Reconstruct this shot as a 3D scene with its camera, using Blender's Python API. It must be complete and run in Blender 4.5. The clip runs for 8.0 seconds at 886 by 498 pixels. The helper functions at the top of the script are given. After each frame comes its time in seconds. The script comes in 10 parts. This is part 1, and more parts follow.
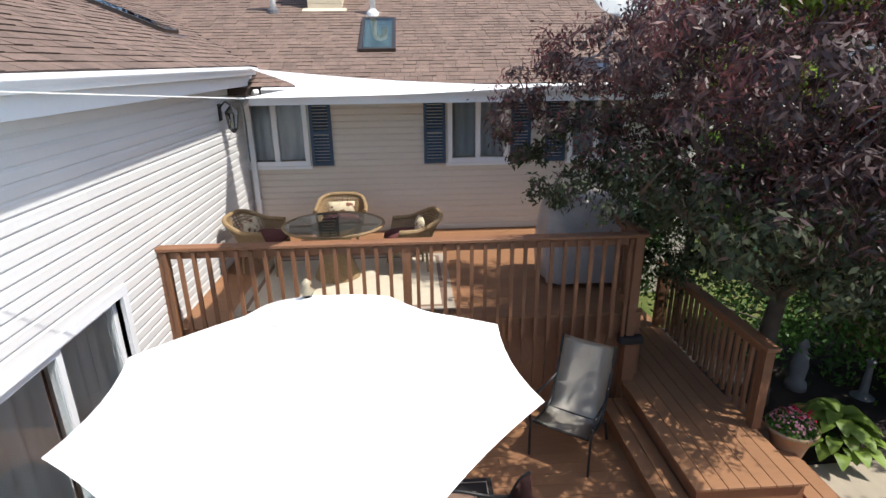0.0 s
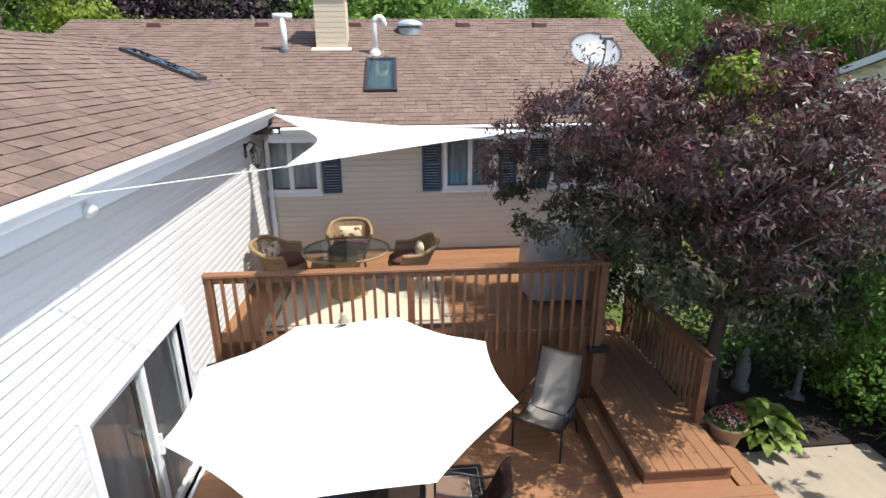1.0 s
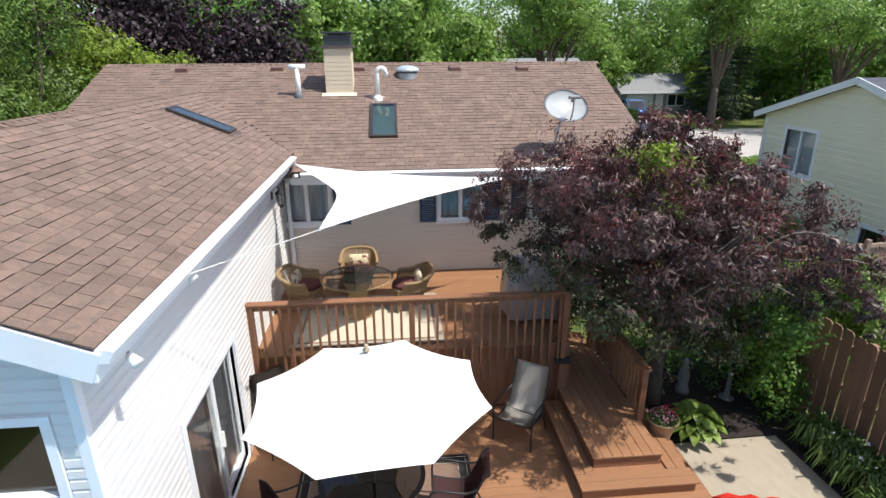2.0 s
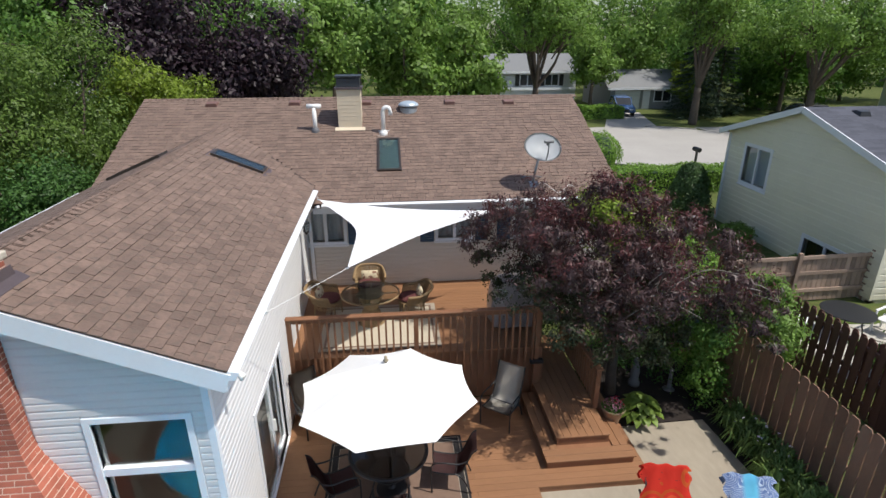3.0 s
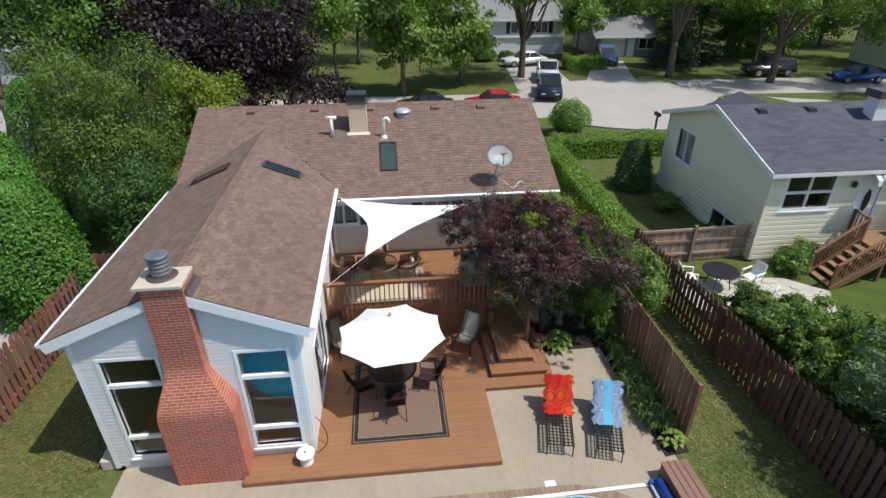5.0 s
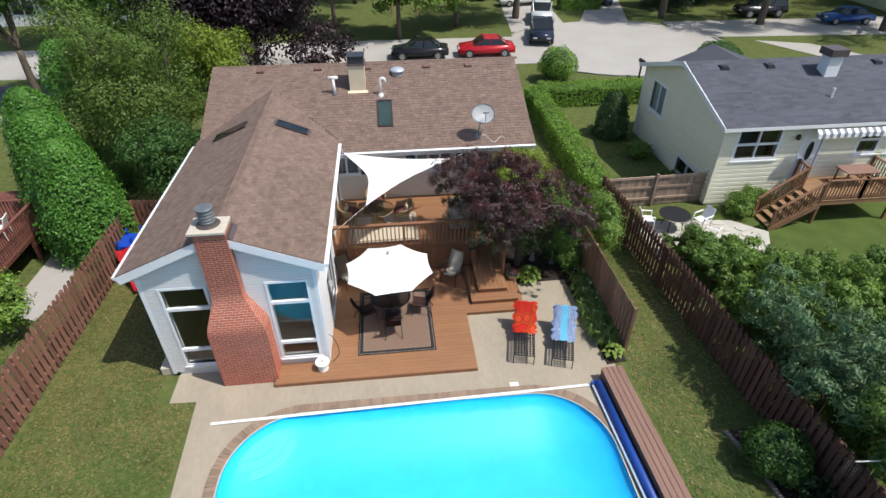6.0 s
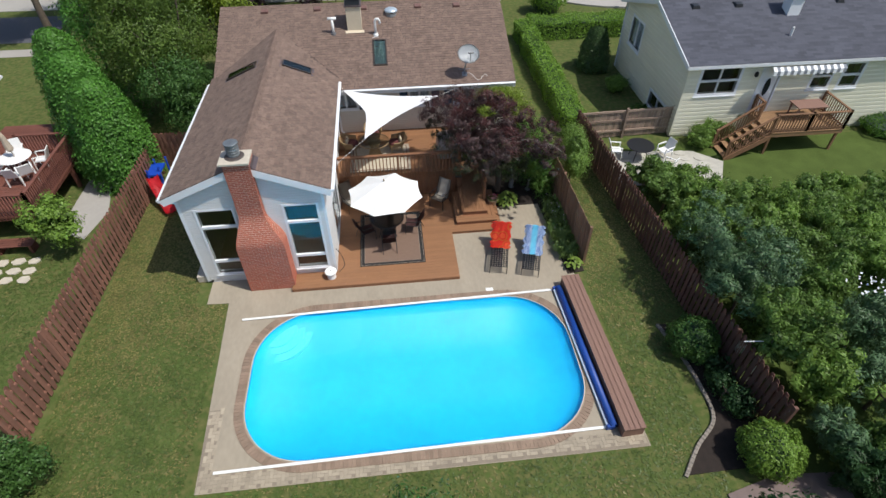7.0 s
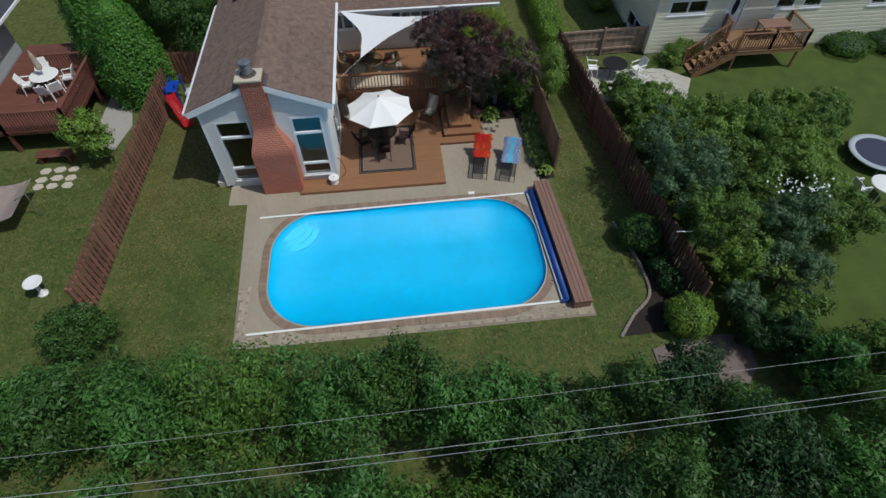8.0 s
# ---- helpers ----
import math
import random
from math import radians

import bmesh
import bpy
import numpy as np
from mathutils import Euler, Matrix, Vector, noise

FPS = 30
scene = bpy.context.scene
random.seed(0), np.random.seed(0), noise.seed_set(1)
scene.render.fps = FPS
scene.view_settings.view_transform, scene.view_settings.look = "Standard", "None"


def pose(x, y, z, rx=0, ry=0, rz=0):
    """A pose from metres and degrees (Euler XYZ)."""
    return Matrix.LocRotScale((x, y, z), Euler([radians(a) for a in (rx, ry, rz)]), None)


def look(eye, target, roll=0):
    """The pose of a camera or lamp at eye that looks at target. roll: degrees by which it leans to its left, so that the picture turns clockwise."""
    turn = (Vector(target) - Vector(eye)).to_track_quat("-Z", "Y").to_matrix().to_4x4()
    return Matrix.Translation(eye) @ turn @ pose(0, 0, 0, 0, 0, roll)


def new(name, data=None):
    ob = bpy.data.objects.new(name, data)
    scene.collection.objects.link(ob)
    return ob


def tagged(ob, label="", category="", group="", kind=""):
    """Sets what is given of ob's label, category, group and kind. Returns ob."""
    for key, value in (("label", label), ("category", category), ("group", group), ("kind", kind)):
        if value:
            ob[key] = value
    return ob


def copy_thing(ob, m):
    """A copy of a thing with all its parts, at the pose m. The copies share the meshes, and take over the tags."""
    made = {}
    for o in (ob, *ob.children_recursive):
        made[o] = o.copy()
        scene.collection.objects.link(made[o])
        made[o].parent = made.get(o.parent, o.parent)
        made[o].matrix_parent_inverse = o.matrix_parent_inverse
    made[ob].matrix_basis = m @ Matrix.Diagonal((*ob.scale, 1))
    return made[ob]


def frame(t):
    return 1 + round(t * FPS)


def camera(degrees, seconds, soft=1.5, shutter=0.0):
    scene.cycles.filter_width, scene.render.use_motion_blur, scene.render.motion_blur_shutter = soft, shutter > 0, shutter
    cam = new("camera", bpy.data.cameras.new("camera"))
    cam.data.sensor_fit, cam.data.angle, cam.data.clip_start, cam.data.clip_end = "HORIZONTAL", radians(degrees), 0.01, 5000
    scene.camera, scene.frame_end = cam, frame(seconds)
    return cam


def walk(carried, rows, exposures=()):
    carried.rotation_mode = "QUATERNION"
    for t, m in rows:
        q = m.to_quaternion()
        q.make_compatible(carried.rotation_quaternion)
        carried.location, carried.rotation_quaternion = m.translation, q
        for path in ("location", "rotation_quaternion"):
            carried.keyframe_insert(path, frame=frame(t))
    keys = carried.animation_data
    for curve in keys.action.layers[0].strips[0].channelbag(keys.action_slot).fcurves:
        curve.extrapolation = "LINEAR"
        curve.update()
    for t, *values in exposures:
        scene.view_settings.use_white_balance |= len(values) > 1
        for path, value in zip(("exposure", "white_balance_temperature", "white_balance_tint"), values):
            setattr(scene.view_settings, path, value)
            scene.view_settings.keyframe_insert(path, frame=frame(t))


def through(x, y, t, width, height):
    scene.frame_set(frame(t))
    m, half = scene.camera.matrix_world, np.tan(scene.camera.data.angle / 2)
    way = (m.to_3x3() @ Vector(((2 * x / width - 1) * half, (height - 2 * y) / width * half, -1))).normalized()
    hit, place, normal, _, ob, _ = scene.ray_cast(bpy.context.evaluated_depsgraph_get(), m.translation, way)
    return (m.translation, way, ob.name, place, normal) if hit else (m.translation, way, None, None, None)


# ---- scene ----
cam = camera(78.43, 8.0)
PATH = [
    (0, (2.231, -8.455, 4.028), (2.341, -6.567, 3.376), -0.70),
    (0.5, (2.160, -8.875, 4.343), (2.282, -6.989, 3.689), -0.57),
    (1, (2.105, -9.425, 4.719), (2.244, -7.540, 4.065), -0.44),
    (1.5, (2.030, -10.072, 5.205), (2.184, -8.190, 4.546), -0.33),
    (2, (1.996, -10.818, 5.837), (2.157, -8.940, 5.165), -0.32),
    (3.5, (1.706, -13.534, 8.196), (1.894, -11.697, 7.428), -0.04),
    (4, (1.732, -14.511, 9.079), (1.918, -12.693, 8.266), -0.11),
    (4.5, (1.762, -15.610, 9.980), (1.943, -13.825, 9.098), -0.18),
    (6, (1.924, -19.130, 12.728), (2.088, -17.518, 11.556), -0.27),
    (6.5, (1.994, -20.368, 13.622), (2.152, -18.832, 12.352), -0.27),
    (7, (2.087, -21.652, 14.543), (2.235, -20.208, 13.167), -0.27),
    (7.5, (2.188, -22.974, 15.423), (2.326, -21.632, 13.948), -0.30),
    (8, (2.301, -24.388, 16.325), (2.426, -23.152, 14.757), -0.37),
]
EXPOSURES = [(0, 0.55, 6500, 10), (1, 0.7, 6500, 10), (2, 0.6, 6500, 10), (2.7, 0.26, 6500, 10), (3.5, -0.12, 6500, 10), (4, -0.14, 6500, 10), (4.5, -0.08, 6500, 10), (6, 0.2, 6500, 10), (6.5, 0.14, 6500, 10), (7, -0.06, 6450, 9), (7.5, -0.45, 6300, 7), (8, -0.74, 6200, 6)]
walk(cam, [(t, look(eye, target, roll)) for t, eye, target, roll in PATH], EXPOSURES)

# ---- daylight ----
SUN_TRAVEL = Vector((-0.40, 0.19, -0.78)).normalized()
world = bpy.data.worlds.new("sky")
scene.world = world
world.use_nodes = True
sky = world.node_tree.nodes.new("ShaderNodeTexSky")
sky.sky_type = "NISHITA"
sky.sun_disc = False
sky.sun_elevation = math.asin(-SUN_TRAVEL.z)
sky.sun_rotation = math.atan2(-SUN_TRAVEL.x, -SUN_TRAVEL.y)
sky.air_density, sky.dust_density, sky.ozone_density = 1.0, 1.5, 1.0
background = world.node_tree.nodes["Background"]
background.inputs["Strength"].default_value = 0.135
world.node_tree.links.new(sky.outputs["Color"], background.inputs["Color"])
sun = new("sun", bpy.data.lights.new("sun", "SUN"))
sun.data.energy, sun.data.angle, sun.data.color = 4.2, radians(0.55), (1.0, 0.96, 0.89)
sun.matrix_world = look((0, 0, 40), Vector((0, 0, 40)) + SUN_TRAVEL)

# ---- materials ----
def material(name, base, rough=0.7, metal=0.0, vary=0.15, scale=6.0, fine=60.0, bump=0.0, bump_scale=None,
             island=0.0, per_object=0.0, stretch=(1, 1, 1), dark=None, dark_scale=1.5, dark_at=(0.55, 0.7), spec=0.5, object_space=False):
    """A principled surface whose colour varies at two scales, from piece to piece, and with stains."""
    m = bpy.data.materials.new(name)
    m.use_nodes = True
    nt = m.node_tree
    N, L = nt.nodes, nt.links
    bsdf = N["Principled BSDF"]
    bsdf.inputs["Roughness"].default_value = rough
    bsdf.inputs["Metallic"].default_value = metal
    bsdf.inputs["Specular IOR Level"].default_value = spec
    geo, tc = N.new("ShaderNodeNewGeometry"), N.new("ShaderNodeTexCoord")
    mp = N.new("ShaderNodeMapping")
    mp.inputs["Scale"].default_value = stretch
    L.new(tc.outputs["Object"] if object_space else geo.outputs["Position"], mp.inputs["Vector"])

    def tex(s, detail=3.0):
        n = N.new("ShaderNodeTexNoise")
        n.inputs["Scale"].default_value, n.inputs["Detail"].default_value = s, detail
        L.new(mp.outputs["Vector"], n.inputs["Vector"])
        return n.outputs["Fac"]

    def math_node(op, a, b):
        n = N.new("ShaderNodeMath")
        n.operation = op
        for k, v in enumerate((a, b)):
            if isinstance(v, (int, float)):
                n.inputs[k].default_value = v
            else:
                L.new(v, n.inputs[k])
        return n.outputs[0]

    value = math_node("ADD", math_node("MULTIPLY", tex(scale), vary * 2), math_node("MULTIPLY", tex(fine), vary * 1.2))
    value = math_node("ADD", value, 1.0 - vary * 1.6)
    if island:
        r = math_node("MULTIPLY", math_node("SUBTRACT", geo.outputs["Random Per Island"], 0.5), island * 2)
        value = math_node("ADD", value, r)
    if per_object:
        info = N.new("ShaderNodeObjectInfo")
        r = math_node("MULTIPLY", math_node("SUBTRACT", info.outputs["Random"], 0.5), per_object * 2)
        value = math_node("ADD", value, r)
    mix = N.new("ShaderNodeMix")
    mix.data_type, mix.blend_type = "RGBA", "MULTIPLY"
    mix.inputs[0].default_value = 1.0
    mix.inputs[6].default_value = (*base, 1)
    L.new(value, mix.inputs[7])
    colour = mix.outputs[2]
    if dark:
        ramp = N.new("ShaderNodeMapRange")
        ramp.inputs[1].default_value, ramp.inputs[2].default_value = dark_at
        L.new(tex(dark_scale, 5.0), ramp.inputs[0])
        m2 = N.new("ShaderNodeMix")
        m2.data_type = "RGBA"
        L.new(ramp.outputs[0], m2.inputs[0])
        L.new(colour, m2.inputs[6])
        m2.inputs[7].default_value = (*dark, 1)
        colour = m2.outputs[2]
    L.new(colour, bsdf.inputs["Base Color"])
    if bump:
        b = N.new("ShaderNodeBump")
        b.inputs["Strength"].default_value, b.inputs["Distance"].default_value = min(1.0, bump), 0.01
        L.new(tex(bump_scale or fine, 4.0), b.inputs["Height"])
        L.new(b.outputs["Normal"], bsdf.inputs["Normal"])
    return m


def leaf_material(name, base, through=0.35, hue=0.25, rough=0.5):
    """Leaves: colour differs from leaf to leaf and clump to clump, and some light passes through."""
    m = bpy.data.materials.new(name)
    m.use_nodes = True
    nt = m.node_tree
    N, L = nt.nodes, nt.links
    bsdf = N["Principled BSDF"]
    bsdf.inputs["Roughness"].default_value = rough
    bsdf.inputs["Specular IOR Level"].default_value = 0.35
    geo = N.new("ShaderNodeNewGeometry")
    noise_tex = N.new("ShaderNodeTexNoise")
    noise_tex.inputs["Scale"].default_value = 1.1
    L.new(geo.outputs["Position"], noise_tex.inputs["Vector"])
    add = N.new("ShaderNodeMath")
    add.operation = "MULTIPLY_ADD"
    L.new(geo.outputs["Random Per Island"], add.inputs[0])
    add.inputs[1].default_value = 0.65
    L.new(noise_tex.outputs["Fac"], add.inputs[2])
    ramp = N.new("ShaderNodeValToRGB")
    ramp.color_ramp.elements[0].position, ramp.color_ramp.elements[1].position = 0.3, 1.0
    d, l = 1 - hue * 1.6, 1 + hue * 2.0
    ramp.color_ramp.elements[0].color = (base[0] * d, base[1] * d, base[2] * d, 1)
    ramp.color_ramp.elements[1].color = (base[0] * l * 1.05, base[1] * l, base[2] * l * 0.95, 1)
    L.new(add.outputs[0], ramp.inputs[0])
    L.new(ramp.outputs[0], bsdf.inputs["Base Color"])
    trans = N.new("ShaderNodeBsdfTranslucent")
    L.new(ramp.outputs[0], trans.inputs["Color"])
    mixs = N.new("ShaderNodeMixShader")
    mixs.inputs[0].default_value = through
    L.new(bsdf.outputs[0], mixs.inputs[1])
    L.new(trans.outputs[0], mixs.inputs[2])
    L.new(mixs.outputs[0], N["Material Output"].inputs["Surface"])
    return m


def glass_material(name, tint=(0.8, 0.85, 0.85), rough=0.02):
    m = bpy.data.materials.new(name)
    m.use_nodes = True
    b = m.node_tree.nodes["Principled BSDF"]
    b.inputs["Base Color"].default_value = (*tint, 1)
    b.inputs["Roughness"].default_value = rough
    b.inputs["Transmission Weight"].default_value = 1.0
    b.inputs["IOR"].default_value = 1.45
    return m


SHINGLE = material("brown_shingle", (0.173, 0.117, 0.093), 0.92, vary=0.38, scale=3.2, fine=30, island=0.16, per_object=0.16, bump=0.8, bump_scale=70, dark=(0.135, 0.100, 0.080), dark_scale=13, dark_at=(0.48, 0.72))
SHINGLE_BASE = material("roof_felt", (0.055, 0.037, 0.031), 0.95)
GREY_SHINGLE = material("grey_shingle", (0.060, 0.063, 0.080), 0.95, vary=0.30, scale=0.9, fine=14, island=0.20, per_object=0.2)
SIDING = material("pale_vinyl_siding", (0.66, 0.655, 0.65), 0.5, vary=0.05, scale=1.5, fine=30, per_object=0.015)
SIDING_TAN = material("beige_vinyl_siding", (0.60, 0.555, 0.49), 0.5, vary=0.06, scale=1.2, fine=30, per_object=0.02)
SIDING_CREAM = material("cream_siding", (0.77, 0.735, 0.585), 0.6, vary=0.07, scale=1.0, fine=20, per_object=0.02)
SIDING_WHITE = material("white_siding", (0.66, 0.67, 0.68), 0.6, vary=0.06)
TRIM = material("white_trim_paint", (0.76, 0.775, 0.80), 0.4, vary=0.05, scale=2, fine=25)
SHUTTER = material("navy_shutter_paint", (0.028, 0.060, 0.110), 0.5, vary=0.15)
BRICK = material("red_brick", (0.350, 0.106, 0.066), 0.85, vary=0.25, scale=8, fine=70, island=0.16, per_object=0.16, bump=0.4, bump_scale=90)
MORTAR = material("pale_mortar", (0.60, 0.44, 0.35), 0.95, vary=0.2, scale=12)
CEMENT = material("chimney_cement", (0.50, 0.45, 0.37), 0.9, vary=0.2, scale=6, bump=0.3)
DECK = material("brown_deck_stain", (0.262, 0.129, 0.062), 0.6, vary=0.18, scale=2.2, fine=24, stretch=(0.35, 1.0, 1.0), per_object=0.06, bump=0.15, dark=(0.15, 0.075, 0.040), dark_scale=0.8, dark_at=(0.62, 0.85))
DECK_RAIL = material("red_brown_rail_stain", (0.225, 0.104, 0.052), 0.6, vary=0.25, scale=4, fine=30, stretch=(1, 1, 0.4), per_object=0.14, bump=0.15)
FENCE = material("red_brown_fence_stain", (0.205, 0.096, 0.066), 0.8, vary=0.28, scale=3, fine=30, stretch=(1, 1, 0.3), per_object=0.2, island=0.12, bump=0.2)
# the fence red-brown made darker, carrying the shade of the shrubs behind it
FENCE_SHADED = material("shaded_fence_stain", (0.125, 0.060, 0.044), 0.85, vary=0.3, scale=3, fine=30, stretch=(1, 1, 0.3), per_object=0.22, bump=0.2)
FENCE_TERRACE = material("brown_terrace_fence_stain", (0.235, 0.132, 0.085), 0.8, vary=0.3, scale=3, fine=30, stretch=(1, 1, 0.3), per_object=0.2, bump=0.2)
FENCE_OLD = material("weathered_brown_fence", (0.30, 0.215, 0.165), 0.85, vary=0.35, scale=2.5, fine=30, stretch=(1, 1, 0.4), per_object=0.25, bump=0.2)
CONCRETE = material("tan_concrete", (0.330, 0.284, 0.218), 0.9, vary=0.24, scale=0.8, fine=9, bump=0.4, stretch=(1.0, 0.45, 1.0), dark=(0.27, 0.23, 0.175), dark_scale=1.6, dark_at=(0.5, 0.85))
PAVER = material("tan_paver", (0.35, 0.298, 0.226), 0.9, vary=0.22, scale=3, fine=40, island=0.12, per_object=0.12, bump=0.25)
COPING = material("brown_coping_paver", (0.26, 0.185, 0.135), 0.9, vary=0.25, scale=3, fine=40, island=0.14, per_object=0.14, bump=0.25)
GROUT = material("dark_joint_sand", (0.235, 0.195, 0.15), 0.95, vary=0.2)
ROAD = material("pale_road_concrete", (0.36, 0.34, 0.315), 0.9, vary=0.15, scale=0.3, fine=6, dark=(0.30, 0.275, 0.25), dark_scale=0.12, dark_at=(0.5, 0.8))
ASPHALT = material("dark_asphalt", (0.10, 0.10, 0.115), 0.9, vary=0.15)
SOIL = material("dark_mulch", (0.022, 0.015, 0.012), 0.95, vary=0.5, scale=6, fine=60, bump=0.8, bump_scale=40)
EDGING = material("grey_edging_stone", (0.24, 0.21, 0.18), 0.9, vary=0.3)
LAWN = material("mown_lawn", (0.074, 0.104, 0.029), 0.95, vary=0.36, scale=1.1, fine=12, bump=0.8, bump_scale=28, dark=(0.140, 0.134, 0.052), dark_scale=4.5, dark_at=(0.42, 0.72), spec=0.1)
WHITE_PVC = material("white_pvc", (0.80, 0.80, 0.78), 0.4, vary=0.04)
CANVAS = material("white_canvas", (0.83, 0.83, 0.82), 0.8, vary=0.03)
SAIL = material("white_sail_fabric", (0.72, 0.72, 0.73), 0.8, vary=0.03)
BLACK_METAL = material("black_painted_steel", (0.015, 0.015, 0.017), 0.45, vary=0.2)
BRONZE = material("dark_bronze_frame", (0.075, 0.062, 0.054), 0.4, metal=0.6, vary=0.2)
GREY_METAL = material("grey_galvanised_steel", (0.33, 0.34, 0.35), 0.45, metal=0.7, vary=0.2)
LEAD = material("dark_flashing", (0.11, 0.085, 0.09), 0.5, metal=0.3, vary=0.2)
SLING = material("grey_sling_mesh", (0.42, 0.39, 0.34), 0.8, vary=0.1, fine=120)
WICKER = material("brown_wicker", (0.27, 0.18, 0.09), 0.7, vary=0.35, scale=20, fine=90, bump=0.6, bump_scale=120)
CUSHION_RED = material("dark_red_cushion", (0.11, 0.032, 0.03), 0.9, vary=0.15)
CUSHION_FLOWER = material("cream_floral_cushion", (0.55, 0.47, 0.32), 0.9, vary=0.2, scale=14, dark=(0.16, 0.06, 0.04), dark_scale=13, dark_at=(0.54, 0.6))
RUG_BROWN = material("brown_outdoor_rug", (0.185, 0.120, 0.088), 0.95, vary=0.15, scale=12, fine=120)
RUG_BLACK = material("black_rug_border", (0.020, 0.018, 0.018), 0.95, vary=0.2)
RUG_PALE = material("pale_rug_stripe", (0.34, 0.29, 0.23), 0.95, vary=0.15, scale=14)
BARK = material("grey_brown_bark", (0.11, 0.085, 0.065), 0.9, vary=0.4, scale=8, bump=0.8, bump_scale=25)
TERRACOTTA = material("tan_clay", (0.42, 0.28, 0.17), 0.8, vary=0.15)
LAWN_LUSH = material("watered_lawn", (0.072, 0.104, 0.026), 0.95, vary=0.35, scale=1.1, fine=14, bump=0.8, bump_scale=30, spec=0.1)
STEP_LINER = material("pale_step_liner", (0.07, 0.56, 0.80), 0.5, vary=0.04)
LINER = material("turquoise_pool_liner", (0.006, 0.39, 0.68), 0.5, vary=0.13, scale=1.0, fine=4)
COMPOSITE = material("brown_composite_board", (0.22, 0.125, 0.095), 0.7, vary=0.15, scale=4, fine=30, per_object=0.06, stretch=(1, 0.2, 1))
BLUE_COVER = material("dark_blue_pool_cover", (0.012, 0.060, 0.30), 0.5, vary=0.2)
GRILL_COVER = material("grey_vinyl_cover", (0.34, 0.30, 0.29), 0.3, vary=0.3, scale=5)
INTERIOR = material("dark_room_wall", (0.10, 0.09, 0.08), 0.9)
CURTAIN = material("grey_curtain", (0.66, 0.66, 0.70), 0.9, vary=0.2, scale=5)
GLASS = glass_material("window_glass", (0.75, 0.82, 0.84))
DARK_GLASS = glass_material("dark_skylight_glass", (0.22, 0.27, 0.26))
TINT_GLASS = glass_material("skylight_glass", (0.62, 0.74, 0.71))

LEAF_PLUM = leaf_material("dark_plum_leaf", (0.062, 0.040, 0.041), 0.32, 0.40, 0.42)
LEAF_PLUM_GREEN = leaf_material("bronze_green_plum_leaf", (0.034, 0.044, 0.022), 0.32, 0.36, 0.65)
LEAF_MAPLE_RED = leaf_material("dark_maple_leaf", (0.022, 0.012, 0.018), 0.2, 0.3)
LEAF_PLUM_RED = leaf_material("young_red_plum_leaf", (0.088, 0.032, 0.033), 0.32, 0.3, 0.4)
LEAF_BRIGHT = leaf_material("fresh_green_leaf", (0.130, 0.222, 0.046), 0.42, 0.3)
LEAF_GREEN = leaf_material("mid_green_leaf", (0.080, 0.166, 0.030), 0.42, 0.3)
LEAF_SHRUB = leaf_material("yellowish_shrub_leaf", (0.100, 0.176, 0.042), 0.42, 0.38)
LEAF_LOCUST = leaf_material("locust_leaf", (0.086, 0.144, 0.029), 0.42, 0.36)
LEAF_DEEP = leaf_material("deep_green_leaf", (0.052, 0.118, 0.028), 0.38, 0.3)
LEAF_YELLOW = leaf_material("yellow_green_leaf", (0.160, 0.228, 0.030), 0.45, 0.28)
LEAF_CEDAR = leaf_material("bright_cedar_leaf", (0.072, 0.188, 0.030), 0.32, 0.3)
LEAF_BLUE = leaf_material("blue_green_juniper", (0.075, 0.140, 0.066), 0.25, 0.3)
LEAF_LIME = leaf_material("lime_green_leaf", (0.140, 0.240, 0.042), 0.4, 0.28)
LEAF_BACK = leaf_material("cool_green_leaf", (0.060, 0.152, 0.036), 0.38, 0.36)
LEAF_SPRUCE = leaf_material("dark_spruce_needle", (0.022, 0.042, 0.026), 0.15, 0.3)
LEAF_DARK = leaf_material("dark_hedge_leaf", (0.026, 0.066, 0.022), 0.3, 0.3)
LEAF_HEDGE = leaf_material("clipped_hedge_leaf", (0.125, 0.235, 0.032), 0.35, 0.3)

# ---- building tools ----
def box(bm, x0, x1, y0, y1, z0, z1):
    v = [bm.verts.new(p) for p in ((x0, y0, z0), (x1, y0, z0), (x1, y1, z0), (x0, y1, z0), (x0, y0, z1), (x1, y0, z1), (x1, y1, z1), (x0, y1, z1))]
    for f in ((3, 2, 1, 0), (4, 5, 6, 7), (0, 1, 5, 4), (1, 2, 6, 5), (2, 3, 7, 6), (3, 0, 4, 7)):
        bm.faces.new([v[i] for i in f])
    return v


def hexa(bm, pts):
    """Eight corners: four below in turn, four above in turn."""
    v = [bm.verts.new(p) for p in pts]
    for f in ((3, 2, 1, 0), (4, 5, 6, 7), (0, 1, 5, 4), (1, 2, 6, 5), (2, 3, 7, 6), (3, 0, 4, 7)):
        bm.faces.new([v[i] for i in f])
    return v


def prism(bm, poly, z0, z1):
    """A slab over a polygon given counter-clockwise."""
    lo = [bm.verts.new((x, y, z0)) for x, y in poly]
    hi = [bm.verts.new((x, y, z1)) for x, y in poly]
    bm.faces.new(lo[::-1])
    bm.faces.new(hi)
    n = len(poly)
    for i in range(n):
        j = (i + 1) % n
        bm.faces.new((lo[i], lo[j], hi[j], hi[i]))


def frame_axes(d):
    d = Vector(d).normalized()
    a = Vector((0, 0, 1)) if abs(d.z) < 0.95 else Vector((0, 1, 0))
    u = d.cross(a).normalized()
    return d, u, u.cross(d).normalized()


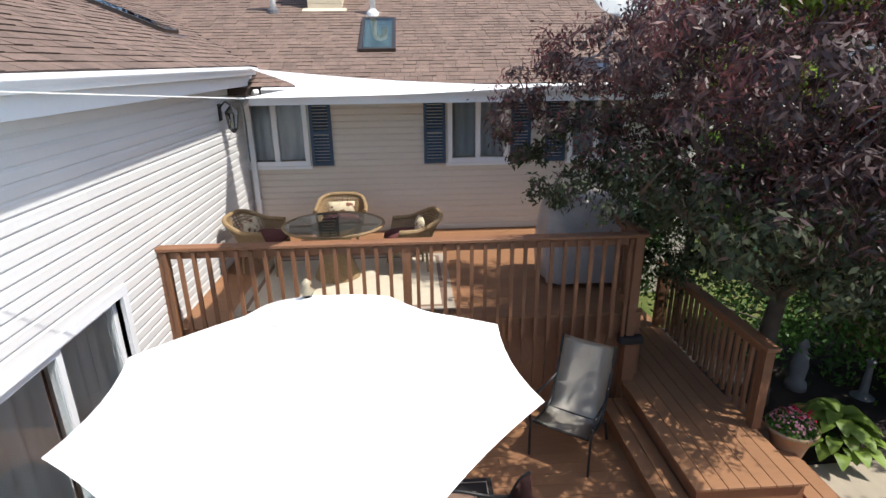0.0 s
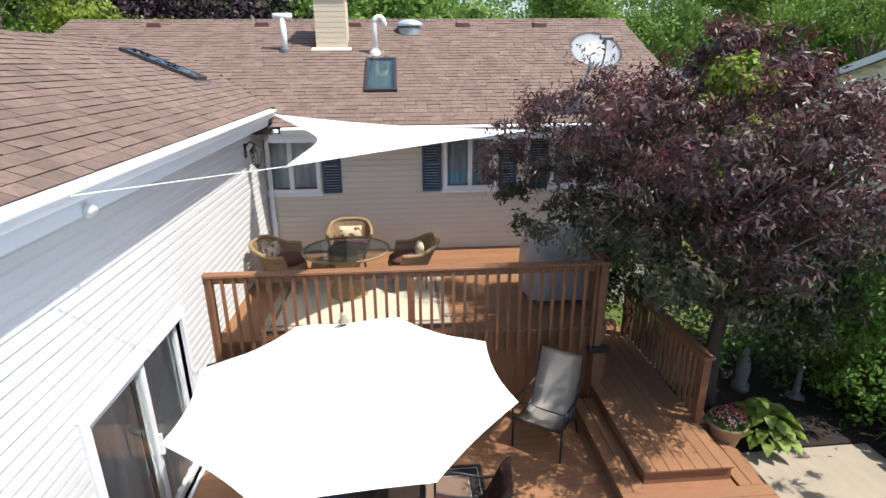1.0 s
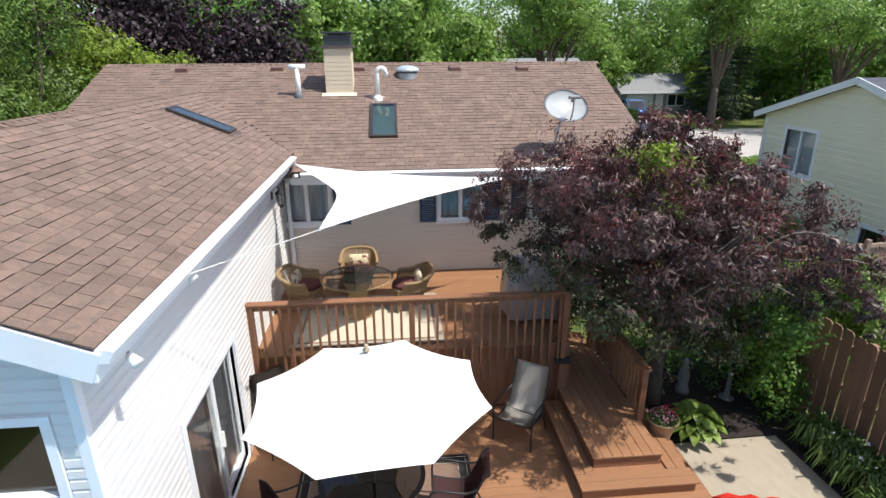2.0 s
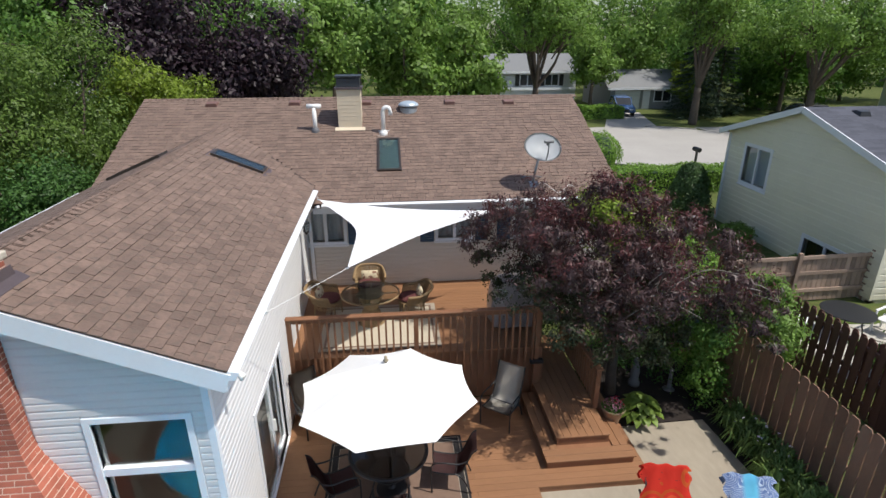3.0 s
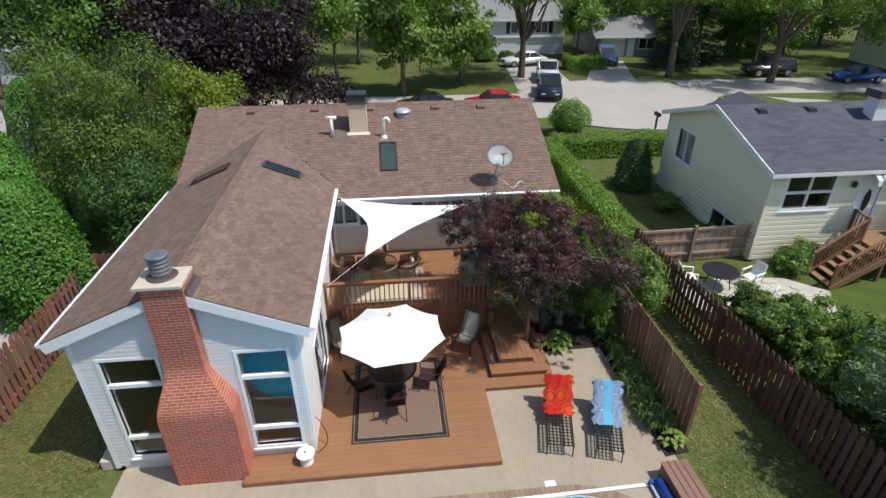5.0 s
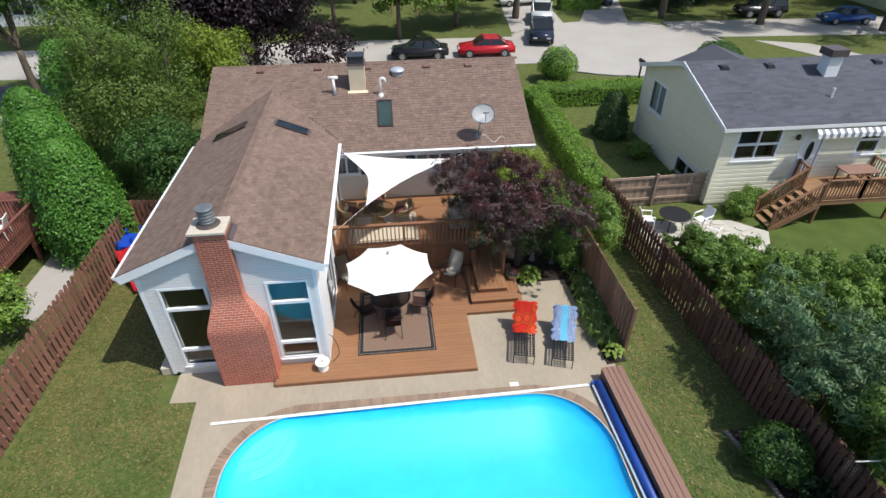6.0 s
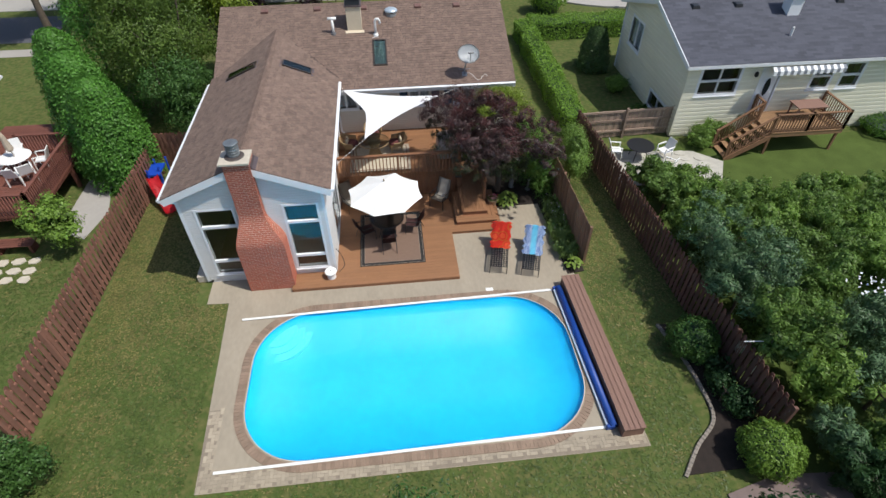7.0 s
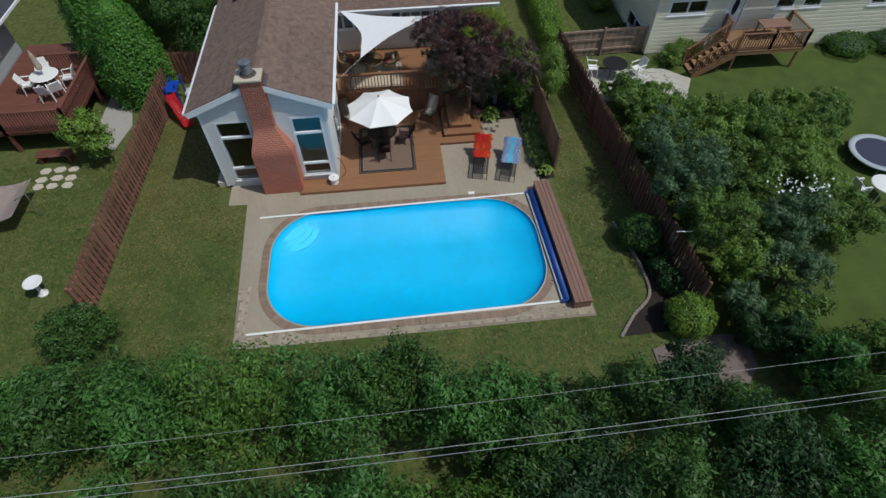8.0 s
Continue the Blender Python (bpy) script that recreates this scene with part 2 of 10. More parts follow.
def beam(bm, p, q, w, h, up=None):
    """A square bar from p to q, w wide and h high."""
    p, q = Vector(p), Vector(q)
    d, u, v = frame_axes(q - p)
    if up is not None:
        v = Vector(up)
        v = (v - d * v.dot(d)).normalized()
        u = d.cross(v)
    a, b = u * (w / 2), v * (h / 2)
    hexa(bm, [p - a - b, p + a - b, q + a - b, q - a - b, p - a + b, p + a + b, q + a + b, q - a + b])


def tube(bm, pts, r, n=8, r1=None, caps=True):
    """A round bar along points, tapering from r to r1."""
    pts = [Vector(p) for p in pts]
    r1 = r if r1 is None else r1
    rings = []
    for i, p in enumerate(pts):
        d = pts[min(i + 1, len(pts) - 1)] - pts[max(i - 1, 0)]
        _, u, v = frame_axes(d)
        rr = r + (r1 - r) * i / max(1, len(pts) - 1)
        rings.append([bm.verts.new(p + (u * math.cos(2 * math.pi * k / n) + v * math.sin(2 * math.pi * k / n)) * rr) for k in range(n)])
    for a, b in zip(rings, rings[1:]):
        for k in range(n):
            bm.faces.new((a[k], a[(k + 1) % n], b[(k + 1) % n], b[k]))
    if caps:
        bm.faces.new(rings[0][::-1])
        bm.faces.new(rings[-1])


def arc_pts(pts, n=5):
    """A smooth run of points through the given ones."""
    P = [Vector(p) for p in pts]
    out = []
    for i in range(len(P) - 1):
        p0, p1, p2, p3 = P[max(i - 1, 0)], P[i], P[i + 1], P[min(i + 2, len(P) - 1)]
        for k in range(n):
            t = k / n
            out.append(0.5 * ((2 * p1) + (p2 - p0) * t + (2 * p0 - 5 * p1 + 4 * p2 - p3) * t * t + (3 * p1 - p0 - 3 * p2 + p3) * t ** 3))
    out.append(P[-1])
    return out


def lathe(bm, c, prof, n=20):
    """Turns a profile of (radius, height) about an upright axis at c."""
    rings = []
    for r, z in prof:
        rings.append([bm.verts.new((c[0] + r * math.cos(2 * math.pi * k / n), c[1] + r * math.sin(2 * math.pi * k / n), c[2] + z)) for k in range(n)])
    for a, b in zip(rings, rings[1:]):
        for k in range(n):
            bm.faces.new((a[k], a[(k + 1) % n], b[(k + 1) % n], b[k]))
    bm.faces.new(rings[0][::-1])
    bm.faces.new(rings[-1])


def soften(bm, w, seg=1):
    bmesh.ops.bevel(bm, geom=list(bm.edges), offset=w, segments=seg, affect="EDGES", clamp_overlap=True)


def mesh_of(name, bm, mat, smooth=False):
    bmesh.ops.recalc_face_normals(bm, faces=list(bm.faces))
    me = bpy.data.meshes.new(name)
    bm.to_mesh(me)
    bm.free()
    me.materials.append(mat)
    if smooth:
        me.polygons.foreach_set("use_smooth", [True] * len(me.polygons))
    return me


def part(name, bm, mat, parent=None, label="", smooth=False):
    """One mesh object, under a thing or a part."""
    ob = new(name, mesh_of(name, bm, mat, smooth))
    if parent is not None:
        ob.parent = parent
        ob.matrix_parent_inverse = Matrix.Translation(parent.location).inverted()
    if label:
        ob["label"] = label
    return ob


def thing(name, label, category, at=(0, 0, 0), group="", kind=""):
    """An Empty at the base of a thing, to carry its parts; parts are modelled in world places."""
    ob = new(name)
    ob.location = at
    ob.empty_display_size = 0.2
    return tagged(ob, label, category, group, kind)


def local(name, label, category, group=""):
    """An Empty at the origin for a thing that is modelled about its own base and then set down."""
    return thing(name, label, category, (0, 0, 0), group)


def piece(name, me, parent, loc, rot=None):
    """A small object on shared mesh data, under a parent that stands at the origin or is a mesh in world places."""
    ob = bpy.data.objects.new(name, me)
    scene.collection.objects.link(ob)
    ob.parent = parent
    ob.location = loc
    if rot is not None:
        ob.rotation_euler = rot
    return ob


def raw(name, verts, faces, mat, parent=None, label="", smooth=False):
    me = bpy.data.meshes.new(name)
    me.from_pydata(verts, [], faces)
    me.materials.append(mat)
    if smooth:
        me.polygons.foreach_set("use_smooth", [True] * len(me.polygons))
    ob = new(name, me)
    if parent is not None:
        ob.parent = parent
        ob.matrix_parent_inverse = Matrix.Translation(parent.location).inverted()
    if label:
        ob["label"] = label
    return ob


def quads(name, v, mat, parent=None, label=""):
    """Many loose quads from an array of n x 4 x 3 corners."""
    n = len(v)
    me = bpy.data.meshes.new(name)
    me.vertices.add(n * 4)
    me.vertices.foreach_set("co", np.ascontiguousarray(v, dtype=np.float32).ravel())
    me.loops.add(n * 4)
    me.loops.foreach_set("vertex_index", np.arange(n * 4, dtype=np.int32))
    me.polygons.add(n)
    me.polygons.foreach_set("loop_start", np.arange(0, n * 4, 4, dtype=np.int32))
    me.update(calc_edges=True)
    me.materials.append(mat)
    ob = new(name, me)
    if parent is not None:
        ob.parent = parent
        ob.matrix_parent_inverse = Matrix.Translation(parent.location).inverted()
    if label:
        ob["label"] = label
    return ob


def leaf_quads(rng, centres, normals, length, width, droop=0.0, spread=0.75):
    """A kite-shaped leaf at each centre, facing roughly its normal."""
    n = len(centres)
    nrm = normals + rng.normal(0, spread, (n, 3)) * 0.6
    nrm /= np.linalg.norm(nrm, axis=1)[:, None] + 1e-9
    d = rng.normal(0, 1, (n, 3))
    d[:, 2] -= droop
    d -= nrm * (d * nrm).sum(1)[:, None]
    d /= np.linalg.norm(d, axis=1)[:, None] + 1e-9
    s = np.cross(nrm, d)
    k = rng.uniform(0.65, 1.3, (n, 1))
    ln, wd = d * length * k / 2, s * width * k / 2
    c = centres
    return np.stack([c - ln, c + wd - ln * 0.1, c + ln, c - wd - ln * 0.1], axis=1)

# ---- ground, street, patio and pool ----
rng = np.random.default_rng(7)
g_bm = bmesh.new()
POOL = (-2.93, 7.36, -14.45, -9.10)          # water edge: x0, x1, y0, y1
PATIO = [(-4.9, -7.2), (-4.9, -8.33), (-4.14, -8.36), (-3.86, -15.08), (8.62, -15.04), (8.35, -8.2), (8.05, -6.3), (7.95, -4.05), (5.9, -4.1), (5.9, -5.0), (3.9, -5.0), (3.9, -7.2)]


def round_rect(x0, x1, y0, y1, r, n=12):
    out = []
    for cx, cy, a in ((x1 - r, y1 - r, 0), (x0 + r, y1 - r, 90), (x0 + r, y0 + r, 180), (x1 - r, y0 + r, 270)):
        for k in range(n + 1):
            t = radians(a + 90 * k / n)
            out.append((cx + r * math.cos(t), cy + r * math.sin(t)))
    return out


def sheet_with_hole(bm, outer, hole, z):
    """A flat sheet with one opening through it."""
    vo = [bm.verts.new((x, y, z)) for x, y in outer]
    vh = [bm.verts.new((x, y, z)) for x, y in hole]
    eo = [bm.edges.new((vo[i], vo[(i + 1) % len(vo)])) for i in range(len(vo))]
    eh = [bm.edges.new((vh[i], vh[(i + 1) % len(vh)])) for i in range(len(vh))]
    bmesh.ops.triangle_fill(bm, use_beauty=True, use_dissolve=False, edges=eo + eh)


hole = round_rect(POOL[0] - 0.02, POOL[1] + 0.02, POOL[2] - 0.02, POOL[3] + 0.02, 1.97)
sheet_with_hole(g_bm, [(-1500, -1500), (1500, -1500), (1500, 1500), (-1500, 1500)], hole, 0.0)
ground = part("ground", g_bm, LAWN)
tagged(ground, "mown green lawn with dry straw-coloured patches", "ground", kind="structure")

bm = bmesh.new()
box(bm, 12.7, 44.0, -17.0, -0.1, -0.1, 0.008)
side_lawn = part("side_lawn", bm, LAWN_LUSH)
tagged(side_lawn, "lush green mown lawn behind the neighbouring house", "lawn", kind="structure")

bm = bmesh.new()
sheet_with_hole(bm, PATIO, hole, 0.02)
patio = part("patio", bm, CONCRETE)
tagged(patio, "tan concrete patio with brushed, stained surface round the pool", "patio", kind="structure")


# pool: basin, water, coping stones
def pool():
    bm = bmesh.new()
    ring = round_rect(*POOL, 1.95)
    # a dished vinyl basin: short wall, then a slope that eases into the floor
    rings = []
    for inset, z in ((0.0, 0.03), (0.02, -0.10), (0.35, -0.26), (0.8, -0.44), (1.3, -0.57), (1.8, -0.63)):
        rings.append([bm.verts.new((x, y, z)) for x, y in round_rect(POOL[0] + inset, POOL[1] - inset, POOL[2] + inset, POOL[3] - inset, max(0.25, 1.95 - inset))])
    for a, b_ in zip(rings, rings[1:]):
        for i in range(len(a)):
            j = (i + 1) % len(a)
            bm.faces.new((a[i], a[j], b_[j], b_[i]))
    bm.faces.new(rings[-1])
    basin = part("pool", bm, LINER, smooth=True)
    tagged(basin, "in-ground swimming pool with a bright turquoise liner", "swimming pool", kind="structure")
    # corner steps inside
    bm = bmesh.new()
    for k in range(3):
        r = 1.2 - 0.26 * k
        prism(bm, [(POOL[0] + 0.55 + r * math.cos(2 * math.pi * a / 40), POOL[3] - 0.55 + r * math.sin(2 * math.pi * a / 40)) for a in range(40)], -0.75, -0.36 + 0.09 * k)
    part("pool_step", bm, STEP_LINER, basin, "rounded pale blue corner steps")
    bm = bmesh.new()
    vs = [bm.verts.new((x, y, -0.06)) for x, y in ring]
    bm.faces.new(vs)
    water_mat = glass_material("pool_water", (0.93, 0.99, 1.0), 0.0)
    nt = water_mat.node_tree
    nt.nodes["Principled BSDF"].inputs["IOR"].default_value = 1.33
    n = nt.nodes.new("ShaderNodeTexNoise")
    n.inputs["Scale"].default_value = 2.2
    geo = nt.nodes.new("ShaderNodeNewGeometry")
    nt.links.new(geo.outputs["Position"], n.inputs["Vector"])
    b = nt.nodes.new("ShaderNodeBump")
    b.inputs["Strength"].default_value, b.inputs["Distance"].default_value = 0.25, 0.04
    nt.links.new(n.outputs["Fac"], b.inputs["Height"])
    nt.links.new(b.outputs["Normal"], nt.nodes["Principled BSDF"].inputs["Normal"])
    water = part("water", bm, water_mat)
    water.visible_shadow = False
    tagged(water, "clear still pool water with faint ripples", "water", kind="structure")
    # white rim
    bm = bmesh.new()
    outer = round_rect(POOL[0] - 0.03, POOL[1] + 0.03, POOL[2] - 0.03, POOL[3] + 0.03, 1.98)
    ri = [[bm.verts.new((x, y, z)) for x, y in pts] for pts, z in ((ring, -0.02), (ring, 0.05), (outer, 0.05), (outer, 0.0))]
    n = len(ring)
    for a, b2 in zip(ri, ri[1:]):
        for i in range(n):
            bm.faces.new((a[i], a[(i + 1) % n], b2[(i + 1) % n], b2[i]))
    part("rim", bm, CEMENT, basin, "thin pale liner rim")
    return basin


basin = pool()


# ---- the house ----
S = 0.42                                     # slope of both roofs
EX0, EX1, EYF = -5.36, -0.07, -7.42            # wing roof: left eave, right eave, front rake
EZ = 4.00                                    # wing eave, top of shingles
RX, RZ = -2.715, 4.00 + 0.42 * 2.645           # wing ridge
MY0, MZ0 = -0.17, 5.66 - 0.42 * 4.63         # main eave
MRY, MRZ = 4.46, 5.66                        # main ridge
MX0, MX1 = -5.24, 7.45
WX0, WX1, WY0 = -5.0, -0.38, -7.25           # wing walls
BY = 0.43                                    # main back wall

house = thing("house", "single-storey house with pale siding and a brown shingle roof", "house", kind="structure")


def wall_panel(name, axis, at, thick, a0, a1, z0, z1, holes, mat, parent, label=""):
    """A wall with openings through it. axis 'x': plane at x = at, running along y; thick is signed to the inside."""
    bm = bmesh.new()
    cuts_a = sorted({a0, a1, *[h[0] for h in holes], *[h[1] for h in holes]})
    cuts_z = sorted({z0, z1, *[h[2] for h in holes], *[h[3] for h in holes]})
    for i in range(len(cuts_a) - 1):
        for k in range(len(cuts_z) - 1):
            am, zm = (cuts_a[i] + cuts_a[i + 1]) / 2, (cuts_z[k] + cuts_z[k + 1]) / 2
            if any(h[0] < am < h[1] and h[2] < zm < h[3] for h in holes):
                continue
            lo, hi = sorted((at, at + thick))
            if axis == "x":
                box(bm, lo, hi, cuts_a[i], cuts_a[i + 1], cuts_z[k], cuts_z[k + 1])
            else:
                box(bm, cuts_a[i], cuts_a[i + 1], lo, hi, cuts_z[k], cuts_z[k + 1])
    bmesh.ops.remove_doubles(bm, verts=bm.verts, dist=1e-4)
    return part(name, bm, mat, parent, label)


def siding(parent, axis, at, out, a0, a1, z0, z1, holes, mat, step=0.102, top=None, name="siding_board"):
    """Lapped boards on a wall, each an object of its own, cut round the openings. top(a): the wall's height at a."""
    z = z0
    while z < z1 - 0.02:
        zt = min(z + step, z1)
        spans = [(a0, a1)]
        for h in holes:
            if h[2] < (z + zt) / 2 < h[3]:
                nxt = []
                for s0, s1 in spans:
                    if h[1] <= s0 or h[0] >= s1:
                        nxt.append((s0, s1))
                    else:
                        if h[0] > s0 + 0.01:
                            nxt.append((s0, h[0]))
                        if h[1] < s1 - 0.01:
                            nxt.append((h[1], s1))
                spans = nxt
        for s0, s1 in spans:
            if top is not None:
                while s0 < s1 and top(s0) < zt - 0.03:
                    s0 += 0.05
                while s1 > s0 and top(s1) < zt - 0.03:
                    s1 -= 0.05
                if s1 - s0 < 0.08:
                    continue
            bm = bmesh.new()
            # a flat face with a lip below and a coved lap above
            h = zt - z
            k_ = 1.0 if step < 0.15 else 1.5
            prof = [(0.0, z), (0.016 * k_, z), (0.020 * k_, z + 0.006), (0.0185 * k_, z + 0.72 * h), (0.012, z + 0.82 * h), (0.004, zt), (0.0, zt)]
            ends = []
            for s_ in (s0, s1):
                ends.append([bm.verts.new((at + out * d_, s_, q) if axis == "x" else (s_, at + out * d_, q)) for d_, q in prof])
            m = len(prof)
            for i in range(m):
                bm.faces.new((ends[0][i], ends[0][(i + 1) % m], ends[1][(i + 1) % m], ends[1][i]))
            for e in ends:
                bm.faces.new(e)
            part(name, bm, mat, parent)
        z = zt


def window_unit(name, axis, at, out, a0, a1, z0, z1, rails, stiles, parent, label, depth=0.0, glass=GLASS, back=INTERIOR, frame_w=0.075, sill=True):
    """A framed window set in its opening: outer frame, bars, panes, sill and a dark room behind."""
    w = thing(name, label, "window", kind="structure")
    w.location = (0, 0, 0)

    def bar(bm, b0, b1, c0, c1, f0, f1):
        lo, hi = sorted((at + out * f0, at + out * f1))
        if axis == "x":
            box(bm, lo, hi, b0, b1, c0, c1)
        else:
            box(bm, b0, b1, lo, hi, c0, c1)
    bm = bmesh.new()
    for b in ((a0 - frame_w, a1 + frame_w, z1, z1 + frame_w), (a0 - frame_w, a1 + frame_w, z0 - frame_w, z0), (a0 - frame_w, a0, z0, z1), (a1, a1 + frame_w, z0, z1)):
        bar(bm, *b, -0.08, 0.035)
    part("window_frame", bm, TRIM, w)
    for z in rails:
        bm = bmesh.new()
        bar(bm, a0, a1, z - 0.05, z + 0.05, -0.06, 0.02)
        part("rail", bm, TRIM, w)
    for a in stiles:
        bm = bmesh.new()
        bar(bm, a - 0.04, a + 0.04, z0, z1, -0.06, 0.015)
        part("mullion", bm, TRIM, w)
    if sill:
        bm = bmesh.new()
        bar(bm, a0 - frame_w - 0.03, a1 + frame_w + 0.03, z0 - frame_w - 0.045, z0 - frame_w, -0.02, 0.07)
        part("window_sill", bm, TRIM, w)
    zs = [z0, *[r for r in rails], z1]
    as_ = [a0, *[s for s in stiles], a1]
    for i in range(len(as_) - 1):
        for k in range(len(zs) - 1):
            bm = bmesh.new()
            bar(bm, as_[i] + 0.005, as_[i + 1] - 0.005, zs[k] + 0.005, zs[k + 1] - 0.005, -0.045, -0.039)
            pane = part("pane", bm, glass, w)
            pane.visible_shadow = False
    return w


# wing: openings
DOOR = (-5.75, -3.88, 0.17, 2.10)
WIN_L = (-4.52, -3.38, 0.48, 3.31)
WIN_R = (-1.70, -0.66, 0.48, 3.31)
wing_top = lambda x: EZ - 0.16 + S * min(x - EX0, EX1 - x)
wall_east = wall_panel("wall_east", "x", WX1, -0.15, WY0, BY, 0.0, 3.92, [DOOR], SIDING, house)
siding(wall_east, "x", WX1, 1, WY0 + 0.06, BY, 0.15, 3.88, [(DOOR[0] - 0.10, DOOR[1] + 0.10, DOOR[2] - 0.1, DOOR[3] + 0.10)], SIDING)
wall_west = wall_panel("wall_west", "x", WX0, 0.15, WY0, 0.5, 0.0, 3.92, [], SIDING, house)
siding(wall_west, "x", WX0, -1, WY0 + 0.06, 0.5, 0.15, 3.88, [], SIDING)
wall_south = wall_panel("wall_south", "y", WY0, 0.15, WX0, WX1, 0.0, 3.9, [WIN_L, WIN_R], SIDING, house)
bm = bmesh.new()
hexa(bm, [(WX0, WY0, 3.9), (WX1, WY0, 3.9), (WX1, WY0 + 0.15, 3.9), (WX0, WY0 + 0.15, 3.9),
          (RX - 0.02, WY0, RZ - 0.12), (RX + 0.02, WY0, RZ - 0.12), (RX + 0.02, WY0 + 0.15, RZ - 0.12), (RX - 0.02, WY0 + 0.15, RZ - 0.12)])
part("gable", bm, SIDING, wall_south)
siding(wall_south, "y", WY0, -1, WX0 + 0.06, WX1 - 0.06, 0.15, RZ - 0.1, [(h[0] - 0.085, h[1] + 0.085, h[2] - 0.12, h[3] + 0.085) for h in (WIN_L, WIN_R)] + [(-3.15, -2.3, 0, 6)], SIDING, top=wing_top)
for x, y in ((WX0, WY0), (WX1, WY0)):
    bm = bmesh.new()
    box(bm, x - 0.05 if x < -1 else x - 0.06, x + 0.06 if x < -1 else x + 0.022, y - 0.022, y + 0.06, 0.1, 3.84)
    part("corner_post", bm, TRIM, wall_south)
window_unit("window_1", "y", WY0, -1, *WIN_L, [1.04, 2.60], [], house, "tall white-framed three-pane window on the gable wall")
window_unit("window_2", "y", WY0, -1, *WIN_R, [1.04, 2.60], [], house, "tall white-framed three-pane window reflecting blue sky")


def sliding_door():
    d = thing("door_1", "white-framed glass sliding patio door with grey curtains behind", "door", kind="structure")
    d.location = (0, 0, 0)
    y0, y1, z0, z1 = DOOR
    ym = (y0 + y1) / 2 + 0.03
    bm = bmesh.new()
    for b in ((y0 - 0.09, y1 + 0.09, z1, z1 + 0.09), (y0 - 0.09, y0, z0, z1), (y1, y1 + 0.09, z0, z1), (y0 - 0.09, y1 + 0.09, z0 - 0.03, z0)):
        box(bm, WX1 - 0.12, WX1 + 0.035, b[0], b[1], b[2], b[3])
    part("door_frame", bm, TRIM, d)
    for a, b, x in ((y0, ym + 0.03, -0.02), (ym - 0.03, y1, -0.065)):
        bm = bmesh.new()
        for q in ((a, b, z1 - 0.07, z1), (a, b, z0, z0 + 0.09), (a, a + 0.065, z0 + 0.09, z1 - 0.07), (b - 0.065, b, z0 + 0.09, z1 - 0.07)):
            box(bm, WX1 + x - 0.02, WX1 + x + 0.02, *q)
        leaf = part("door_panel", bm, TRIM, d)
        bm = bmesh.new()
        box(bm, WX1 + x - 0.003, WX1 + x + 0.003, a + 0.066, b - 0.066, z0 + 0.091, z1 - 0.071)
        pane = part("pane", bm, GLASS, leaf)
        pane.visible_shadow = False
    bm = bmesh.new()
    box(bm, WX1 + 0.0, WX1 + 0.045, ym - 0.012, ym + 0.012, 1.05, 1.28)
    part("handle", bm, WHITE_PVC, d)
    # curtains in folds
    for a, b in ((y0 + 0.01, ym - 0.01), (ym + 0.01, y1 - 0.01)):
        bm = bmesh.new()
        n = 26
        cols = []
        for i in range(n + 1):
            y = a + (b - a) * i / n
            x = WX1 - 0.15 + 0.03 * math.sin(i * 1.35) + 0.012 * math.sin(i * 2.9)
            cols.append((bm.verts.new((x, y, z0 + 0.02)), bm.verts.new((x + 0.004, y, z1 - 0.02))))
        for p, q in zip(cols, cols[1:]):
            bm.faces.new((p[0], q[0], q[1], p[1]))
        bmesh.ops.solidify(bm, geom=list(bm.faces), thickness=0.006)
        part("curtain", bm, CURTAIN, d, smooth=True)
    return d


sliding_door()

# a dark room inside the wing
bm = bmesh.new()
box(bm, WX0 + 0.16, WX1 - 0.16, WY0 + 0.16, 0.3, 0.10, 0.16)
tagged(part("floor", bm, material("brown_room_floor", (0.14, 0.08, 0.05), 0.5, vary=0.2)), "brown wooden room floor", "floor", kind="structure")
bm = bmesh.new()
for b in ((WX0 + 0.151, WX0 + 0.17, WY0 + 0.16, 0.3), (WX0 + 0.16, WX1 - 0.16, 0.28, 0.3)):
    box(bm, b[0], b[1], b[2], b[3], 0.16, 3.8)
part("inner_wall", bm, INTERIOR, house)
bm = bmesh.new()
box(bm, WX0 + 0.16, WX1 - 0.16, WY0 + 0.16, 0.3, 3.80, 3.86)
tagged(part("ceiling", bm, material("dim_ceiling_paint", (0.45, 0.43, 0.4), 0.9)), "plain pale room ceiling", "ceiling", kind="structure")
# main walls
MWIN_1 = (-0.34, 0.55, 2.54, 3.44)
MWIN_2 = (2.92, 3.76, 2.54, 3.44)
MWIN_3 = (4.9, 5.7, 2.54, 3.44)
wall_back = wall_panel("wall_back", "y", BY, 0.15, WX1, 7.2, 0.0, 3.62, [MWIN_1, MWIN_2, MWIN_3], SIDING_TAN, house)
siding(wall_back, "y", BY, -1, WX1 + 0.05, 7.16, 1.33, 3.60, [(h[0] - 0.085, h[1] + 0.085, h[2] - 0.12, h[3] + 0.085) for h in (MWIN_1, MWIN_2, MWIN_3)], SIDING_TAN)
wall_panel("wall_side", "x", 7.2, -0.15, BY, 8.4, 0.0, 3.62, [], SIDING_TAN, house)
wall_panel("wall_west_main", "x", -5.0, 0.15, 0.5, 8.4, 0.0, 3.62, [], SIDING_TAN, house)
wall_panel("wall_front", "y", 8.4, 0.15, -5.0, 7.2, 0.0, 3.62, [], SIDING_TAN, house)
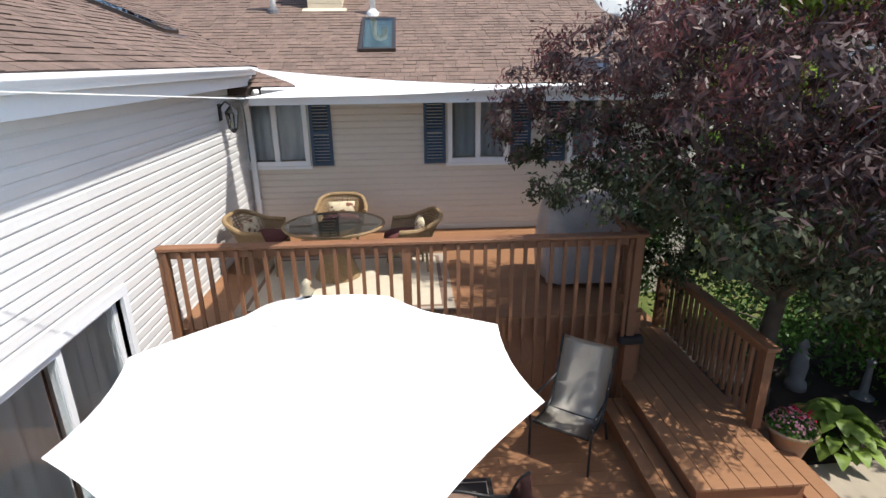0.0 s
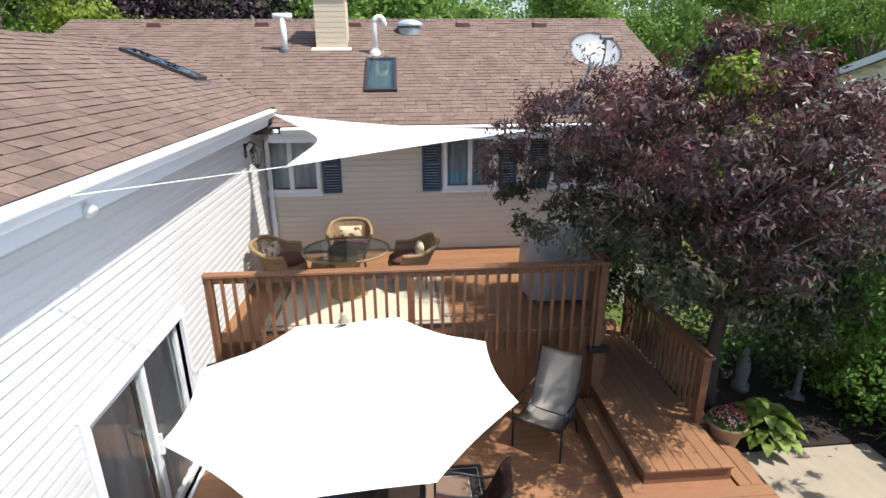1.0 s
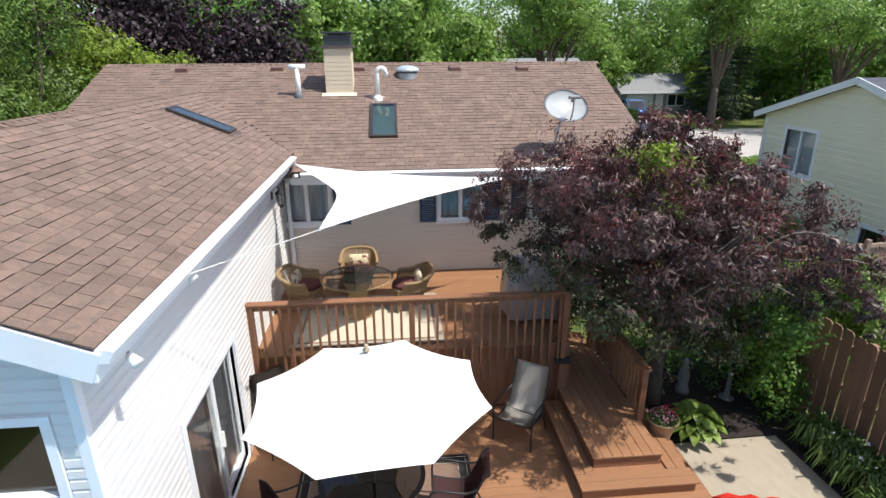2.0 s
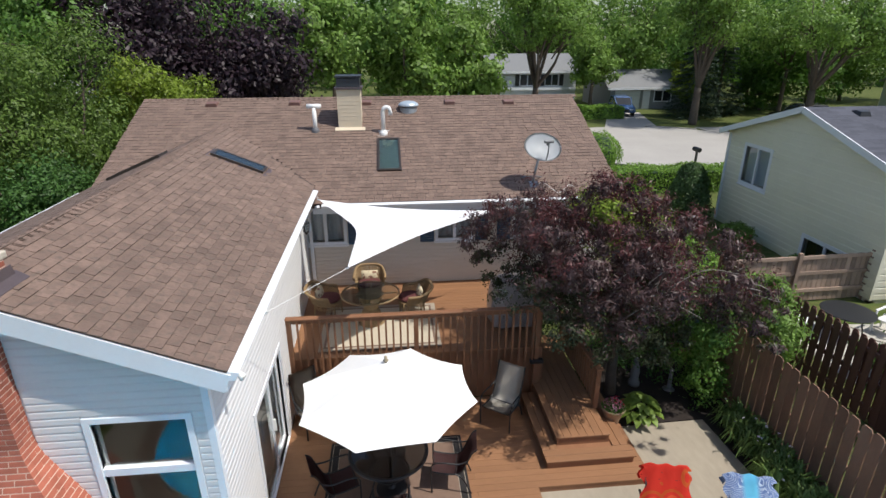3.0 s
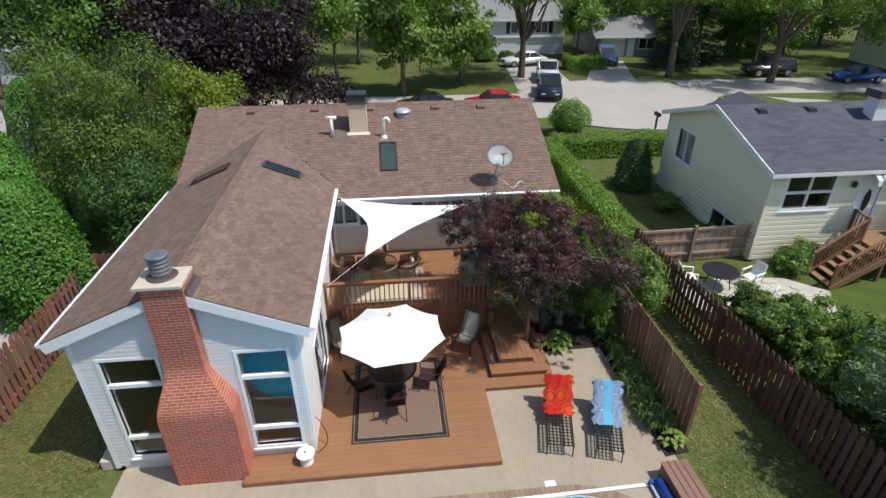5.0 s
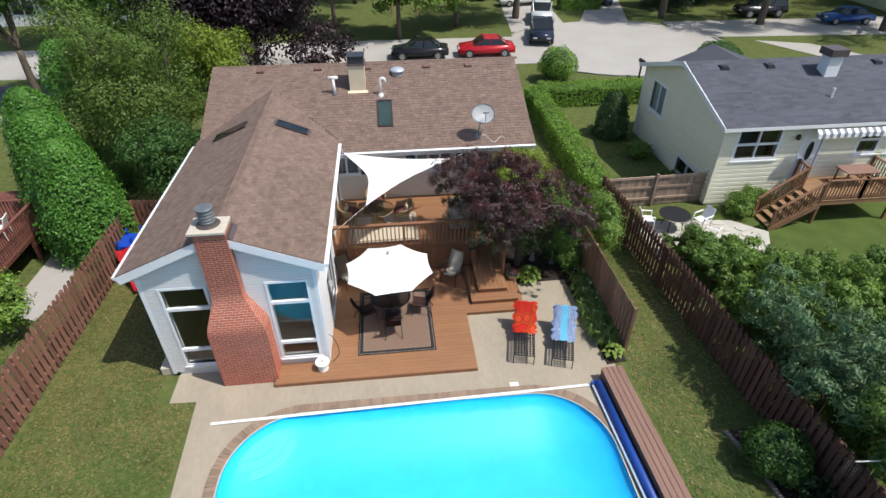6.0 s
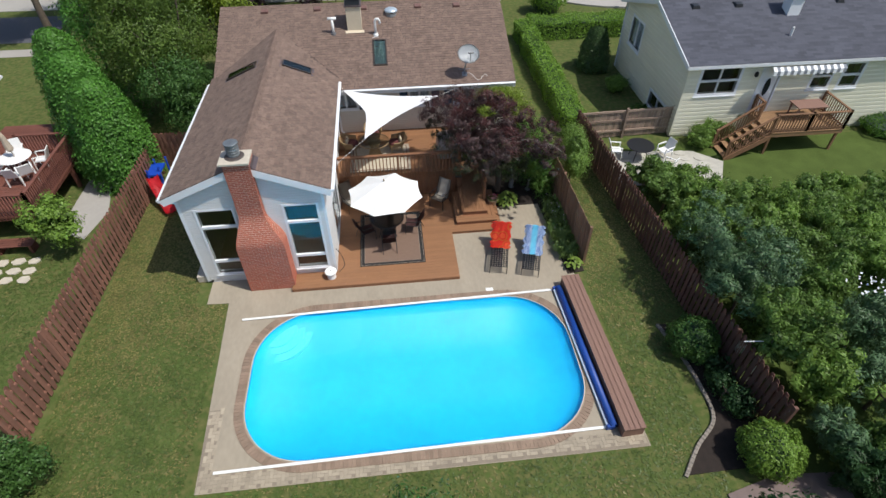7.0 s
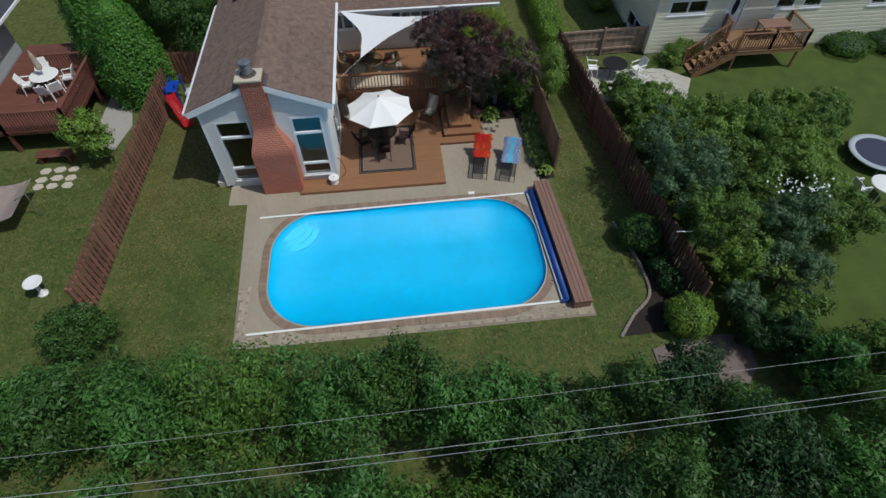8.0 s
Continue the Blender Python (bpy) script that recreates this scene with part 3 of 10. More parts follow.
for x in (-5.0, 7.05):
    bm = bmesh.new()
    hexa(bm, [(x, BY, 3.62), (x + 0.15, BY, 3.62), (x + 0.15, 8.5, 3.62), (x, 8.5, 3.62), (x, MRY - 0.02, MRZ - 0.15), (x + 0.15, MRY - 0.02, MRZ - 0.15), (x + 0.15, MRY + 0.02, MRZ - 0.15), (x, MRY + 0.02, MRZ - 0.15)])
    part("gable", bm, SIDING_TAN, house)
for i, (h, nm) in enumerate(((MWIN_1, "window_3"), (MWIN_2, "window_4"), (MWIN_3, "window_5"))):
    window_unit(nm, "y", BY, -1, *h, [], [(h[0] + h[1]) / 2], house, "white-framed two-pane sliding window under the eave")
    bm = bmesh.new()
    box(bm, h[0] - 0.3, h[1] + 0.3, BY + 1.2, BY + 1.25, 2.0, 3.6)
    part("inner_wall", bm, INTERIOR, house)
    bm = bmesh.new()
    n, cols = 30, []
    for k in range(n + 1):
        x = h[0] - 0.05 + (h[1] - h[0] + 0.1) * k / n
        cols.append((bm.verts.new((x, BY + 0.2 + 0.02 * math.sin(k * 1.3), h[2] - 0.05)), bm.verts.new((x, BY + 0.2 + 0.02 * math.sin(k * 1.3), h[3] + 0.02))))
    for p, q in zip(cols, cols[1:]):
        if q[0].co.x - p[0].co.x < 0.2:
            bm.faces.new((p[0], q[0], q[1], p[1]))
    part("curtain", bm, CURTAIN, house, smooth=True)


def shutter(x0, x1):
    bm = bmesh.new()
    z0, z1, y = 2.46, 3.51, BY - 0.018
    for b in ((x0, x0 + 0.05, z0, z1), (x1 - 0.05, x1, z0, z1), (x0 + 0.05, x1 - 0.05, z0, z0 + 0.06), (x0 + 0.05, x1 - 0.05, z1 - 0.06, z1), (x0 + 0.05, x1 - 0.05, 2.96, 3.01)):
        box(bm, b[0], b[1], y - 0.03, y, b[2], b[3])
    sh = part("shutter", bm, SHUTTER)
    tagged(sh, "dark navy louvred shutter fixed beside a window", "shutter", group="window shutters")
    z = z0 + 0.07
    while z < z1 - 0.08:
        if not 2.93 < z < 3.02:
            bm = bmesh.new()
            hexa(bm, [(x0 + 0.051, y - 0.006, z), (x1 - 0.051, y - 0.006, z), (x1 - 0.051, y - 0.002, z + 0.006), (x0 + 0.051, y - 0.002, z + 0.006),
                      (x0 + 0.051, y - 0.026, z - 0.03), (x1 - 0.051, y - 0.026, z - 0.03), (x1 - 0.051, y - 0.022, z - 0.025), (x0 + 0.051, y - 0.022, z - 0.025)])
            part("slat", bm, SHUTTER, sh)
        z += 0.05


for x0, x1 in ((0.66, 1.0), (2.46, 2.81), (3.87, 4.2), (4.44, 4.78)):
    shutter(x0, x1)

# ---- roofs: deck boards below, shingles above ----
roof = thing("roof", "brown asphalt shingle roof of two joined gables", "roof", kind="structure")
roof.parent = house
T = 0.10


def slab(bm, a, b, c, d, t):
    """A roof plane through four corners, t thick below."""
    dz = Vector((0, 0, t))
    a, b, c, d = map(Vector, (a, b, c, d))
    hexa(bm, [a - dz, b - dz, c - dz, d - dz, a, b, c, d])


MEET = MRY - (MRZ - RZ) / S                  # where the wing ridge runs into the main roof
bm = bmesh.new()
o = 0.012
slab(bm, (EX1, EYF, EZ - o), (EX1, BY, EZ - o), (RX, MEET, RZ - o), (RX, EYF, RZ - o), T)
slab(bm, (EX0, EYF, EZ - o), (RX, EYF, RZ - o), (RX, MEET, RZ - o), (EX0, BY + 0.3, EZ - o), T)
part("wing_roof_deck", bm, SHINGLE_BASE, roof)
bm = bmesh.new()
slab(bm, (MX0, MY0, MZ0 - o), (MX1, MY0, MZ0 - o), (MX1, MRY, MRZ - o), (MX0, MRY, MRZ - o), T)
slab(bm, (MX0, MRY, MRZ - o), (MX1, MRY, MRZ - o), (MX1, 2 * MRY - MY0, MZ0 - o), (MX0, 2 * MRY - MY0, MZ0 - o), T)
part("main_roof_deck", bm, SHINGLE_BASE, roof)


def trim_run(name, p, q, w, h, mat=TRIM, up=None, parent=None):
    bm = bmesh.new()
    beam(bm, p, q, w, h, up)
    return part(name, bm, mat, parent or house)


def gutter(p, q, out):
    """A covered white gutter along an eave."""
    p, q, out = Vector(p), Vector(q), Vector(out)
    bm = bmesh.new()
    prof = [(0.0, 0.010), (0.0, -0.105), (0.085, -0.105), (0.098, -0.07), (0.122, -0.03), (0.122, -0.018), (0.108, -0.008)]
    rings = [[bm.verts.new(e + out * a + Vector((0, 0, b))) for a, b in prof] for e in (p, q)]
    n = len(prof)
    for i in range(n):
        bm.faces.new((rings[0][i], rings[0][(i + 1) % n], rings[1][(i + 1) % n], rings[1][i]))
    for r in rings:
        bm.faces.new(r)
    return part("gutter", bm, TRIM, house)


# wing eave: fascia, soffit, gutter; rakes at the front
trim_run("fascia", (EX1 - 0.035, EYF, EZ - 0.185), (EX1 - 0.035, 0.2, EZ - 0.185), 0.03, 0.17)
trim_run("soffit", (EX1 - 0.18, EYF + 0.1, EZ - 0.255), (EX1 - 0.18, 0.2, EZ - 0.255), 0.27, 0.02)
gutter((EX1 + 0.001, EYF - 0.01, EZ - 0.014), (EX1 + 0.001, 0.05, EZ - 0.014), (1, 0, 0))
trim_run("fascia", (EX0 + 0.035, EYF, EZ - 0.185), (EX0 + 0.035, 0.4, EZ - 0.185), 0.03, 0.17)
trim_run("soffit", (EX0 + 0.21, EYF + 0.1, EZ - 0.255), (EX0 + 0.21, 0.4, EZ - 0.255), 0.34, 0.02)
gutter((EX0 - 0.001, EYF - 0.01, EZ - 0.014), (EX0 - 0.001, 0.4, EZ - 0.014), (-1, 0, 0))
for xa, xb in ((EX0, RX), (EX1, RX)):
    trim_run("rake_board", (xa, EYF - 0.015, EZ - 0.15), (xb, EYF - 0.015, RZ - 0.15), 0.03, 0.23, up=(0, 0, 1))
    trim_run("rake_soffit", (xa, EYF + 0.09, EZ - 0.13), (xb, EYF + 0.09, RZ - 0.13), 0.17, 0.02, up=(0, 0, 1))
# main eave
trim_run("fascia", (WX1 + 0.3, MY0 + 0.03, MZ0 - 0.18), (MX1, MY0 + 0.03, MZ0 - 0.18), 0.03, 0.16)
trim_run("soffit", (WX1 + 0.3, (MY0 + BY) / 2 + 0.03, MZ0 - 0.14), (MX1, (MY0 + BY) / 2 + 0.03, MZ0 - 0.14), 0.56, 0.02)
gutter((0.14, MY0 - 0.001, MZ0 - 0.014), (MX1, MY0 - 0.001, MZ0 - 0.014), (0, -1, 0))
for x in (MX0, MX1):
    trim_run("rake_board", (x, MY0, MZ0 - 0.14), (x, MRY, MRZ - 0.14), 0.03, 0.2, up=(0, 0, 1))
    trim_run("rake_board", (x, 2 * MRY - MY0, MZ0 - 0.14), (x, MRY, MRZ - 0.14), 0.03, 0.2, up=(0, 0, 1))

# ---- decks ----
lower_deck = thing("lower_deck", "low brown-stained wooden deck beside the wing", "deck", kind="structure")
DZ = 0.15
bm = bmesh.new()
prism(bm, [(-1.93, -8.03), (4.06, -8.03), (4.06, -5.55), (6.1, -5.55), (6.1, -3.0), (-0.4, -3.0), (-0.4, -7.2), (-1.93, -7.2)], 0.021, DZ - 0.03)
part("joists", bm, DECK_RAIL, lower_deck)
bm = bmesh.new()
beam(bm, (-1.95, -8.055, 0.08), (4.09, -8.055, 0.08), 0.03, 0.12)
beam(bm, (4.085, -8.04, 0.08), (4.085, -5.56, 0.08), 0.03, 0.12)
beam(bm, (4.10, -5.575, 0.08), (6.13, -5.575, 0.08), 0.03, 0.12)
beam(bm, (6.125, -5.56, 0.08), (6.125, -4.15, 0.08), 0.03, 0.12)
part("fascia_board", bm, DECK_RAIL, lower_deck)
UZ = 1.33
upper_deck = thing("upper_deck", "raised brown wooden deck with a boarded skirt and slatted railing", "deck", kind="structure")
bm = bmesh.new()
box(bm, -0.36, 4.76, -3.0, BY - 0.02, UZ - 0.25, UZ - 0.031)
part("joists", bm, DECK_RAIL, upper_deck)

# ---- things on the house ----
def roof_z(y):
    return MRZ - S * (MRY - y)


def wing_z(x):
    return EZ + S * min(x - EX0, EX1 - x)


def on_slope(bm, origin, along, up, normal, boxes):
    """Boxes in the frame of a roof plane: (a0, a1, u0, u1, h0, h1)."""
    o, a, u, n = Vector(origin), Vector(along), Vector(up), Vector(normal)
    for a0, a1, u0, u1, h0, h1 in boxes:
        hexa(bm, [o + a * p + u * q + n * h for h in (h0, h1) for p, q in ((a0, u0), (a1, u0), (a1, u1), (a0, u1))])


# flat panel under the pane; its grey-green stands in for reflected sky
SKY_TINT = material("skylight_sky_tint", (0.17, 0.21, 0.21), 0.8)


def skylight(label, origin, along, up, w, h, tint=TINT_GLASS):
    along, up = Vector(along).normalized(), Vector(up).normalized()
    n = along.cross(up)
    th = thing("skylight", label, "skylight", group="roof skylights")
    f = 0.055
    bm = bmesh.new()
    on_slope(bm, origin, along, up, n, [(0, f, 0, h, 0, 0.07), (w - f, w, 0, h, 0, 0.07), (f, w - f, 0, f, 0, 0.07), (f, w - f, h - f, h, 0, 0.07)])
    part("curb", bm, BRONZE, th)
    bm = bmesh.new()
    on_slope(bm, origin, along, up, n, [(f, w - f, f, h - f, 0.058, 0.066)])
    part("pane", bm, tint, th)
    bm = bmesh.new()
    on_slope(bm, origin, along, up, n, [(f, w - f, f, h - f, 0.012, 0.02)])
    part("well", bm, SKY_TINT, th)
    bm = bmesh.new()
    on_slope(bm, origin, along, up, n, [(-0.09, 0, -0.09, h + 0.09, 0.004, 0.012), (w, w + 0.09, -0.09, h + 0.09, 0.004, 0.012), (0, w, -0.12, 0, 0.004, 0.012), (0, w, h, h + 0.09, 0.004, 0.012)])
    part("flashing", bm, LEAD, th)


skylight("dark-framed flat skylight on the main roof slope", (1.45, 0.93, roof_z(0.93)), (1, 0, 0), (0, 1, S), 0.60, 1.46)
skylight("long dark-framed skylight across the wing roof", (-1.12, -0.17, wing_z(-1.12)), (0, 1, 0), (-1, 0, S), 0.52, 1.18, DARK_GLASS)
skylight("long dark-framed skylight on the shaded wing slope", (-4.45, 0.30, wing_z(-4.45)), (0, -1, 0), (1, 0, S), 0.52, 1.3, DARK_GLASS)


def roof_vent(x, y):
    bm = bmesh.new()
    up, n = Vector((0, 1, S)).normalized(), Vector((0, -S, 1)).normalized()
    o = Vector((x, y, roof_z(y)))
    a = Vector((1, 0, 0))
    pts = []
    for k, (w, h0, h1) in enumerate(((0.17, -0.16, 0.16), (0.14, -0.13, 0.11))):
        for p, q in ((-w, h0), (w, h0), (w, h1), (-w, h1)):
            pts.append(o + a * p + up * q + n * (0.0 if k == 0 else (0.11 if q < 0 else 0.05)))
    hexa(bm, pts)
    soften(bm, 0.01)
    v = part("roof_vent", bm, material("brown_metal_vent", (0.16, 0.085, 0.07), 0.6, vary=0.2))
    tagged(v, "low brown metal roof vent just below the ridge", "roof vent", group="roof vents")
    bm = bmesh.new()
    on_slope(bm, o, a, up, n, [(-0.22, 0.22, -0.2, 0.24, 0.004, 0.01)])
    part("flange", bm, LEAD, v)


for x, y in ((-3.28, 4.12), (-0.94, 4.14), (1.12, 4.1), (3.6, 4.08), (5.38, 4.05)):
    roof_vent(x, y)


def vent_pipe(label, x, y, top, shape):
    th = thing("vent_pipe", label, "vent pipe", group="roof vent pipes")
    z0 = roof_z(y) - 0.05
    bm = bmesh.new()
    if shape == "tee":
        tube(bm, [(x, y, z0), (x, y, top)], 0.057, 12)
        tube(bm, [(x - 0.19, y, top + 0.02), (x + 0.19, y, top + 0.02)], 0.062, 12)
    else:
        pts = [(x, y, z0), (x, y, top - 0.14)]
        for k in range(1, 8):
            t = math.pi * k / 7
            pts.append((x + 0.10 - 0.10 * math.cos(t), y, top - 0.14 + 0.11 * math.sin(t)))
        pts.append((x + 0.20, y, top - 0.24))
        tube(bm, pts, 0.055, 12)
    part("pipe", bm, WHITE_PVC, th, smooth=True)
    bm = bmesh.new()
    lathe(bm, (x, y, roof_z(y)), [(0.12, -0.06), (0.11, 0.04), (0.07, 0.10), (0.06, 0.1)], 14)
    part("boot", bm, material("grey_rubber_boot", (0.12, 0.12, 0.13), 0.7) if shape == "tee" else WHITE_PVC, th)
    if shape != "tee":
        bm = bmesh.new()
        on_slope(bm, (x, y, roof_z(y)), Vector((1, 0, 0)), Vector((0, 1, S)).normalized(), Vector((0, -S, 1)).normalized(), [(-0.16, 0.16, -0.16, 0.18, 0.004, 0.012)])
        part("flange", bm, WHITE_PVC, th)


vent_pipe("white plastic vent pipe with a tee top", -0.23, 2.72, 5.58, "tee")
vent_pipe("white plastic vent pipe with a hooked top", 1.62, 2.55, 5.60, "hook")

# turbine dome
th = thing("dome_vent", "round pale metal dome vent on the roof", "roof vent")
bm = bmesh.new()
lathe(bm, (2.36, 3.74, roof_z(3.74)), [(0.27, -0.1), (0.25, 0.06), (0.14, 0.08), (0.14, 0.12)], 24)
part("base", bm, GREY_METAL, th, smooth=False)
bm = bmesh.new()
prof = [(0.30 * math.cos(t), 0.12 + 0.13 * math.sin(t)) for t in [math.pi / 2 * k / 7 for k in range(8)]]
prof[-1] = (0.01, 0.25)
lathe(bm, (2.36, 3.74, roof_z(3.74)), [(0.29, 0.10)] + prof, 28)
part("dome", bm, material("pale_blue_metal", (0.50, 0.58, 0.64), 0.35, metal=0.4, vary=0.08), th, smooth=True)

# cream flue box with a dark cap
th = thing("chimney_box", "cream-clad flue chimney with a dark metal cap", "chimney")
bm = bmesh.new()
box(bm, 0.40, 1.02, 2.85, 3.45, 4.7, 6.02)
body = part("body", bm, material("cream_stucco", (0.60, 0.51, 0.38), 0.85, vary=0.08, scale=5), th)
z = 5.0
while z < 5.98:
    bm = bmesh.new()
    hexa(bm, [(0.39, 2.835, z), (1.03, 2.835, z), (1.03, 3.46, z), (0.39, 3.46, z), (0.392, 2.838, z + 0.098), (1.028, 2.838, z + 0.098), (1.028, 3.458, z + 0.098), (0.392, 3.458, z + 0.098)])
    part("cladding_board", bm, body.data.materials[0], body)
    z += 0.1
bm = bmesh.new()
box(bm, 0.34, 1.08, 2.79, 3.51, 6.02, 6.07)
part("cap_rim", bm, LEAD, th)
bm = bmesh.new()
hexa(bm, [(0.40, 2.85, 6.07), (1.02, 2.85, 6.07), (1.02, 3.45, 6.07), (0.40, 3.45, 6.07), (0.40, 2.85, 6.3), (1.02, 2.85, 6.3), (1.02, 3.45, 6.3), (0.40, 3.45, 6.3)])
box(bm, 0.36, 1.06, 2.81, 3.49, 6.33, 6.37)
box(bm, 0.5, 0.92, 2.95, 3.35, 6.30, 6.33)
part("cap", bm, material("dark_grey_cap", (0.05, 0.055, 0.065), 0.5, metal=0.4, vary=0.2), th)
bm = bmesh.new()
on_slope(bm, (0.30, 2.70, roof_z(2.70)), Vector((1, 0, 0)), Vector((0, 1, S)).normalized(), Vector((0, -S, 1)).normalized(), [(0, 0.82, 0, 0.16, 0.004, 0.03)])
part("flashing", bm, body.data.materials[0], th)


def dish():
    th = thing("satellite_dish", "pale grey oval satellite dish on a dark bent mast", "satellite dish", (5.3, 0.28, roof_z(0.28)))
    base = Vector((5.30, 0.30, roof_z(0.30)))
    hub = Vector((5.40, 0.26, 4.70))
    bm = bmesh.new()
    tube(bm, [base, base + Vector((0.0, -0.02, 0.25)), hub], 0.028, 10)
    part("mast", bm, GREY_METAL, th, smooth=True)
    n = Vector((0.1, -0.72, 0.68)).normalized()
    _, u, v = frame_axes(n)
    if v.z < 0:
        v = -v
    bm = bmesh.new()
    c = hub + Vector((0.02, -0.06, 0.12))
    rows_, segs = 7, 36
    grid = []
    for i in range(rows_ + 1):
        r = i / rows_
        grid.append([bm.verts.new(c + (u * 0.47 * math.cos(2 * math.pi * k / segs) + v * 0.40 * math.sin(2 * math.pi * k / segs)) * max(r, 0.02) + n * (0.09 * r * r)) for k in range(segs)])
    for a, b in zip(grid, grid[1:]):
        for k in range(segs):
            bm.faces.new((a[k], a[(k + 1) % segs], b[(k + 1) % segs], b[k]))
    bm.faces.new(grid[0])
    bmesh.ops.solidify(bm, geom=list(bm.faces), thickness=0.012)
    part("reflector", bm, material("pale_grey_dish", (0.55, 0.58, 0.60), 0.4, vary=0.05), th, smooth=True)
    bm = bmesh.new()
    foot, tip = c - v * 0.36 + n * 0.08, c + n * 0.46 - v * 0.10
    tube(bm, [foot, (foot + tip) / 2 - v * 0.05, tip], 0.016, 8)
    part("arm", bm, GREY_METAL, th)
    bm = bmesh.new()
    tube(bm, [tip - u * 0.11, tip + u * 0.11], 0.035, 10)
    tube(bm, [tip, tip - n * 0.12], 0.03, 10)
    part("receiver", bm, material("grey_plastic", (0.2, 0.2, 0.2), 0.5), th)
    bm = bmesh.new()
    for s in (-0.25, 0.25):
        tube(bm, [base + Vector((s, 0.25, S * 0.25 + 0.02)), base + Vector((0.0, 0.0, 0.22))], 0.014, 8)
    on_slope(bm, base, Vector((1, 0, 0)), Vector((0, 1, S)).normalized(), Vector((0, -S, 1)).normalized(), [(-0.1, 0.1, -0.12, 0.12, 0.0, 0.02)])
    part("foot", bm, GREY_METAL, th)
    # loose white cable on the roof
    bm = bmesh.new()
    tube(bm, [base + Vector((0.05 + 0.12 * k, -0.1 + 0.18 * math.sin(k * 1.1) - 0.02 * k, S * (-0.1 + 0.18 * math.sin(k * 1.1) - 0.02 * k) + 0.02)) for k in range(9)], 0.008, 6)
    part("cable", bm, WHITE_PVC, th)


dish()


# ---- brick chimney on the gable ----
def chimney_span(z):
    """Left, right and front of the brickwork at a height."""
    t = min(1.0, max(0.0, (3.25 - z) / 1.25))
    t = t * t * (3 - 2 * t)
    return -3.14 - 0.30 * t, -2.33 + 0.48 * t, -7.50 - 0.36 * t


chimney = thing("chimney", "red brick chimney with sloped shoulders on the gable wall", "chimney")
bm = bmesh.new()
levels = [0.0, 1.9] + [2.0 + 1.25 * k / 14 for k in range(15)] + [3.4, 5.16]
rings = []
for z in levels:
    l, r, f = chimney_span(z)
    l, r, f = l + 0.004, r - 0.004, f + 0.004
    rings.append([bm.verts.new(p) for p in ((l, f, z), (r, f, z), (r, -6.86, z), (l, -6.86, z))])
for a, b in zip(rings, rings[1:]):
    for k in range(4):
        bm.faces.new((a[k], a[(k + 1) % 4], b[(k + 1) % 4], b[k]))
bm.faces.new(rings[0][::-1])
bm.faces.new(rings[-1])
chimney_core = part("mortar_core", bm, MORTAR, chimney)
bm = bmesh.new()
box(bm, -3.245, -2.325, -7.56, -6.79, 5.17, 5.25)
soften(bm, 0.012)
part("cap", bm, CEMENT, chimney, "pale cement cap slab")
flue_at = (-2.80, -7.12, 5.25)
bm = bmesh.new()
lathe(bm, flue_at, [(0.30, 0.0), (0.27, 0.03), (0.235, 0.04), (0.235, 0.05)], 28)
part("collar", bm, material("dark_sealant", (0.07, 0.055, 0.05), 0.7), chimney)
bm = bmesh.new()
prof = [(0.185, 0.0)]
for k in range(4):
    z = 0.10 + 0.085 * k
    prof += [(0.185, z - 0.012), (0.198, z - 0.004), (0.198, z + 0.012), (0.185, z + 0.02)]
prof += [(0.188, 0.44), (0.215, 0.445), (0.215, 0.475), (0.20, 0.485), (0.01, 0.495)]
lathe(bm, flue_at, prof, 32)
part("flue_pot", bm, material("weathered_dark_steel", (0.17, 0.19, 0.205), 0.5, metal=0.4, vary=0.3, scale=6), chimney, "ribbed dark metal flue pot", smooth=False)
bm = bmesh.new()
hexa(bm, [(-2.328, -7.43, wing_z(-2.3)), (-2.29, -7.43, wing_z(-2.29)), (-2.29, -6.80, wing_z(-2.29)), (-2.328, -6.80, wing_z(-2.3)), (-2.328, -7.43, wing_z(-2.3) + 0.15), (-2.318, -7.43, wing_z(-2.3) + 0.15), (-2.318, -6.80, wing_z(-2.3) + 0.15), (-2.328, -6.80, wing_z(-2.3) + 0.15)])
hexa(bm, [(-2.33, -7.43, wing_z(-2.33) + 0.014), (-2.20, -7.43, wing_z(-2.20) + 0.014), (-2.20, -6.74, wing_z(-2.20) + 0.014), (-2.33, -6.74, wing_z(-2.33) + 0.014), (-2.33, -7.43, wing_z(-2.33) + 0.05), (-2.20, -7.43, wing_z(-2.20) + 0.022), (-2.20, -6.74, wing_z(-2.20) + 0.022), (-2.33, -6.74, wing_z(-2.33) + 0.05)])
part("flashing", bm, LEAD, chimney, "dark metal flashing where the roof meets the brick")


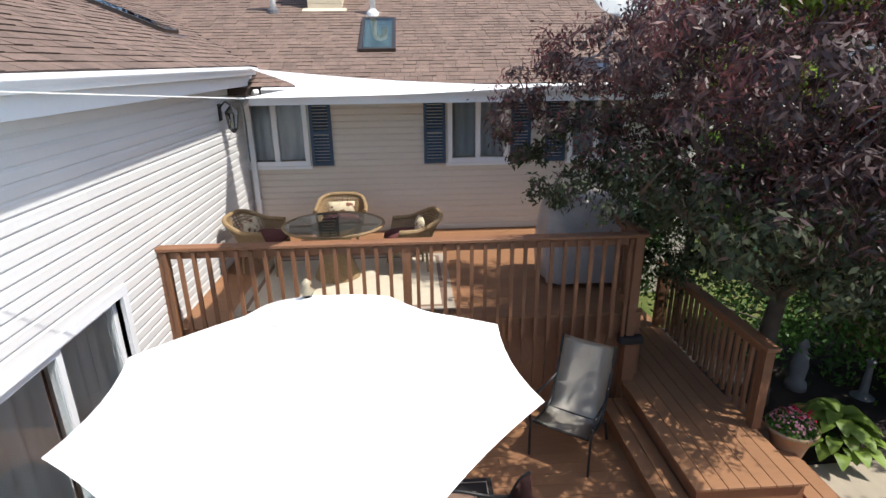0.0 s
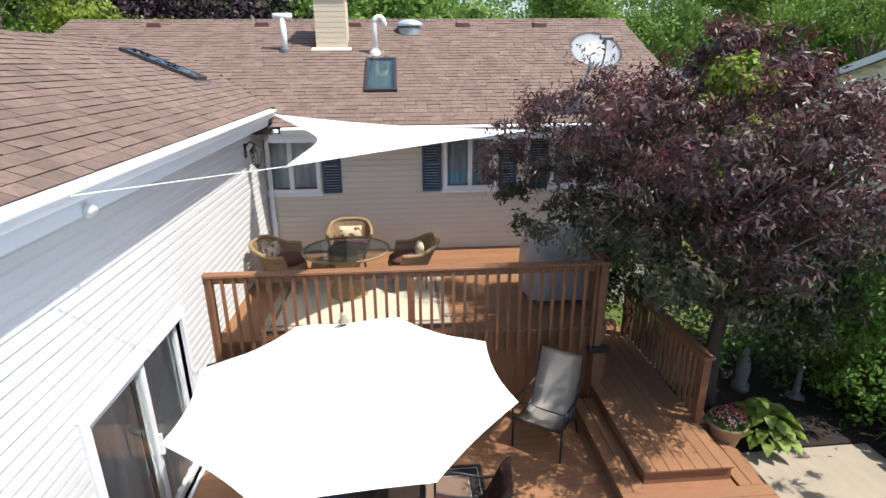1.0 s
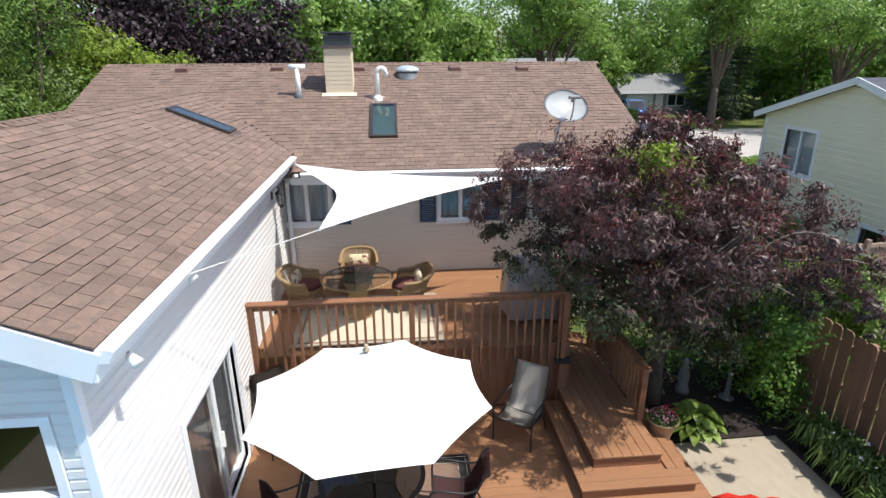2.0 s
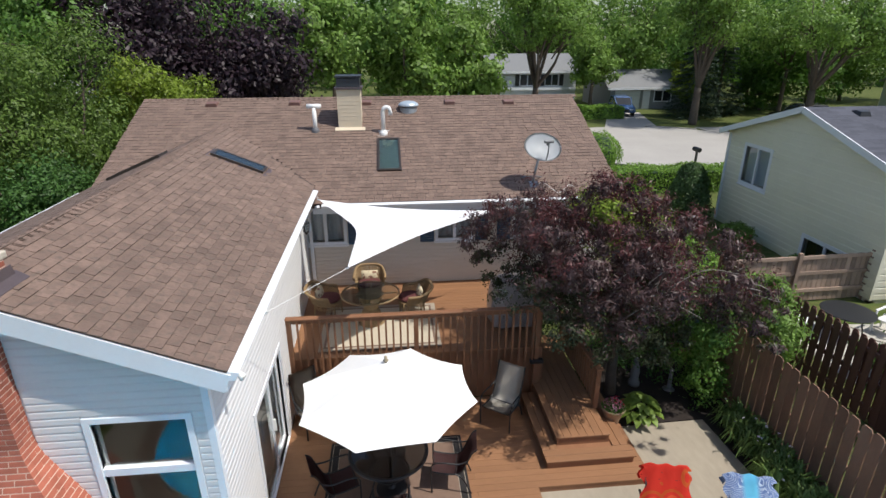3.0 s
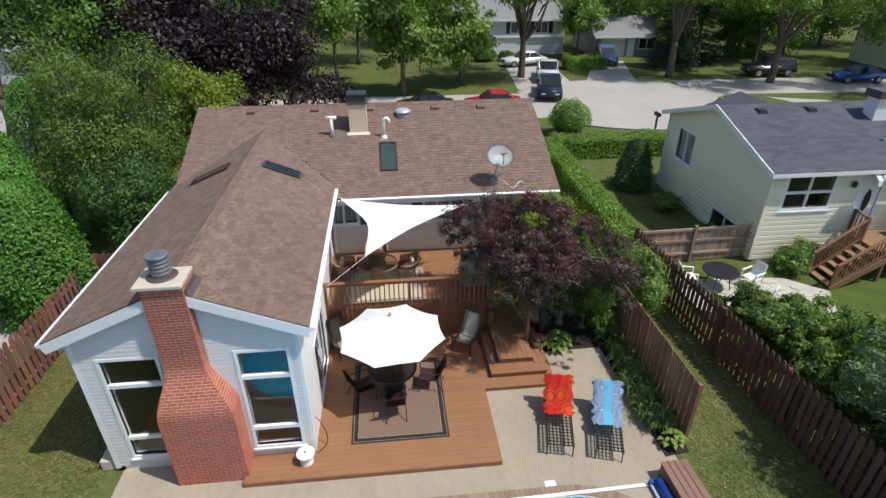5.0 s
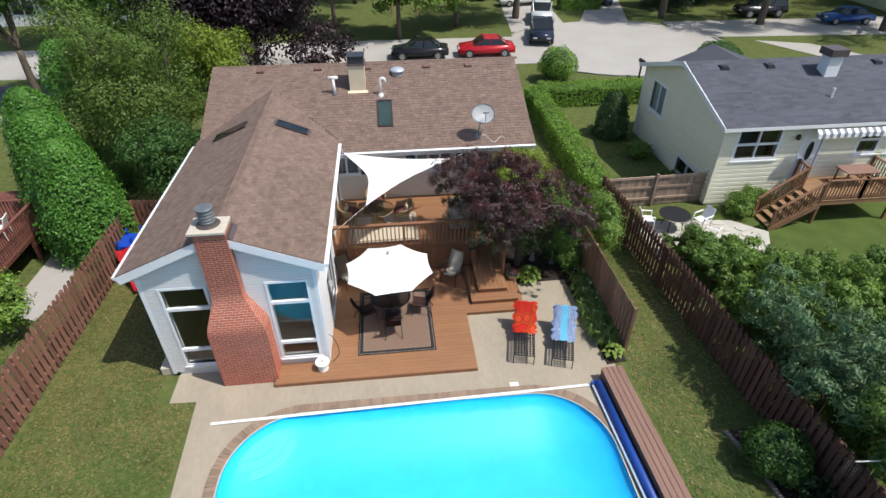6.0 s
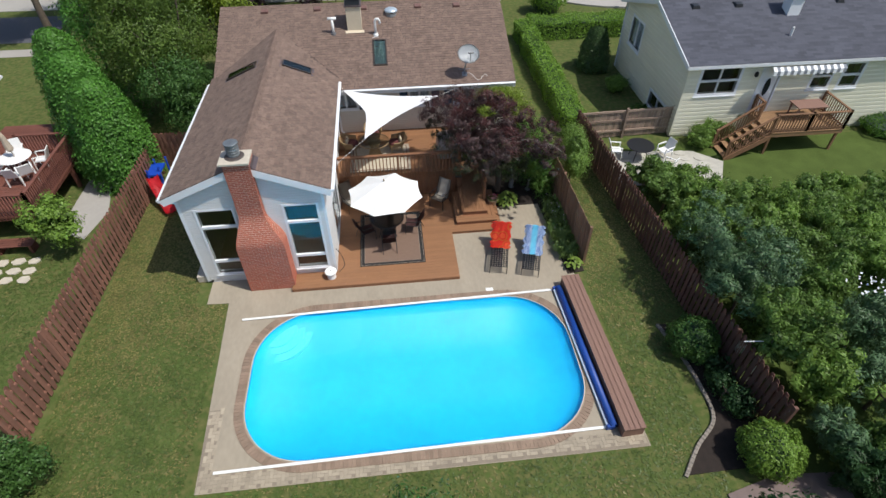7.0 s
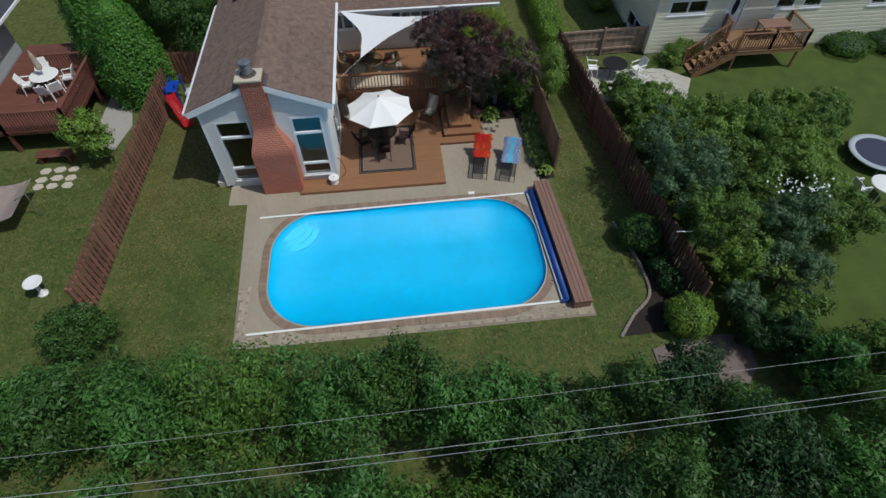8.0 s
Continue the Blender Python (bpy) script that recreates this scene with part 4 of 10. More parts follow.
# ---- eave lights, lantern, downspout ----
def flood_light(y, z):
    """A round white lamp head on a short swivel under the eave."""
    th = thing("flood_light", "round white outdoor flood light under the eave", "flood light", group="eave flood lights")
    bm = bmesh.new()
    lathe(bm, (EX1 - 0.10, y + 0.10, EZ - 0.295), [(0.045, 0.0), (0.05, 0.02), (0.045, 0.034)], 14)
    part("mount", bm, GREY_METAL, th)
    p, q = Vector((EX1 - 0.10, y + 0.10, EZ - 0.29)), Vector((EX1 - 0.03, y + 0.02, z + 0.01))
    bm = bmesh.new()
    tube(bm, arc_pts([p, (p + q) / 2 + Vector((0, 0, -0.03)), q], 4), 0.013, 8)
    part("swivel", bm, GREY_METAL, th, smooth=True)
    bm = bmesh.new()
    d = Vector((0.055, -0.03, -0.035))
    tube(bm, [q - d * 0.5, q - d * 0.2, q + d * 0.5, q + d], 0.028, 14, 0.052)
    part("lamp_head", bm, WHITE_PVC, th, smooth=True)


for y, z in ((-6.96, 3.63), (-5.62, 3.775)):
    flood_light(y, z)

th = thing("wall_lantern", "black metal carriage lantern on the siding", "wall lantern")
bm = bmesh.new()
box(bm, -0.362, -0.345, -0.68, -0.58, 3.30, 3.52)
tube(bm, [(-0.35, -0.63, 3.47), (-0.27, -0.63, 3.55), (-0.20, -0.63, 3.50)], 0.012, 8)
part("bracket", bm, BLACK_METAL, th)
bm = bmesh.new()
lathe(bm, (-0.20, -0.63, 3.18), [(0.02, -0.05), (0.055, 0.0), (0.06, 0.01)], 6)
lathe(bm, (-0.20, -0.63, 3.40), [(0.10, 0.0), (0.05, 0.06), (0.012, 0.10)], 6)
for k in range(6):
    a = 2 * math.pi * k / 6
    beam(bm, (-0.20 + 0.058 * math.cos(a), -0.63 + 0.058 * math.sin(a), 3.18), (-0.20 + 0.085 * math.cos(a), -0.63 + 0.085 * math.sin(a), 3.40), 0.01, 0.01)
part("cage", bm, BLACK_METAL, th)
bm = bmesh.new()
lathe(bm, (-0.20, -0.63, 3.19), [(0.05, 0.0), (0.075, 0.21)], 6)
part("glass", bm, GLASS, th)

th = thing("downspout", "white rectangular downspout in the wall corner", "downspout")
bm = bmesh.new()
for p, q in (((0.06, -0.22, 3.66), (-0.20, 0.10, 3.45)), ((-0.20, 0.10, 3.45), (-0.26, 0.36, 3.2)), ((-0.26, 0.36, 3.22), (-0.26, 0.36, 1.42)), ((-0.26, 0.37, 1.44), (-0.14, 0.24, 1.36))):
    beam(bm, p, q, 0.075, 0.055)
part("pipe", bm, TRIM, th)
for z in (1.9, 2.8):
    bm = bmesh.new()
    box(bm, -0.31, -0.21, 0.325, 0.41, z, z + 0.03)
    part("strap", bm, TRIM, th)


# ---- shade sail ----
def sail():
    th = thing("shade_sail", "white triangular shade sail tied between the eaves", "shade sail")
    A, B, C = Vector((0.15, -0.71, 3.97)), Vector((4.10, -1.08, 3.71)), Vector((1.0, -4.24, 3.79))
    G = (A + B + C) / 3
    n = 20
    bm = bmesh.new()
    idx = {}
    for i in range(n + 1):
        for j in range(n + 1 - i):
            k = n - i - j
            a, b, c = i / n, j / n, k / n
            p = A * a + B * b + C * c
            # edges bow inwards, the cloth dips a little
            pull = 4 * (a * b * max(0, 1 - 2.6 * c) * 0.10 + b * c * max(0, 1 - 2.6 * a) * 0.15 + a * c * max(0, 1 - 2.6 * b) * 0.24)
            p = p + (G - p) * pull * 1.6
            p.z += -0.22 * (a * b + b * c + a * c) + 0.10 * a * b
            idx[i, j] = bm.verts.new(p)
    for i in range(n):
        for j in range(n - i):
            bm.faces.new((idx[i, j], idx[i + 1, j], idx[i, j + 1]))
            if j < n - i - 1:
                bm.faces.new((idx[i + 1, j], idx[i + 1, j + 1], idx[i, j + 1]))
    cloth = part("cloth", bm, SAIL, th, smooth=True)
    for p, q in ((A, (0.02, -0.12, 3.97)), (B, (5.3, -0.20, 3.72)), (C, (0.06, -5.99, 3.95))):
        bm = bmesh.new()
        tube(bm, [p, q], 0.005, 6)
        part("rope", bm, material("white_rope", (0.7, 0.69, 0.66), 0.8), th)
    for p in (A, B, C):
        bm = bmesh.new()
        lathe(bm, p + Vector((0, 0, -0.006)), [(0.035, 0), (0.04, 0.006), (0.035, 0.012)], 12)
        part("ring", bm, GREY_METAL, th)


sail()

# ---- railing, skirt, landing and steps ----
def railing(name, label, p, q, z0, z1, gap, posts, face=0.0, category="railing"):
    """A run of square balusters with a cap and sub-rail between two places on the plan."""
    th = thing(name, label, category)
    p, q = Vector((*p, 0)), Vector((*q, 0))
    d = (q - p).normalized()
    side = Vector((-d.y, d.x, 0))
    length = (q - p).length
    bm = bmesh.new()
    beam(bm, p + Vector((0, 0, z1 - 0.02)) - d * 0.05, q + Vector((0, 0, z1 - 0.02)) + d * 0.05, 0.14, 0.038, (0, 0, 1))
    soften(bm, 0.006)
    part("cap_rail", bm, DECK_RAIL, th)
    bm = bmesh.new()
    beam(bm, p + Vector((0, 0, z1 - 0.085)), q + Vector((0, 0, z1 - 0.085)), 0.038, 0.088, (0, 0, 1))
    part("sub_rail", bm, DECK_RAIL, th)
    bm = bmesh.new()
    box(bm, -0.019, 0.019, -0.019, 0.019, 0.0, z1 - 0.05 - z0)
    me = mesh_of("baluster", bm, DECK_RAIL)
    ang = math.atan2(d.y, d.x)
    n = int(length / gap)
    for i in range(n):
        c = p + d * (gap * (i + 0.5)) - side * 0.04
        piece("baluster", me, th, (c.x, c.y, z0), (0, 0, ang))
    for s in posts:
        c = p + d * s
        bm = bmesh.new()
        box(bm, c.x - 0.045, c.x + 0.045, c.y - 0.045, c.y + 0.045, z0 - 0.0, z1 - 0.04)
        part("post", bm, DECK_RAIL, th)
    return th


railing("deck_railing", "brown wooden railing with square balusters along the raised deck", (-0.36, -3.06), (4.69, -3.06), 1.06, 2.28, 0.1425, [0.04, 2.52, 5.01])
railing("deck_railing", "short brown wooden railing at the raised deck's corner", (4.71, -3.02), (4.71, -1.7), 1.06, 2.28, 0.1425, [1.28])
railing("stair_railing", "brown wooden railing beside the landing steps", (5.62, -4.06), (5.62, -1.75), 0.50, 1.42, 0.125, [0.03, 2.3])
bm = bmesh.new()
beam(bm, (-0.36, -3.02, UZ - 0.14), (4.78, -3.02, UZ - 0.14), 0.038, 0.235)
beam(bm, (4.77, -3.02, UZ - 0.14), (4.77, BY - 0.05, UZ - 0.14), 0.038, 0.235)
part("rim_joist", bm, DECK_RAIL, upper_deck)
bm = bmesh.new()
box(bm, 0, 0.136, -0.01, 0.01, DZ, 1.06)
skirt_me = mesh_of("skirt_board", bm, DECK_RAIL)
x = -0.36
while x < 4.7:
    piece("skirt_board", skirt_me, upper_deck, (x, -2.98 + 0.004 * (int(x * 7) % 2), 0))
    x += 0.1405
bm = bmesh.new()
box(bm, -0.01, 0.01, 0, 0.136, DZ, 1.06)
skirt_me2 = mesh_of("skirt_board", bm, DECK_RAIL)
y = -2.98
while y < BY - 0.2:
    piece("skirt_board", skirt_me2, upper_deck, (4.74, y, 0))
    y += 0.1405
bm = bmesh.new()
box(bm, 4.60, 4.74, -3.12, -3.0, DZ, 1.05)
part("post", bm, DECK_RAIL, upper_deck)

landing = thing("deck_steps", "brown wooden landing with a wrap-round step", "steps")
bm = bmesh.new()
box(bm, 4.64, 5.63, -4.80, -1.2, DZ, 0.465)
part("landing_frame", bm, DECK_RAIL, landing)
bm = bmesh.new()
box(bm, 4.36, 5.95, -5.20, -3.2, DZ, 0.295)
part("step_frame", bm, DECK_RAIL, landing)


def board(parent, x0, x1, y0, y1, z, t=0.03, mat=DECK):
    bm = bmesh.new()
    box(bm, x0, x1, y0, y1, z - t, z)
    soften(bm, 0.004)
    return part("board", bm, mat, parent)


for k in range(7):
    board(landing, 4.61 + 0.147 * k, 4.61 + 0.147 * k + 0.143, -4.83, -1.2, 0.495)
for k in range(2):
    board(landing, 4.33 + 0.146 * k, 4.33 + 0.146 * k + 0.14, -4.93, -3.2, 0.325)
    board(landing, 5.66 + 0.146 * k, 5.66 + 0.146 * k + 0.14, -4.93, -4.12, 0.325)
    board(landing, 4.33, 5.985, -5.235 + 0.153 * k, -5.235 + 0.153 * k + 0.147, 0.325)

# ---- furniture and loose things of the terrace ----
def umbrella():
    c = Vector((1.59, -5.42, 0))
    th = thing("patio_umbrella", "open white canvas patio umbrella standing through the table", "umbrella", (c.x, c.y, DZ))
    rim, top, r, a0, n = 2.145, 2.70, 1.43, 2.84, 8
    lean = lambda x, y: 0.014 * x - 0.050 * y          # the canopy tips a little
    m = 7
    for s in range(n):
        bm = bmesh.new()
        g = {}
        t0, t1 = a0 + s * math.pi / 4, a0 + (s + 1) * math.pi / 4
        for i in range(m + 1):
            f = i / m
            for j in range(7):
                u = j / 6
                e0 = Vector((math.cos(t0), math.sin(t0), 0)) * r * f
                e1 = Vector((math.cos(t1), math.sin(t1), 0)) * r * f
                p = e0.lerp(e1, u)
                p *= 1 - 0.035 * f * 4 * u * (1 - u)
                z = top - (top - rim) * (0.86 * f + 0.14 * f * f) - 0.025 * f * 4 * u * (1 - u)
                g[i, j] = bm.verts.new((c.x + p.x, c.y + p.y, z + lean(p.x, p.y)))
        for i in range(m):
            for j in range(6):
                bm.faces.new((g[i, j], g[i + 1, j], g[i + 1, j + 1], g[i, j + 1]))
        bmesh.ops.remove_doubles(bm, verts=bm.verts, dist=1e-4)
        part("canopy_panel", bm, CANVAS, th, smooth=True)
        bm = bmesh.new()
        tube(bm, [(c.x, c.y, top - 0.05), (c.x + math.cos(t0) * r * 0.98, c.y + math.sin(t0) * r * 0.98, rim - 0.012 + lean(math.cos(t0) * r, math.sin(t0) * r))], 0.009, 6)
        rib = part("rib", bm, BRONZE, th)
        bm = bmesh.new()
        tube(bm, [(c.x, c.y, 1.85), (c.x + math.cos(t0) * r * 0.5, c.y + math.sin(t0) * r * 0.5, (top + rim) / 2 - 0.02 + lean(math.cos(t0) * r, math.sin(t0) * r) * 0.5)], 0.007, 6)
        part("strut", bm, BRONZE, rib)
    bm = bmesh.new()
    for s in range(n):
        t0, t1 = a0 + s * math.pi / 4, a0 + (s + 1) * math.pi / 4
        q = [bm.verts.new((c.x + math.cos(t) * rr, c.y + math.sin(t) * rr, z + lean(math.cos(t) * rr, math.sin(t) * rr))) for t, rr, z in ((t0, 0.03, top + 0.004), (t0, 0.27, top - 0.0935), (t1, 0.27, top - 0.0935), (t1, 0.03, top + 0.004))]
        bm.faces.new(q)
    part("vent_cap", bm, CANVAS, th)
    bm = bmesh.new()
    tube(bm, [(c.x, c.y, 0.28), (c.x, c.y, top)], 0.02, 12)
    part("pole", bm, BRONZE, th)
    bm = bmesh.new()
    lathe(bm, (c.x, c.y, top + 0.02), [(0.03, 0), (0.045, 0.02), (0.018, 0.05), (0.03, 0.075), (0.005, 0.10)], 14)
    part("finial", bm, material("tan_finial", (0.42, 0.35, 0.24), 0.5), th, smooth=True)
    bm = bmesh.new()
    lathe(bm, (c.x, c.y, DZ + 0.015), [(0.26, 0), (0.26, 0.05), (0.08, 0.09), (0.045, 0.13)], 24)
    part("base", bm, BLACK_METAL, th)


umbrella()


def patio_table():
    th = thing("patio_table", "round dark glass patio table on black steel legs", "table", (1.56, -5.30, DZ))
    c = (1.56, -5.30)
    bm = bmesh.new()
    n, r = 40, 0.66
    ring = []
    for rr, z in ((r - 0.05, 0.865), (r - 0.05, 0.895), (r, 0.905), (r + 0.012, 0.885), (r, 0.86)):
        ring.append([bm.verts.new((c[0] + rr * math.cos(2 * math.pi * k / n), c[1] + rr * math.sin(2 * math.pi * k / n), z)) for k in range(n)])
    for a, b in zip(ring, ring[1:] + ring[:1]):
        for k in range(n):
            bm.faces.new((a[k], a[(k + 1) % n], b[(k + 1) % n], b[k]))
    part("rim", bm, BLACK_METAL, th)
    bm = bmesh.new()
    lathe(bm, (c[0], c[1], 0.885), [(r - 0.052, 0), (r - 0.052, 0.008)], 40)
    part("glass_top", bm, glass_material("smoked_glass", (0.16, 0.17, 0.18)), th)
    for k in range(4):
        a = math.pi / 4 + math.pi / 2 * k
        bm = bmesh.new()
        tube(bm, [(c[0] + 0.60 * math.cos(a), c[1] + 0.60 * math.sin(a), 0.87), (c[0] + 0.34 * math.cos(a), c[1] + 0.34 * math.sin(a), 0.5), (c[0] + 0.5 * math.cos(a), c[1] + 0.5 * math.sin(a), DZ + 0.02)], 0.016, 8)
        part("leg", bm, BLACK_METAL, th)
    bm = bmesh.new()
    tube(bm, [(c[0] + 0.33 * math.cos(t), c[1] + 0.33 * math.sin(t), 0.5) for t in [2 * math.pi * k / 20 for k in range(21)]], 0.012, 6)
    part("ring_stretcher", bm, BLACK_METAL, th)
    return th


patio_table()


def sling_strip(bm, prof, w, t=0.008):
    """A hanging strip of mesh cloth along a profile in the y-z plane."""
    rows_ = []
    for p in prof:
        rows_.append([bm.verts.new((x, p[1], p[2] - 0.012 * (1 - (2 * x / w) ** 2))) for x in (-w / 2, -w / 4, 0, w / 4, w / 2)])
    for a, b in zip(rows_, rows_[1:]):
        for k in range(4):
            bm.faces.new((a[k], a[k + 1], b[k + 1], b[k]))
    bmesh.ops.solidify(bm, geom=list(bm.faces), thickness=t)


def sling_chair(label, cloth, w=0.52, high=1.0, group="sling chairs"):
    """A steel-framed chair with a sling, facing -y, about its own base."""
    th = local("sling_chair", label, "chair", group)
    prof = arc_pts([(0, -0.30, 0.42), (0, -0.05, 0.38), (0, 0.16, 0.40), (0, 0.26, 0.58), (0, 0.36, 0.82), (0, 0.44, high)], 4)
    bm = bmesh.new()
    sling_strip(bm, prof, w)
    part("sling", bm, cloth, th, smooth=True)
    for s in (-1, 1):
        x = s * (w / 2 + 0.012)
        bm = bmesh.new()
        tube(bm, [(x, p.y, p.z) for p in prof], 0.014, 8)
        part("side_rail", bm, BLACK_METAL, th)
        bm = bmesh.new()
        tube(bm, arc_pts([(x + s * 0.03, -0.30, 0.0), (x + s * 0.03, -0.31, 0.35), (x + s * 0.04, -0.29, 0.60), (x + s * 0.04, -0.12, 0.645), (x + s * 0.03, 0.14, 0.62), (x, 0.29, 0.66)], 4), 0.014, 8)
        part("arm", bm, BLACK_METAL, th)
        bm = bmesh.new()
        tube(bm, arc_pts([(x + s * 0.02, 0.36, 0.0), (x + s * 0.02, 0.22, 0.30), (x + s * 0.01, 0.08, 0.40)], 4), 0.014, 8)
        part("leg", bm, BLACK_METAL, th)
    bm = bmesh.new()
    tube(bm, [(-w / 2, 0.10, 0.37), (w / 2, 0.10, 0.37)], 0.011, 8)
    tube(bm, [(-w / 2, -0.28, 0.40), (w / 2, -0.28, 0.40)], 0.011, 8)
    part("crossbar", bm, BLACK_METAL, th)
    return th


DINING_SLING = material("red_brown_sling", (0.07, 0.03, 0.03), 0.85, vary=0.15)
ch = sling_chair("grey mesh sling chair with a tall reclined back", SLING, 0.54, 1.08, "reclining sling chairs")
ch.matrix_basis = pose(3.80, -3.80, DZ, 0, 0, -36)
copy_thing(ch, pose(0.10, -3.62, DZ, 0, 0, 34))
dc = sling_chair("black steel dining chair with a dark red-brown sling", DINING_SLING, 0.46, 0.90, "dining chairs round the patio table")
dc.matrix_basis = pose(1.60, -6.25, DZ + 0.012, 0, 0, 182)
for x, y, a in ((2.60, -5.32, -98), (0.72, -5.55, 108), (1.35, -4.30, 8)):
    copy_thing(dc, pose(x, y, DZ + 0.012, 0, 0, a))


def rug(name, label, x0, x1, y0, y1, z, bands, group=""):
    """A flat woven rug with bands of colour set edge to edge."""
    th = thing(name, label, "rug", ((x0 + x1) / 2, (y0 + y1) / 2, z))
    inset = 0.0
    for k, (w, mat, nm) in enumerate(bands):
        bm = bmesh.new()
        a0, a1, b0, b1 = x0 + inset, x1 - inset, y0 + inset, y1 - inset
        if w is None:
            box(bm, a0, a1, b0, b1, z, z + 0.010)
        else:
            for b in ((a0, a1, b0, b0 + w), (a0, a1, b1 - w, b1), (a0, a0 + w, b0 + w, b1 - w), (a1 - w, a1, b0 + w, b1 - w)):
                box(bm, b[0], b[1], b[2], b[3], z, z + 0.010 + 0.001 * (k % 2))
            inset += w
        part(nm, bm, mat, th)
    return th


rug("outdoor_rug", "brown outdoor rug with a double black border under the dining set", 0.47, 2.92, -7.19, -4.18, DZ + 0.002,
    [(0.045, RUG_BLACK, "edge"), (0.010, RUG_PALE, "stripe"), (0.11, RUG_BLACK, "border"), (0.010, RUG_PALE, "inner_stripe"), (None, RUG_BROWN, "field")])
rug("deck_mat", "pale fringed mat under the wicker set", 0.15, 2.70, -2.80, -0.85, UZ + 0.002, [(0.10, RUG_PALE, "edge"), (0.05, RUG_BROWN, "stripe"), (None, material("cream_woven_mat", (0.50, 0.44, 0.34), 0.95, vary=0.12, scale=9), "field")])
bm = bmesh.new()
for k in range(120):
    x = 0.16 + k * 0.0212
    beam(bm, (x, -2.80, UZ + 0.008), (x + rng.uniform(-0.01, 0.01), -2.86 - rng.uniform(0, 0.03), UZ + 0.006), 0.005, 0.004)
fr = part("fringe", bm, RUG_BLACK)
fr.parent = bpy.data.objects["deck_mat"]
fr.matrix_parent_inverse = Matrix.Translation(bpy.data.objects["deck_mat"].location).inverted()


# ---- wicker set on the raised deck ----
def weave(bm, pts_fn, nu, nv, r=0.011, skip=False):
    """Crossing canes over a curved sheet given by pts_fn(u, v)."""
    for i in range(nu + 1):
        tube(bm, [pts_fn(i / nu, j / 10) for j in range(11)], r, 5, caps=False)
    for j in range(nv + 1):
        tube(bm, [pts_fn(i / 14, j / nv) for i in range(15)], r, 5, caps=False)


def wicker_chair():
    """A barrel-backed wicker armchair facing -y, about its own base."""
    th = local("wicker_chair", "brown open-weave wicker armchair with a patterned cushion", "chair", "wicker chairs round the glass table")

    def back(u, v):
        a = math.pi * (-0.12 + 1.24 * u)
        ca, sa = math.cos(a), math.sin(a)
        px = math.copysign(abs(ca) ** 0.62, ca) * (0.33 + 0.045 * v)
        py = math.copysign(abs(sa) ** 0.75, sa) * 0.33
        rise = min(1.0, max(0.0, (sa - 0.12) / 0.62))
        rise = rise * rise * (3 - 2 * rise)
        crown = 0.05 * max(0.0, 1 - (ca / 0.8) ** 2)
        return Vector((px, 0.0 + py + (0.05 + 0.10 * rise) * v, 0.43 + (0.19 + (0.10 + crown) * rise) * v))
    bm = bmesh.new()
    weave(bm, back, 44, 9, 0.009)
    part("backrest", bm, WICKER, th)
    bm = bmesh.new()
    tube(bm, [back(i / 24, 1.0) for i in range(25)], 0.032, 8)
    tube(bm, [back(i / 24, 0.0) for i in range(25)], 0.016, 8)
    part("rim", bm, WICKER, th)

    def skirt(u, v):
        a = 2 * math.pi * u
        return Vector((0.30 * math.cos(a) * (1 - 0.1 * v), 0.02 + 0.31 * math.sin(a) * (1 - 0.1 * v), 0.42 - 0.16 * v))
    bm = bmesh.new()
    weave(bm, skirt, 30, 4, 0.007)
    part("apron", bm, WICKER, th)
    bm = bmesh.new()
    lathe(bm, (0, 0.02, 0.40), [(0.30, 0), (0.31, 0.02), (0.30, 0.035)], 24)
    part("seat", bm, WICKER, th)
    bm = bmesh.new()
    lathe(bm, (0, 0.0, 0.435), [(0.24, 0), (0.28, 0.03), (0.27, 0.07), (0.18, 0.095), (0.02, 0.10)], 24)
    part("seat_cushion", bm, CUSHION_RED, th, "dark red seat cushion", smooth=True)
    bm = bmesh.new()
    box(bm, -0.20, 0.20, 0.14, 0.25, 0.48, 0.70)
    bmesh.ops.subdivide_edges(bm, edges=bm.edges, cuts=4, use_grid_fill=True)
    for v in bm.verts:
        q = 1 - (v.co.x / 0.2) ** 2 * 0.55
        w = 1 - ((v.co.z - 0.59) / 0.11) ** 2 * 0.55
        v.co.y = 0.215 + (v.co.y - 0.215) * max(0.1, q * w) + (v.co.z - 0.59) * 0.25
    part("back_cushion", bm, CUSHION_FLOWER, th, "cream floral cushion", smooth=True)
    for x, y in ((-0.24, -0.20), (0.24, -0.20), (-0.2, 0.26), (0.2, 0.26)):
        bm = bmesh.new()
        tube(bm, [(x * 0.95, y, 0.42), (x * 1.08, y * 1.08, 0.0)], 0.018, 8)
        part("leg", bm, WICKER, th)
    return th


wc = wicker_chair()
wc.matrix_basis = pose(1.17, -0.55, UZ, 0, 0, 2)
copy_thing(wc, pose(0.26, -1.30, UZ + 0.013, 0, 0, 78))
copy_thing(wc, pose(2.12, -1.42, UZ + 0.013, 0, 0, -82))

th = thing("wicker_table", "round glass table with a wicker rim and base", "table", (1.22, -1.62, UZ))
bm = bmesh.new()
tube(bm, [(1.22 + 0.64 * math.cos(2 * math.pi * k / 40), -1.62 + 0.60 * math.sin(2 * math.pi * k / 40), 2.05) for k in range(41)], 0.02, 8)
part("rim", bm, WICKER, th)
bm = bmesh.new()
lathe(bm, (1.22, -1.62, 2.056), [(0.625, 0), (0.63, 0.008)], 40)
part("glass_top", bm, glass_material("table_glass", (0.72, 0.78, 0.76)), th)
bm = bmesh.new()
lathe(bm, (1.22, -1.62, UZ + 0.013), [(0.30, 0), (0.22, 0.22), (0.16, 0.36), (0.22, 0.55), (0.30, 0.69)], 24)
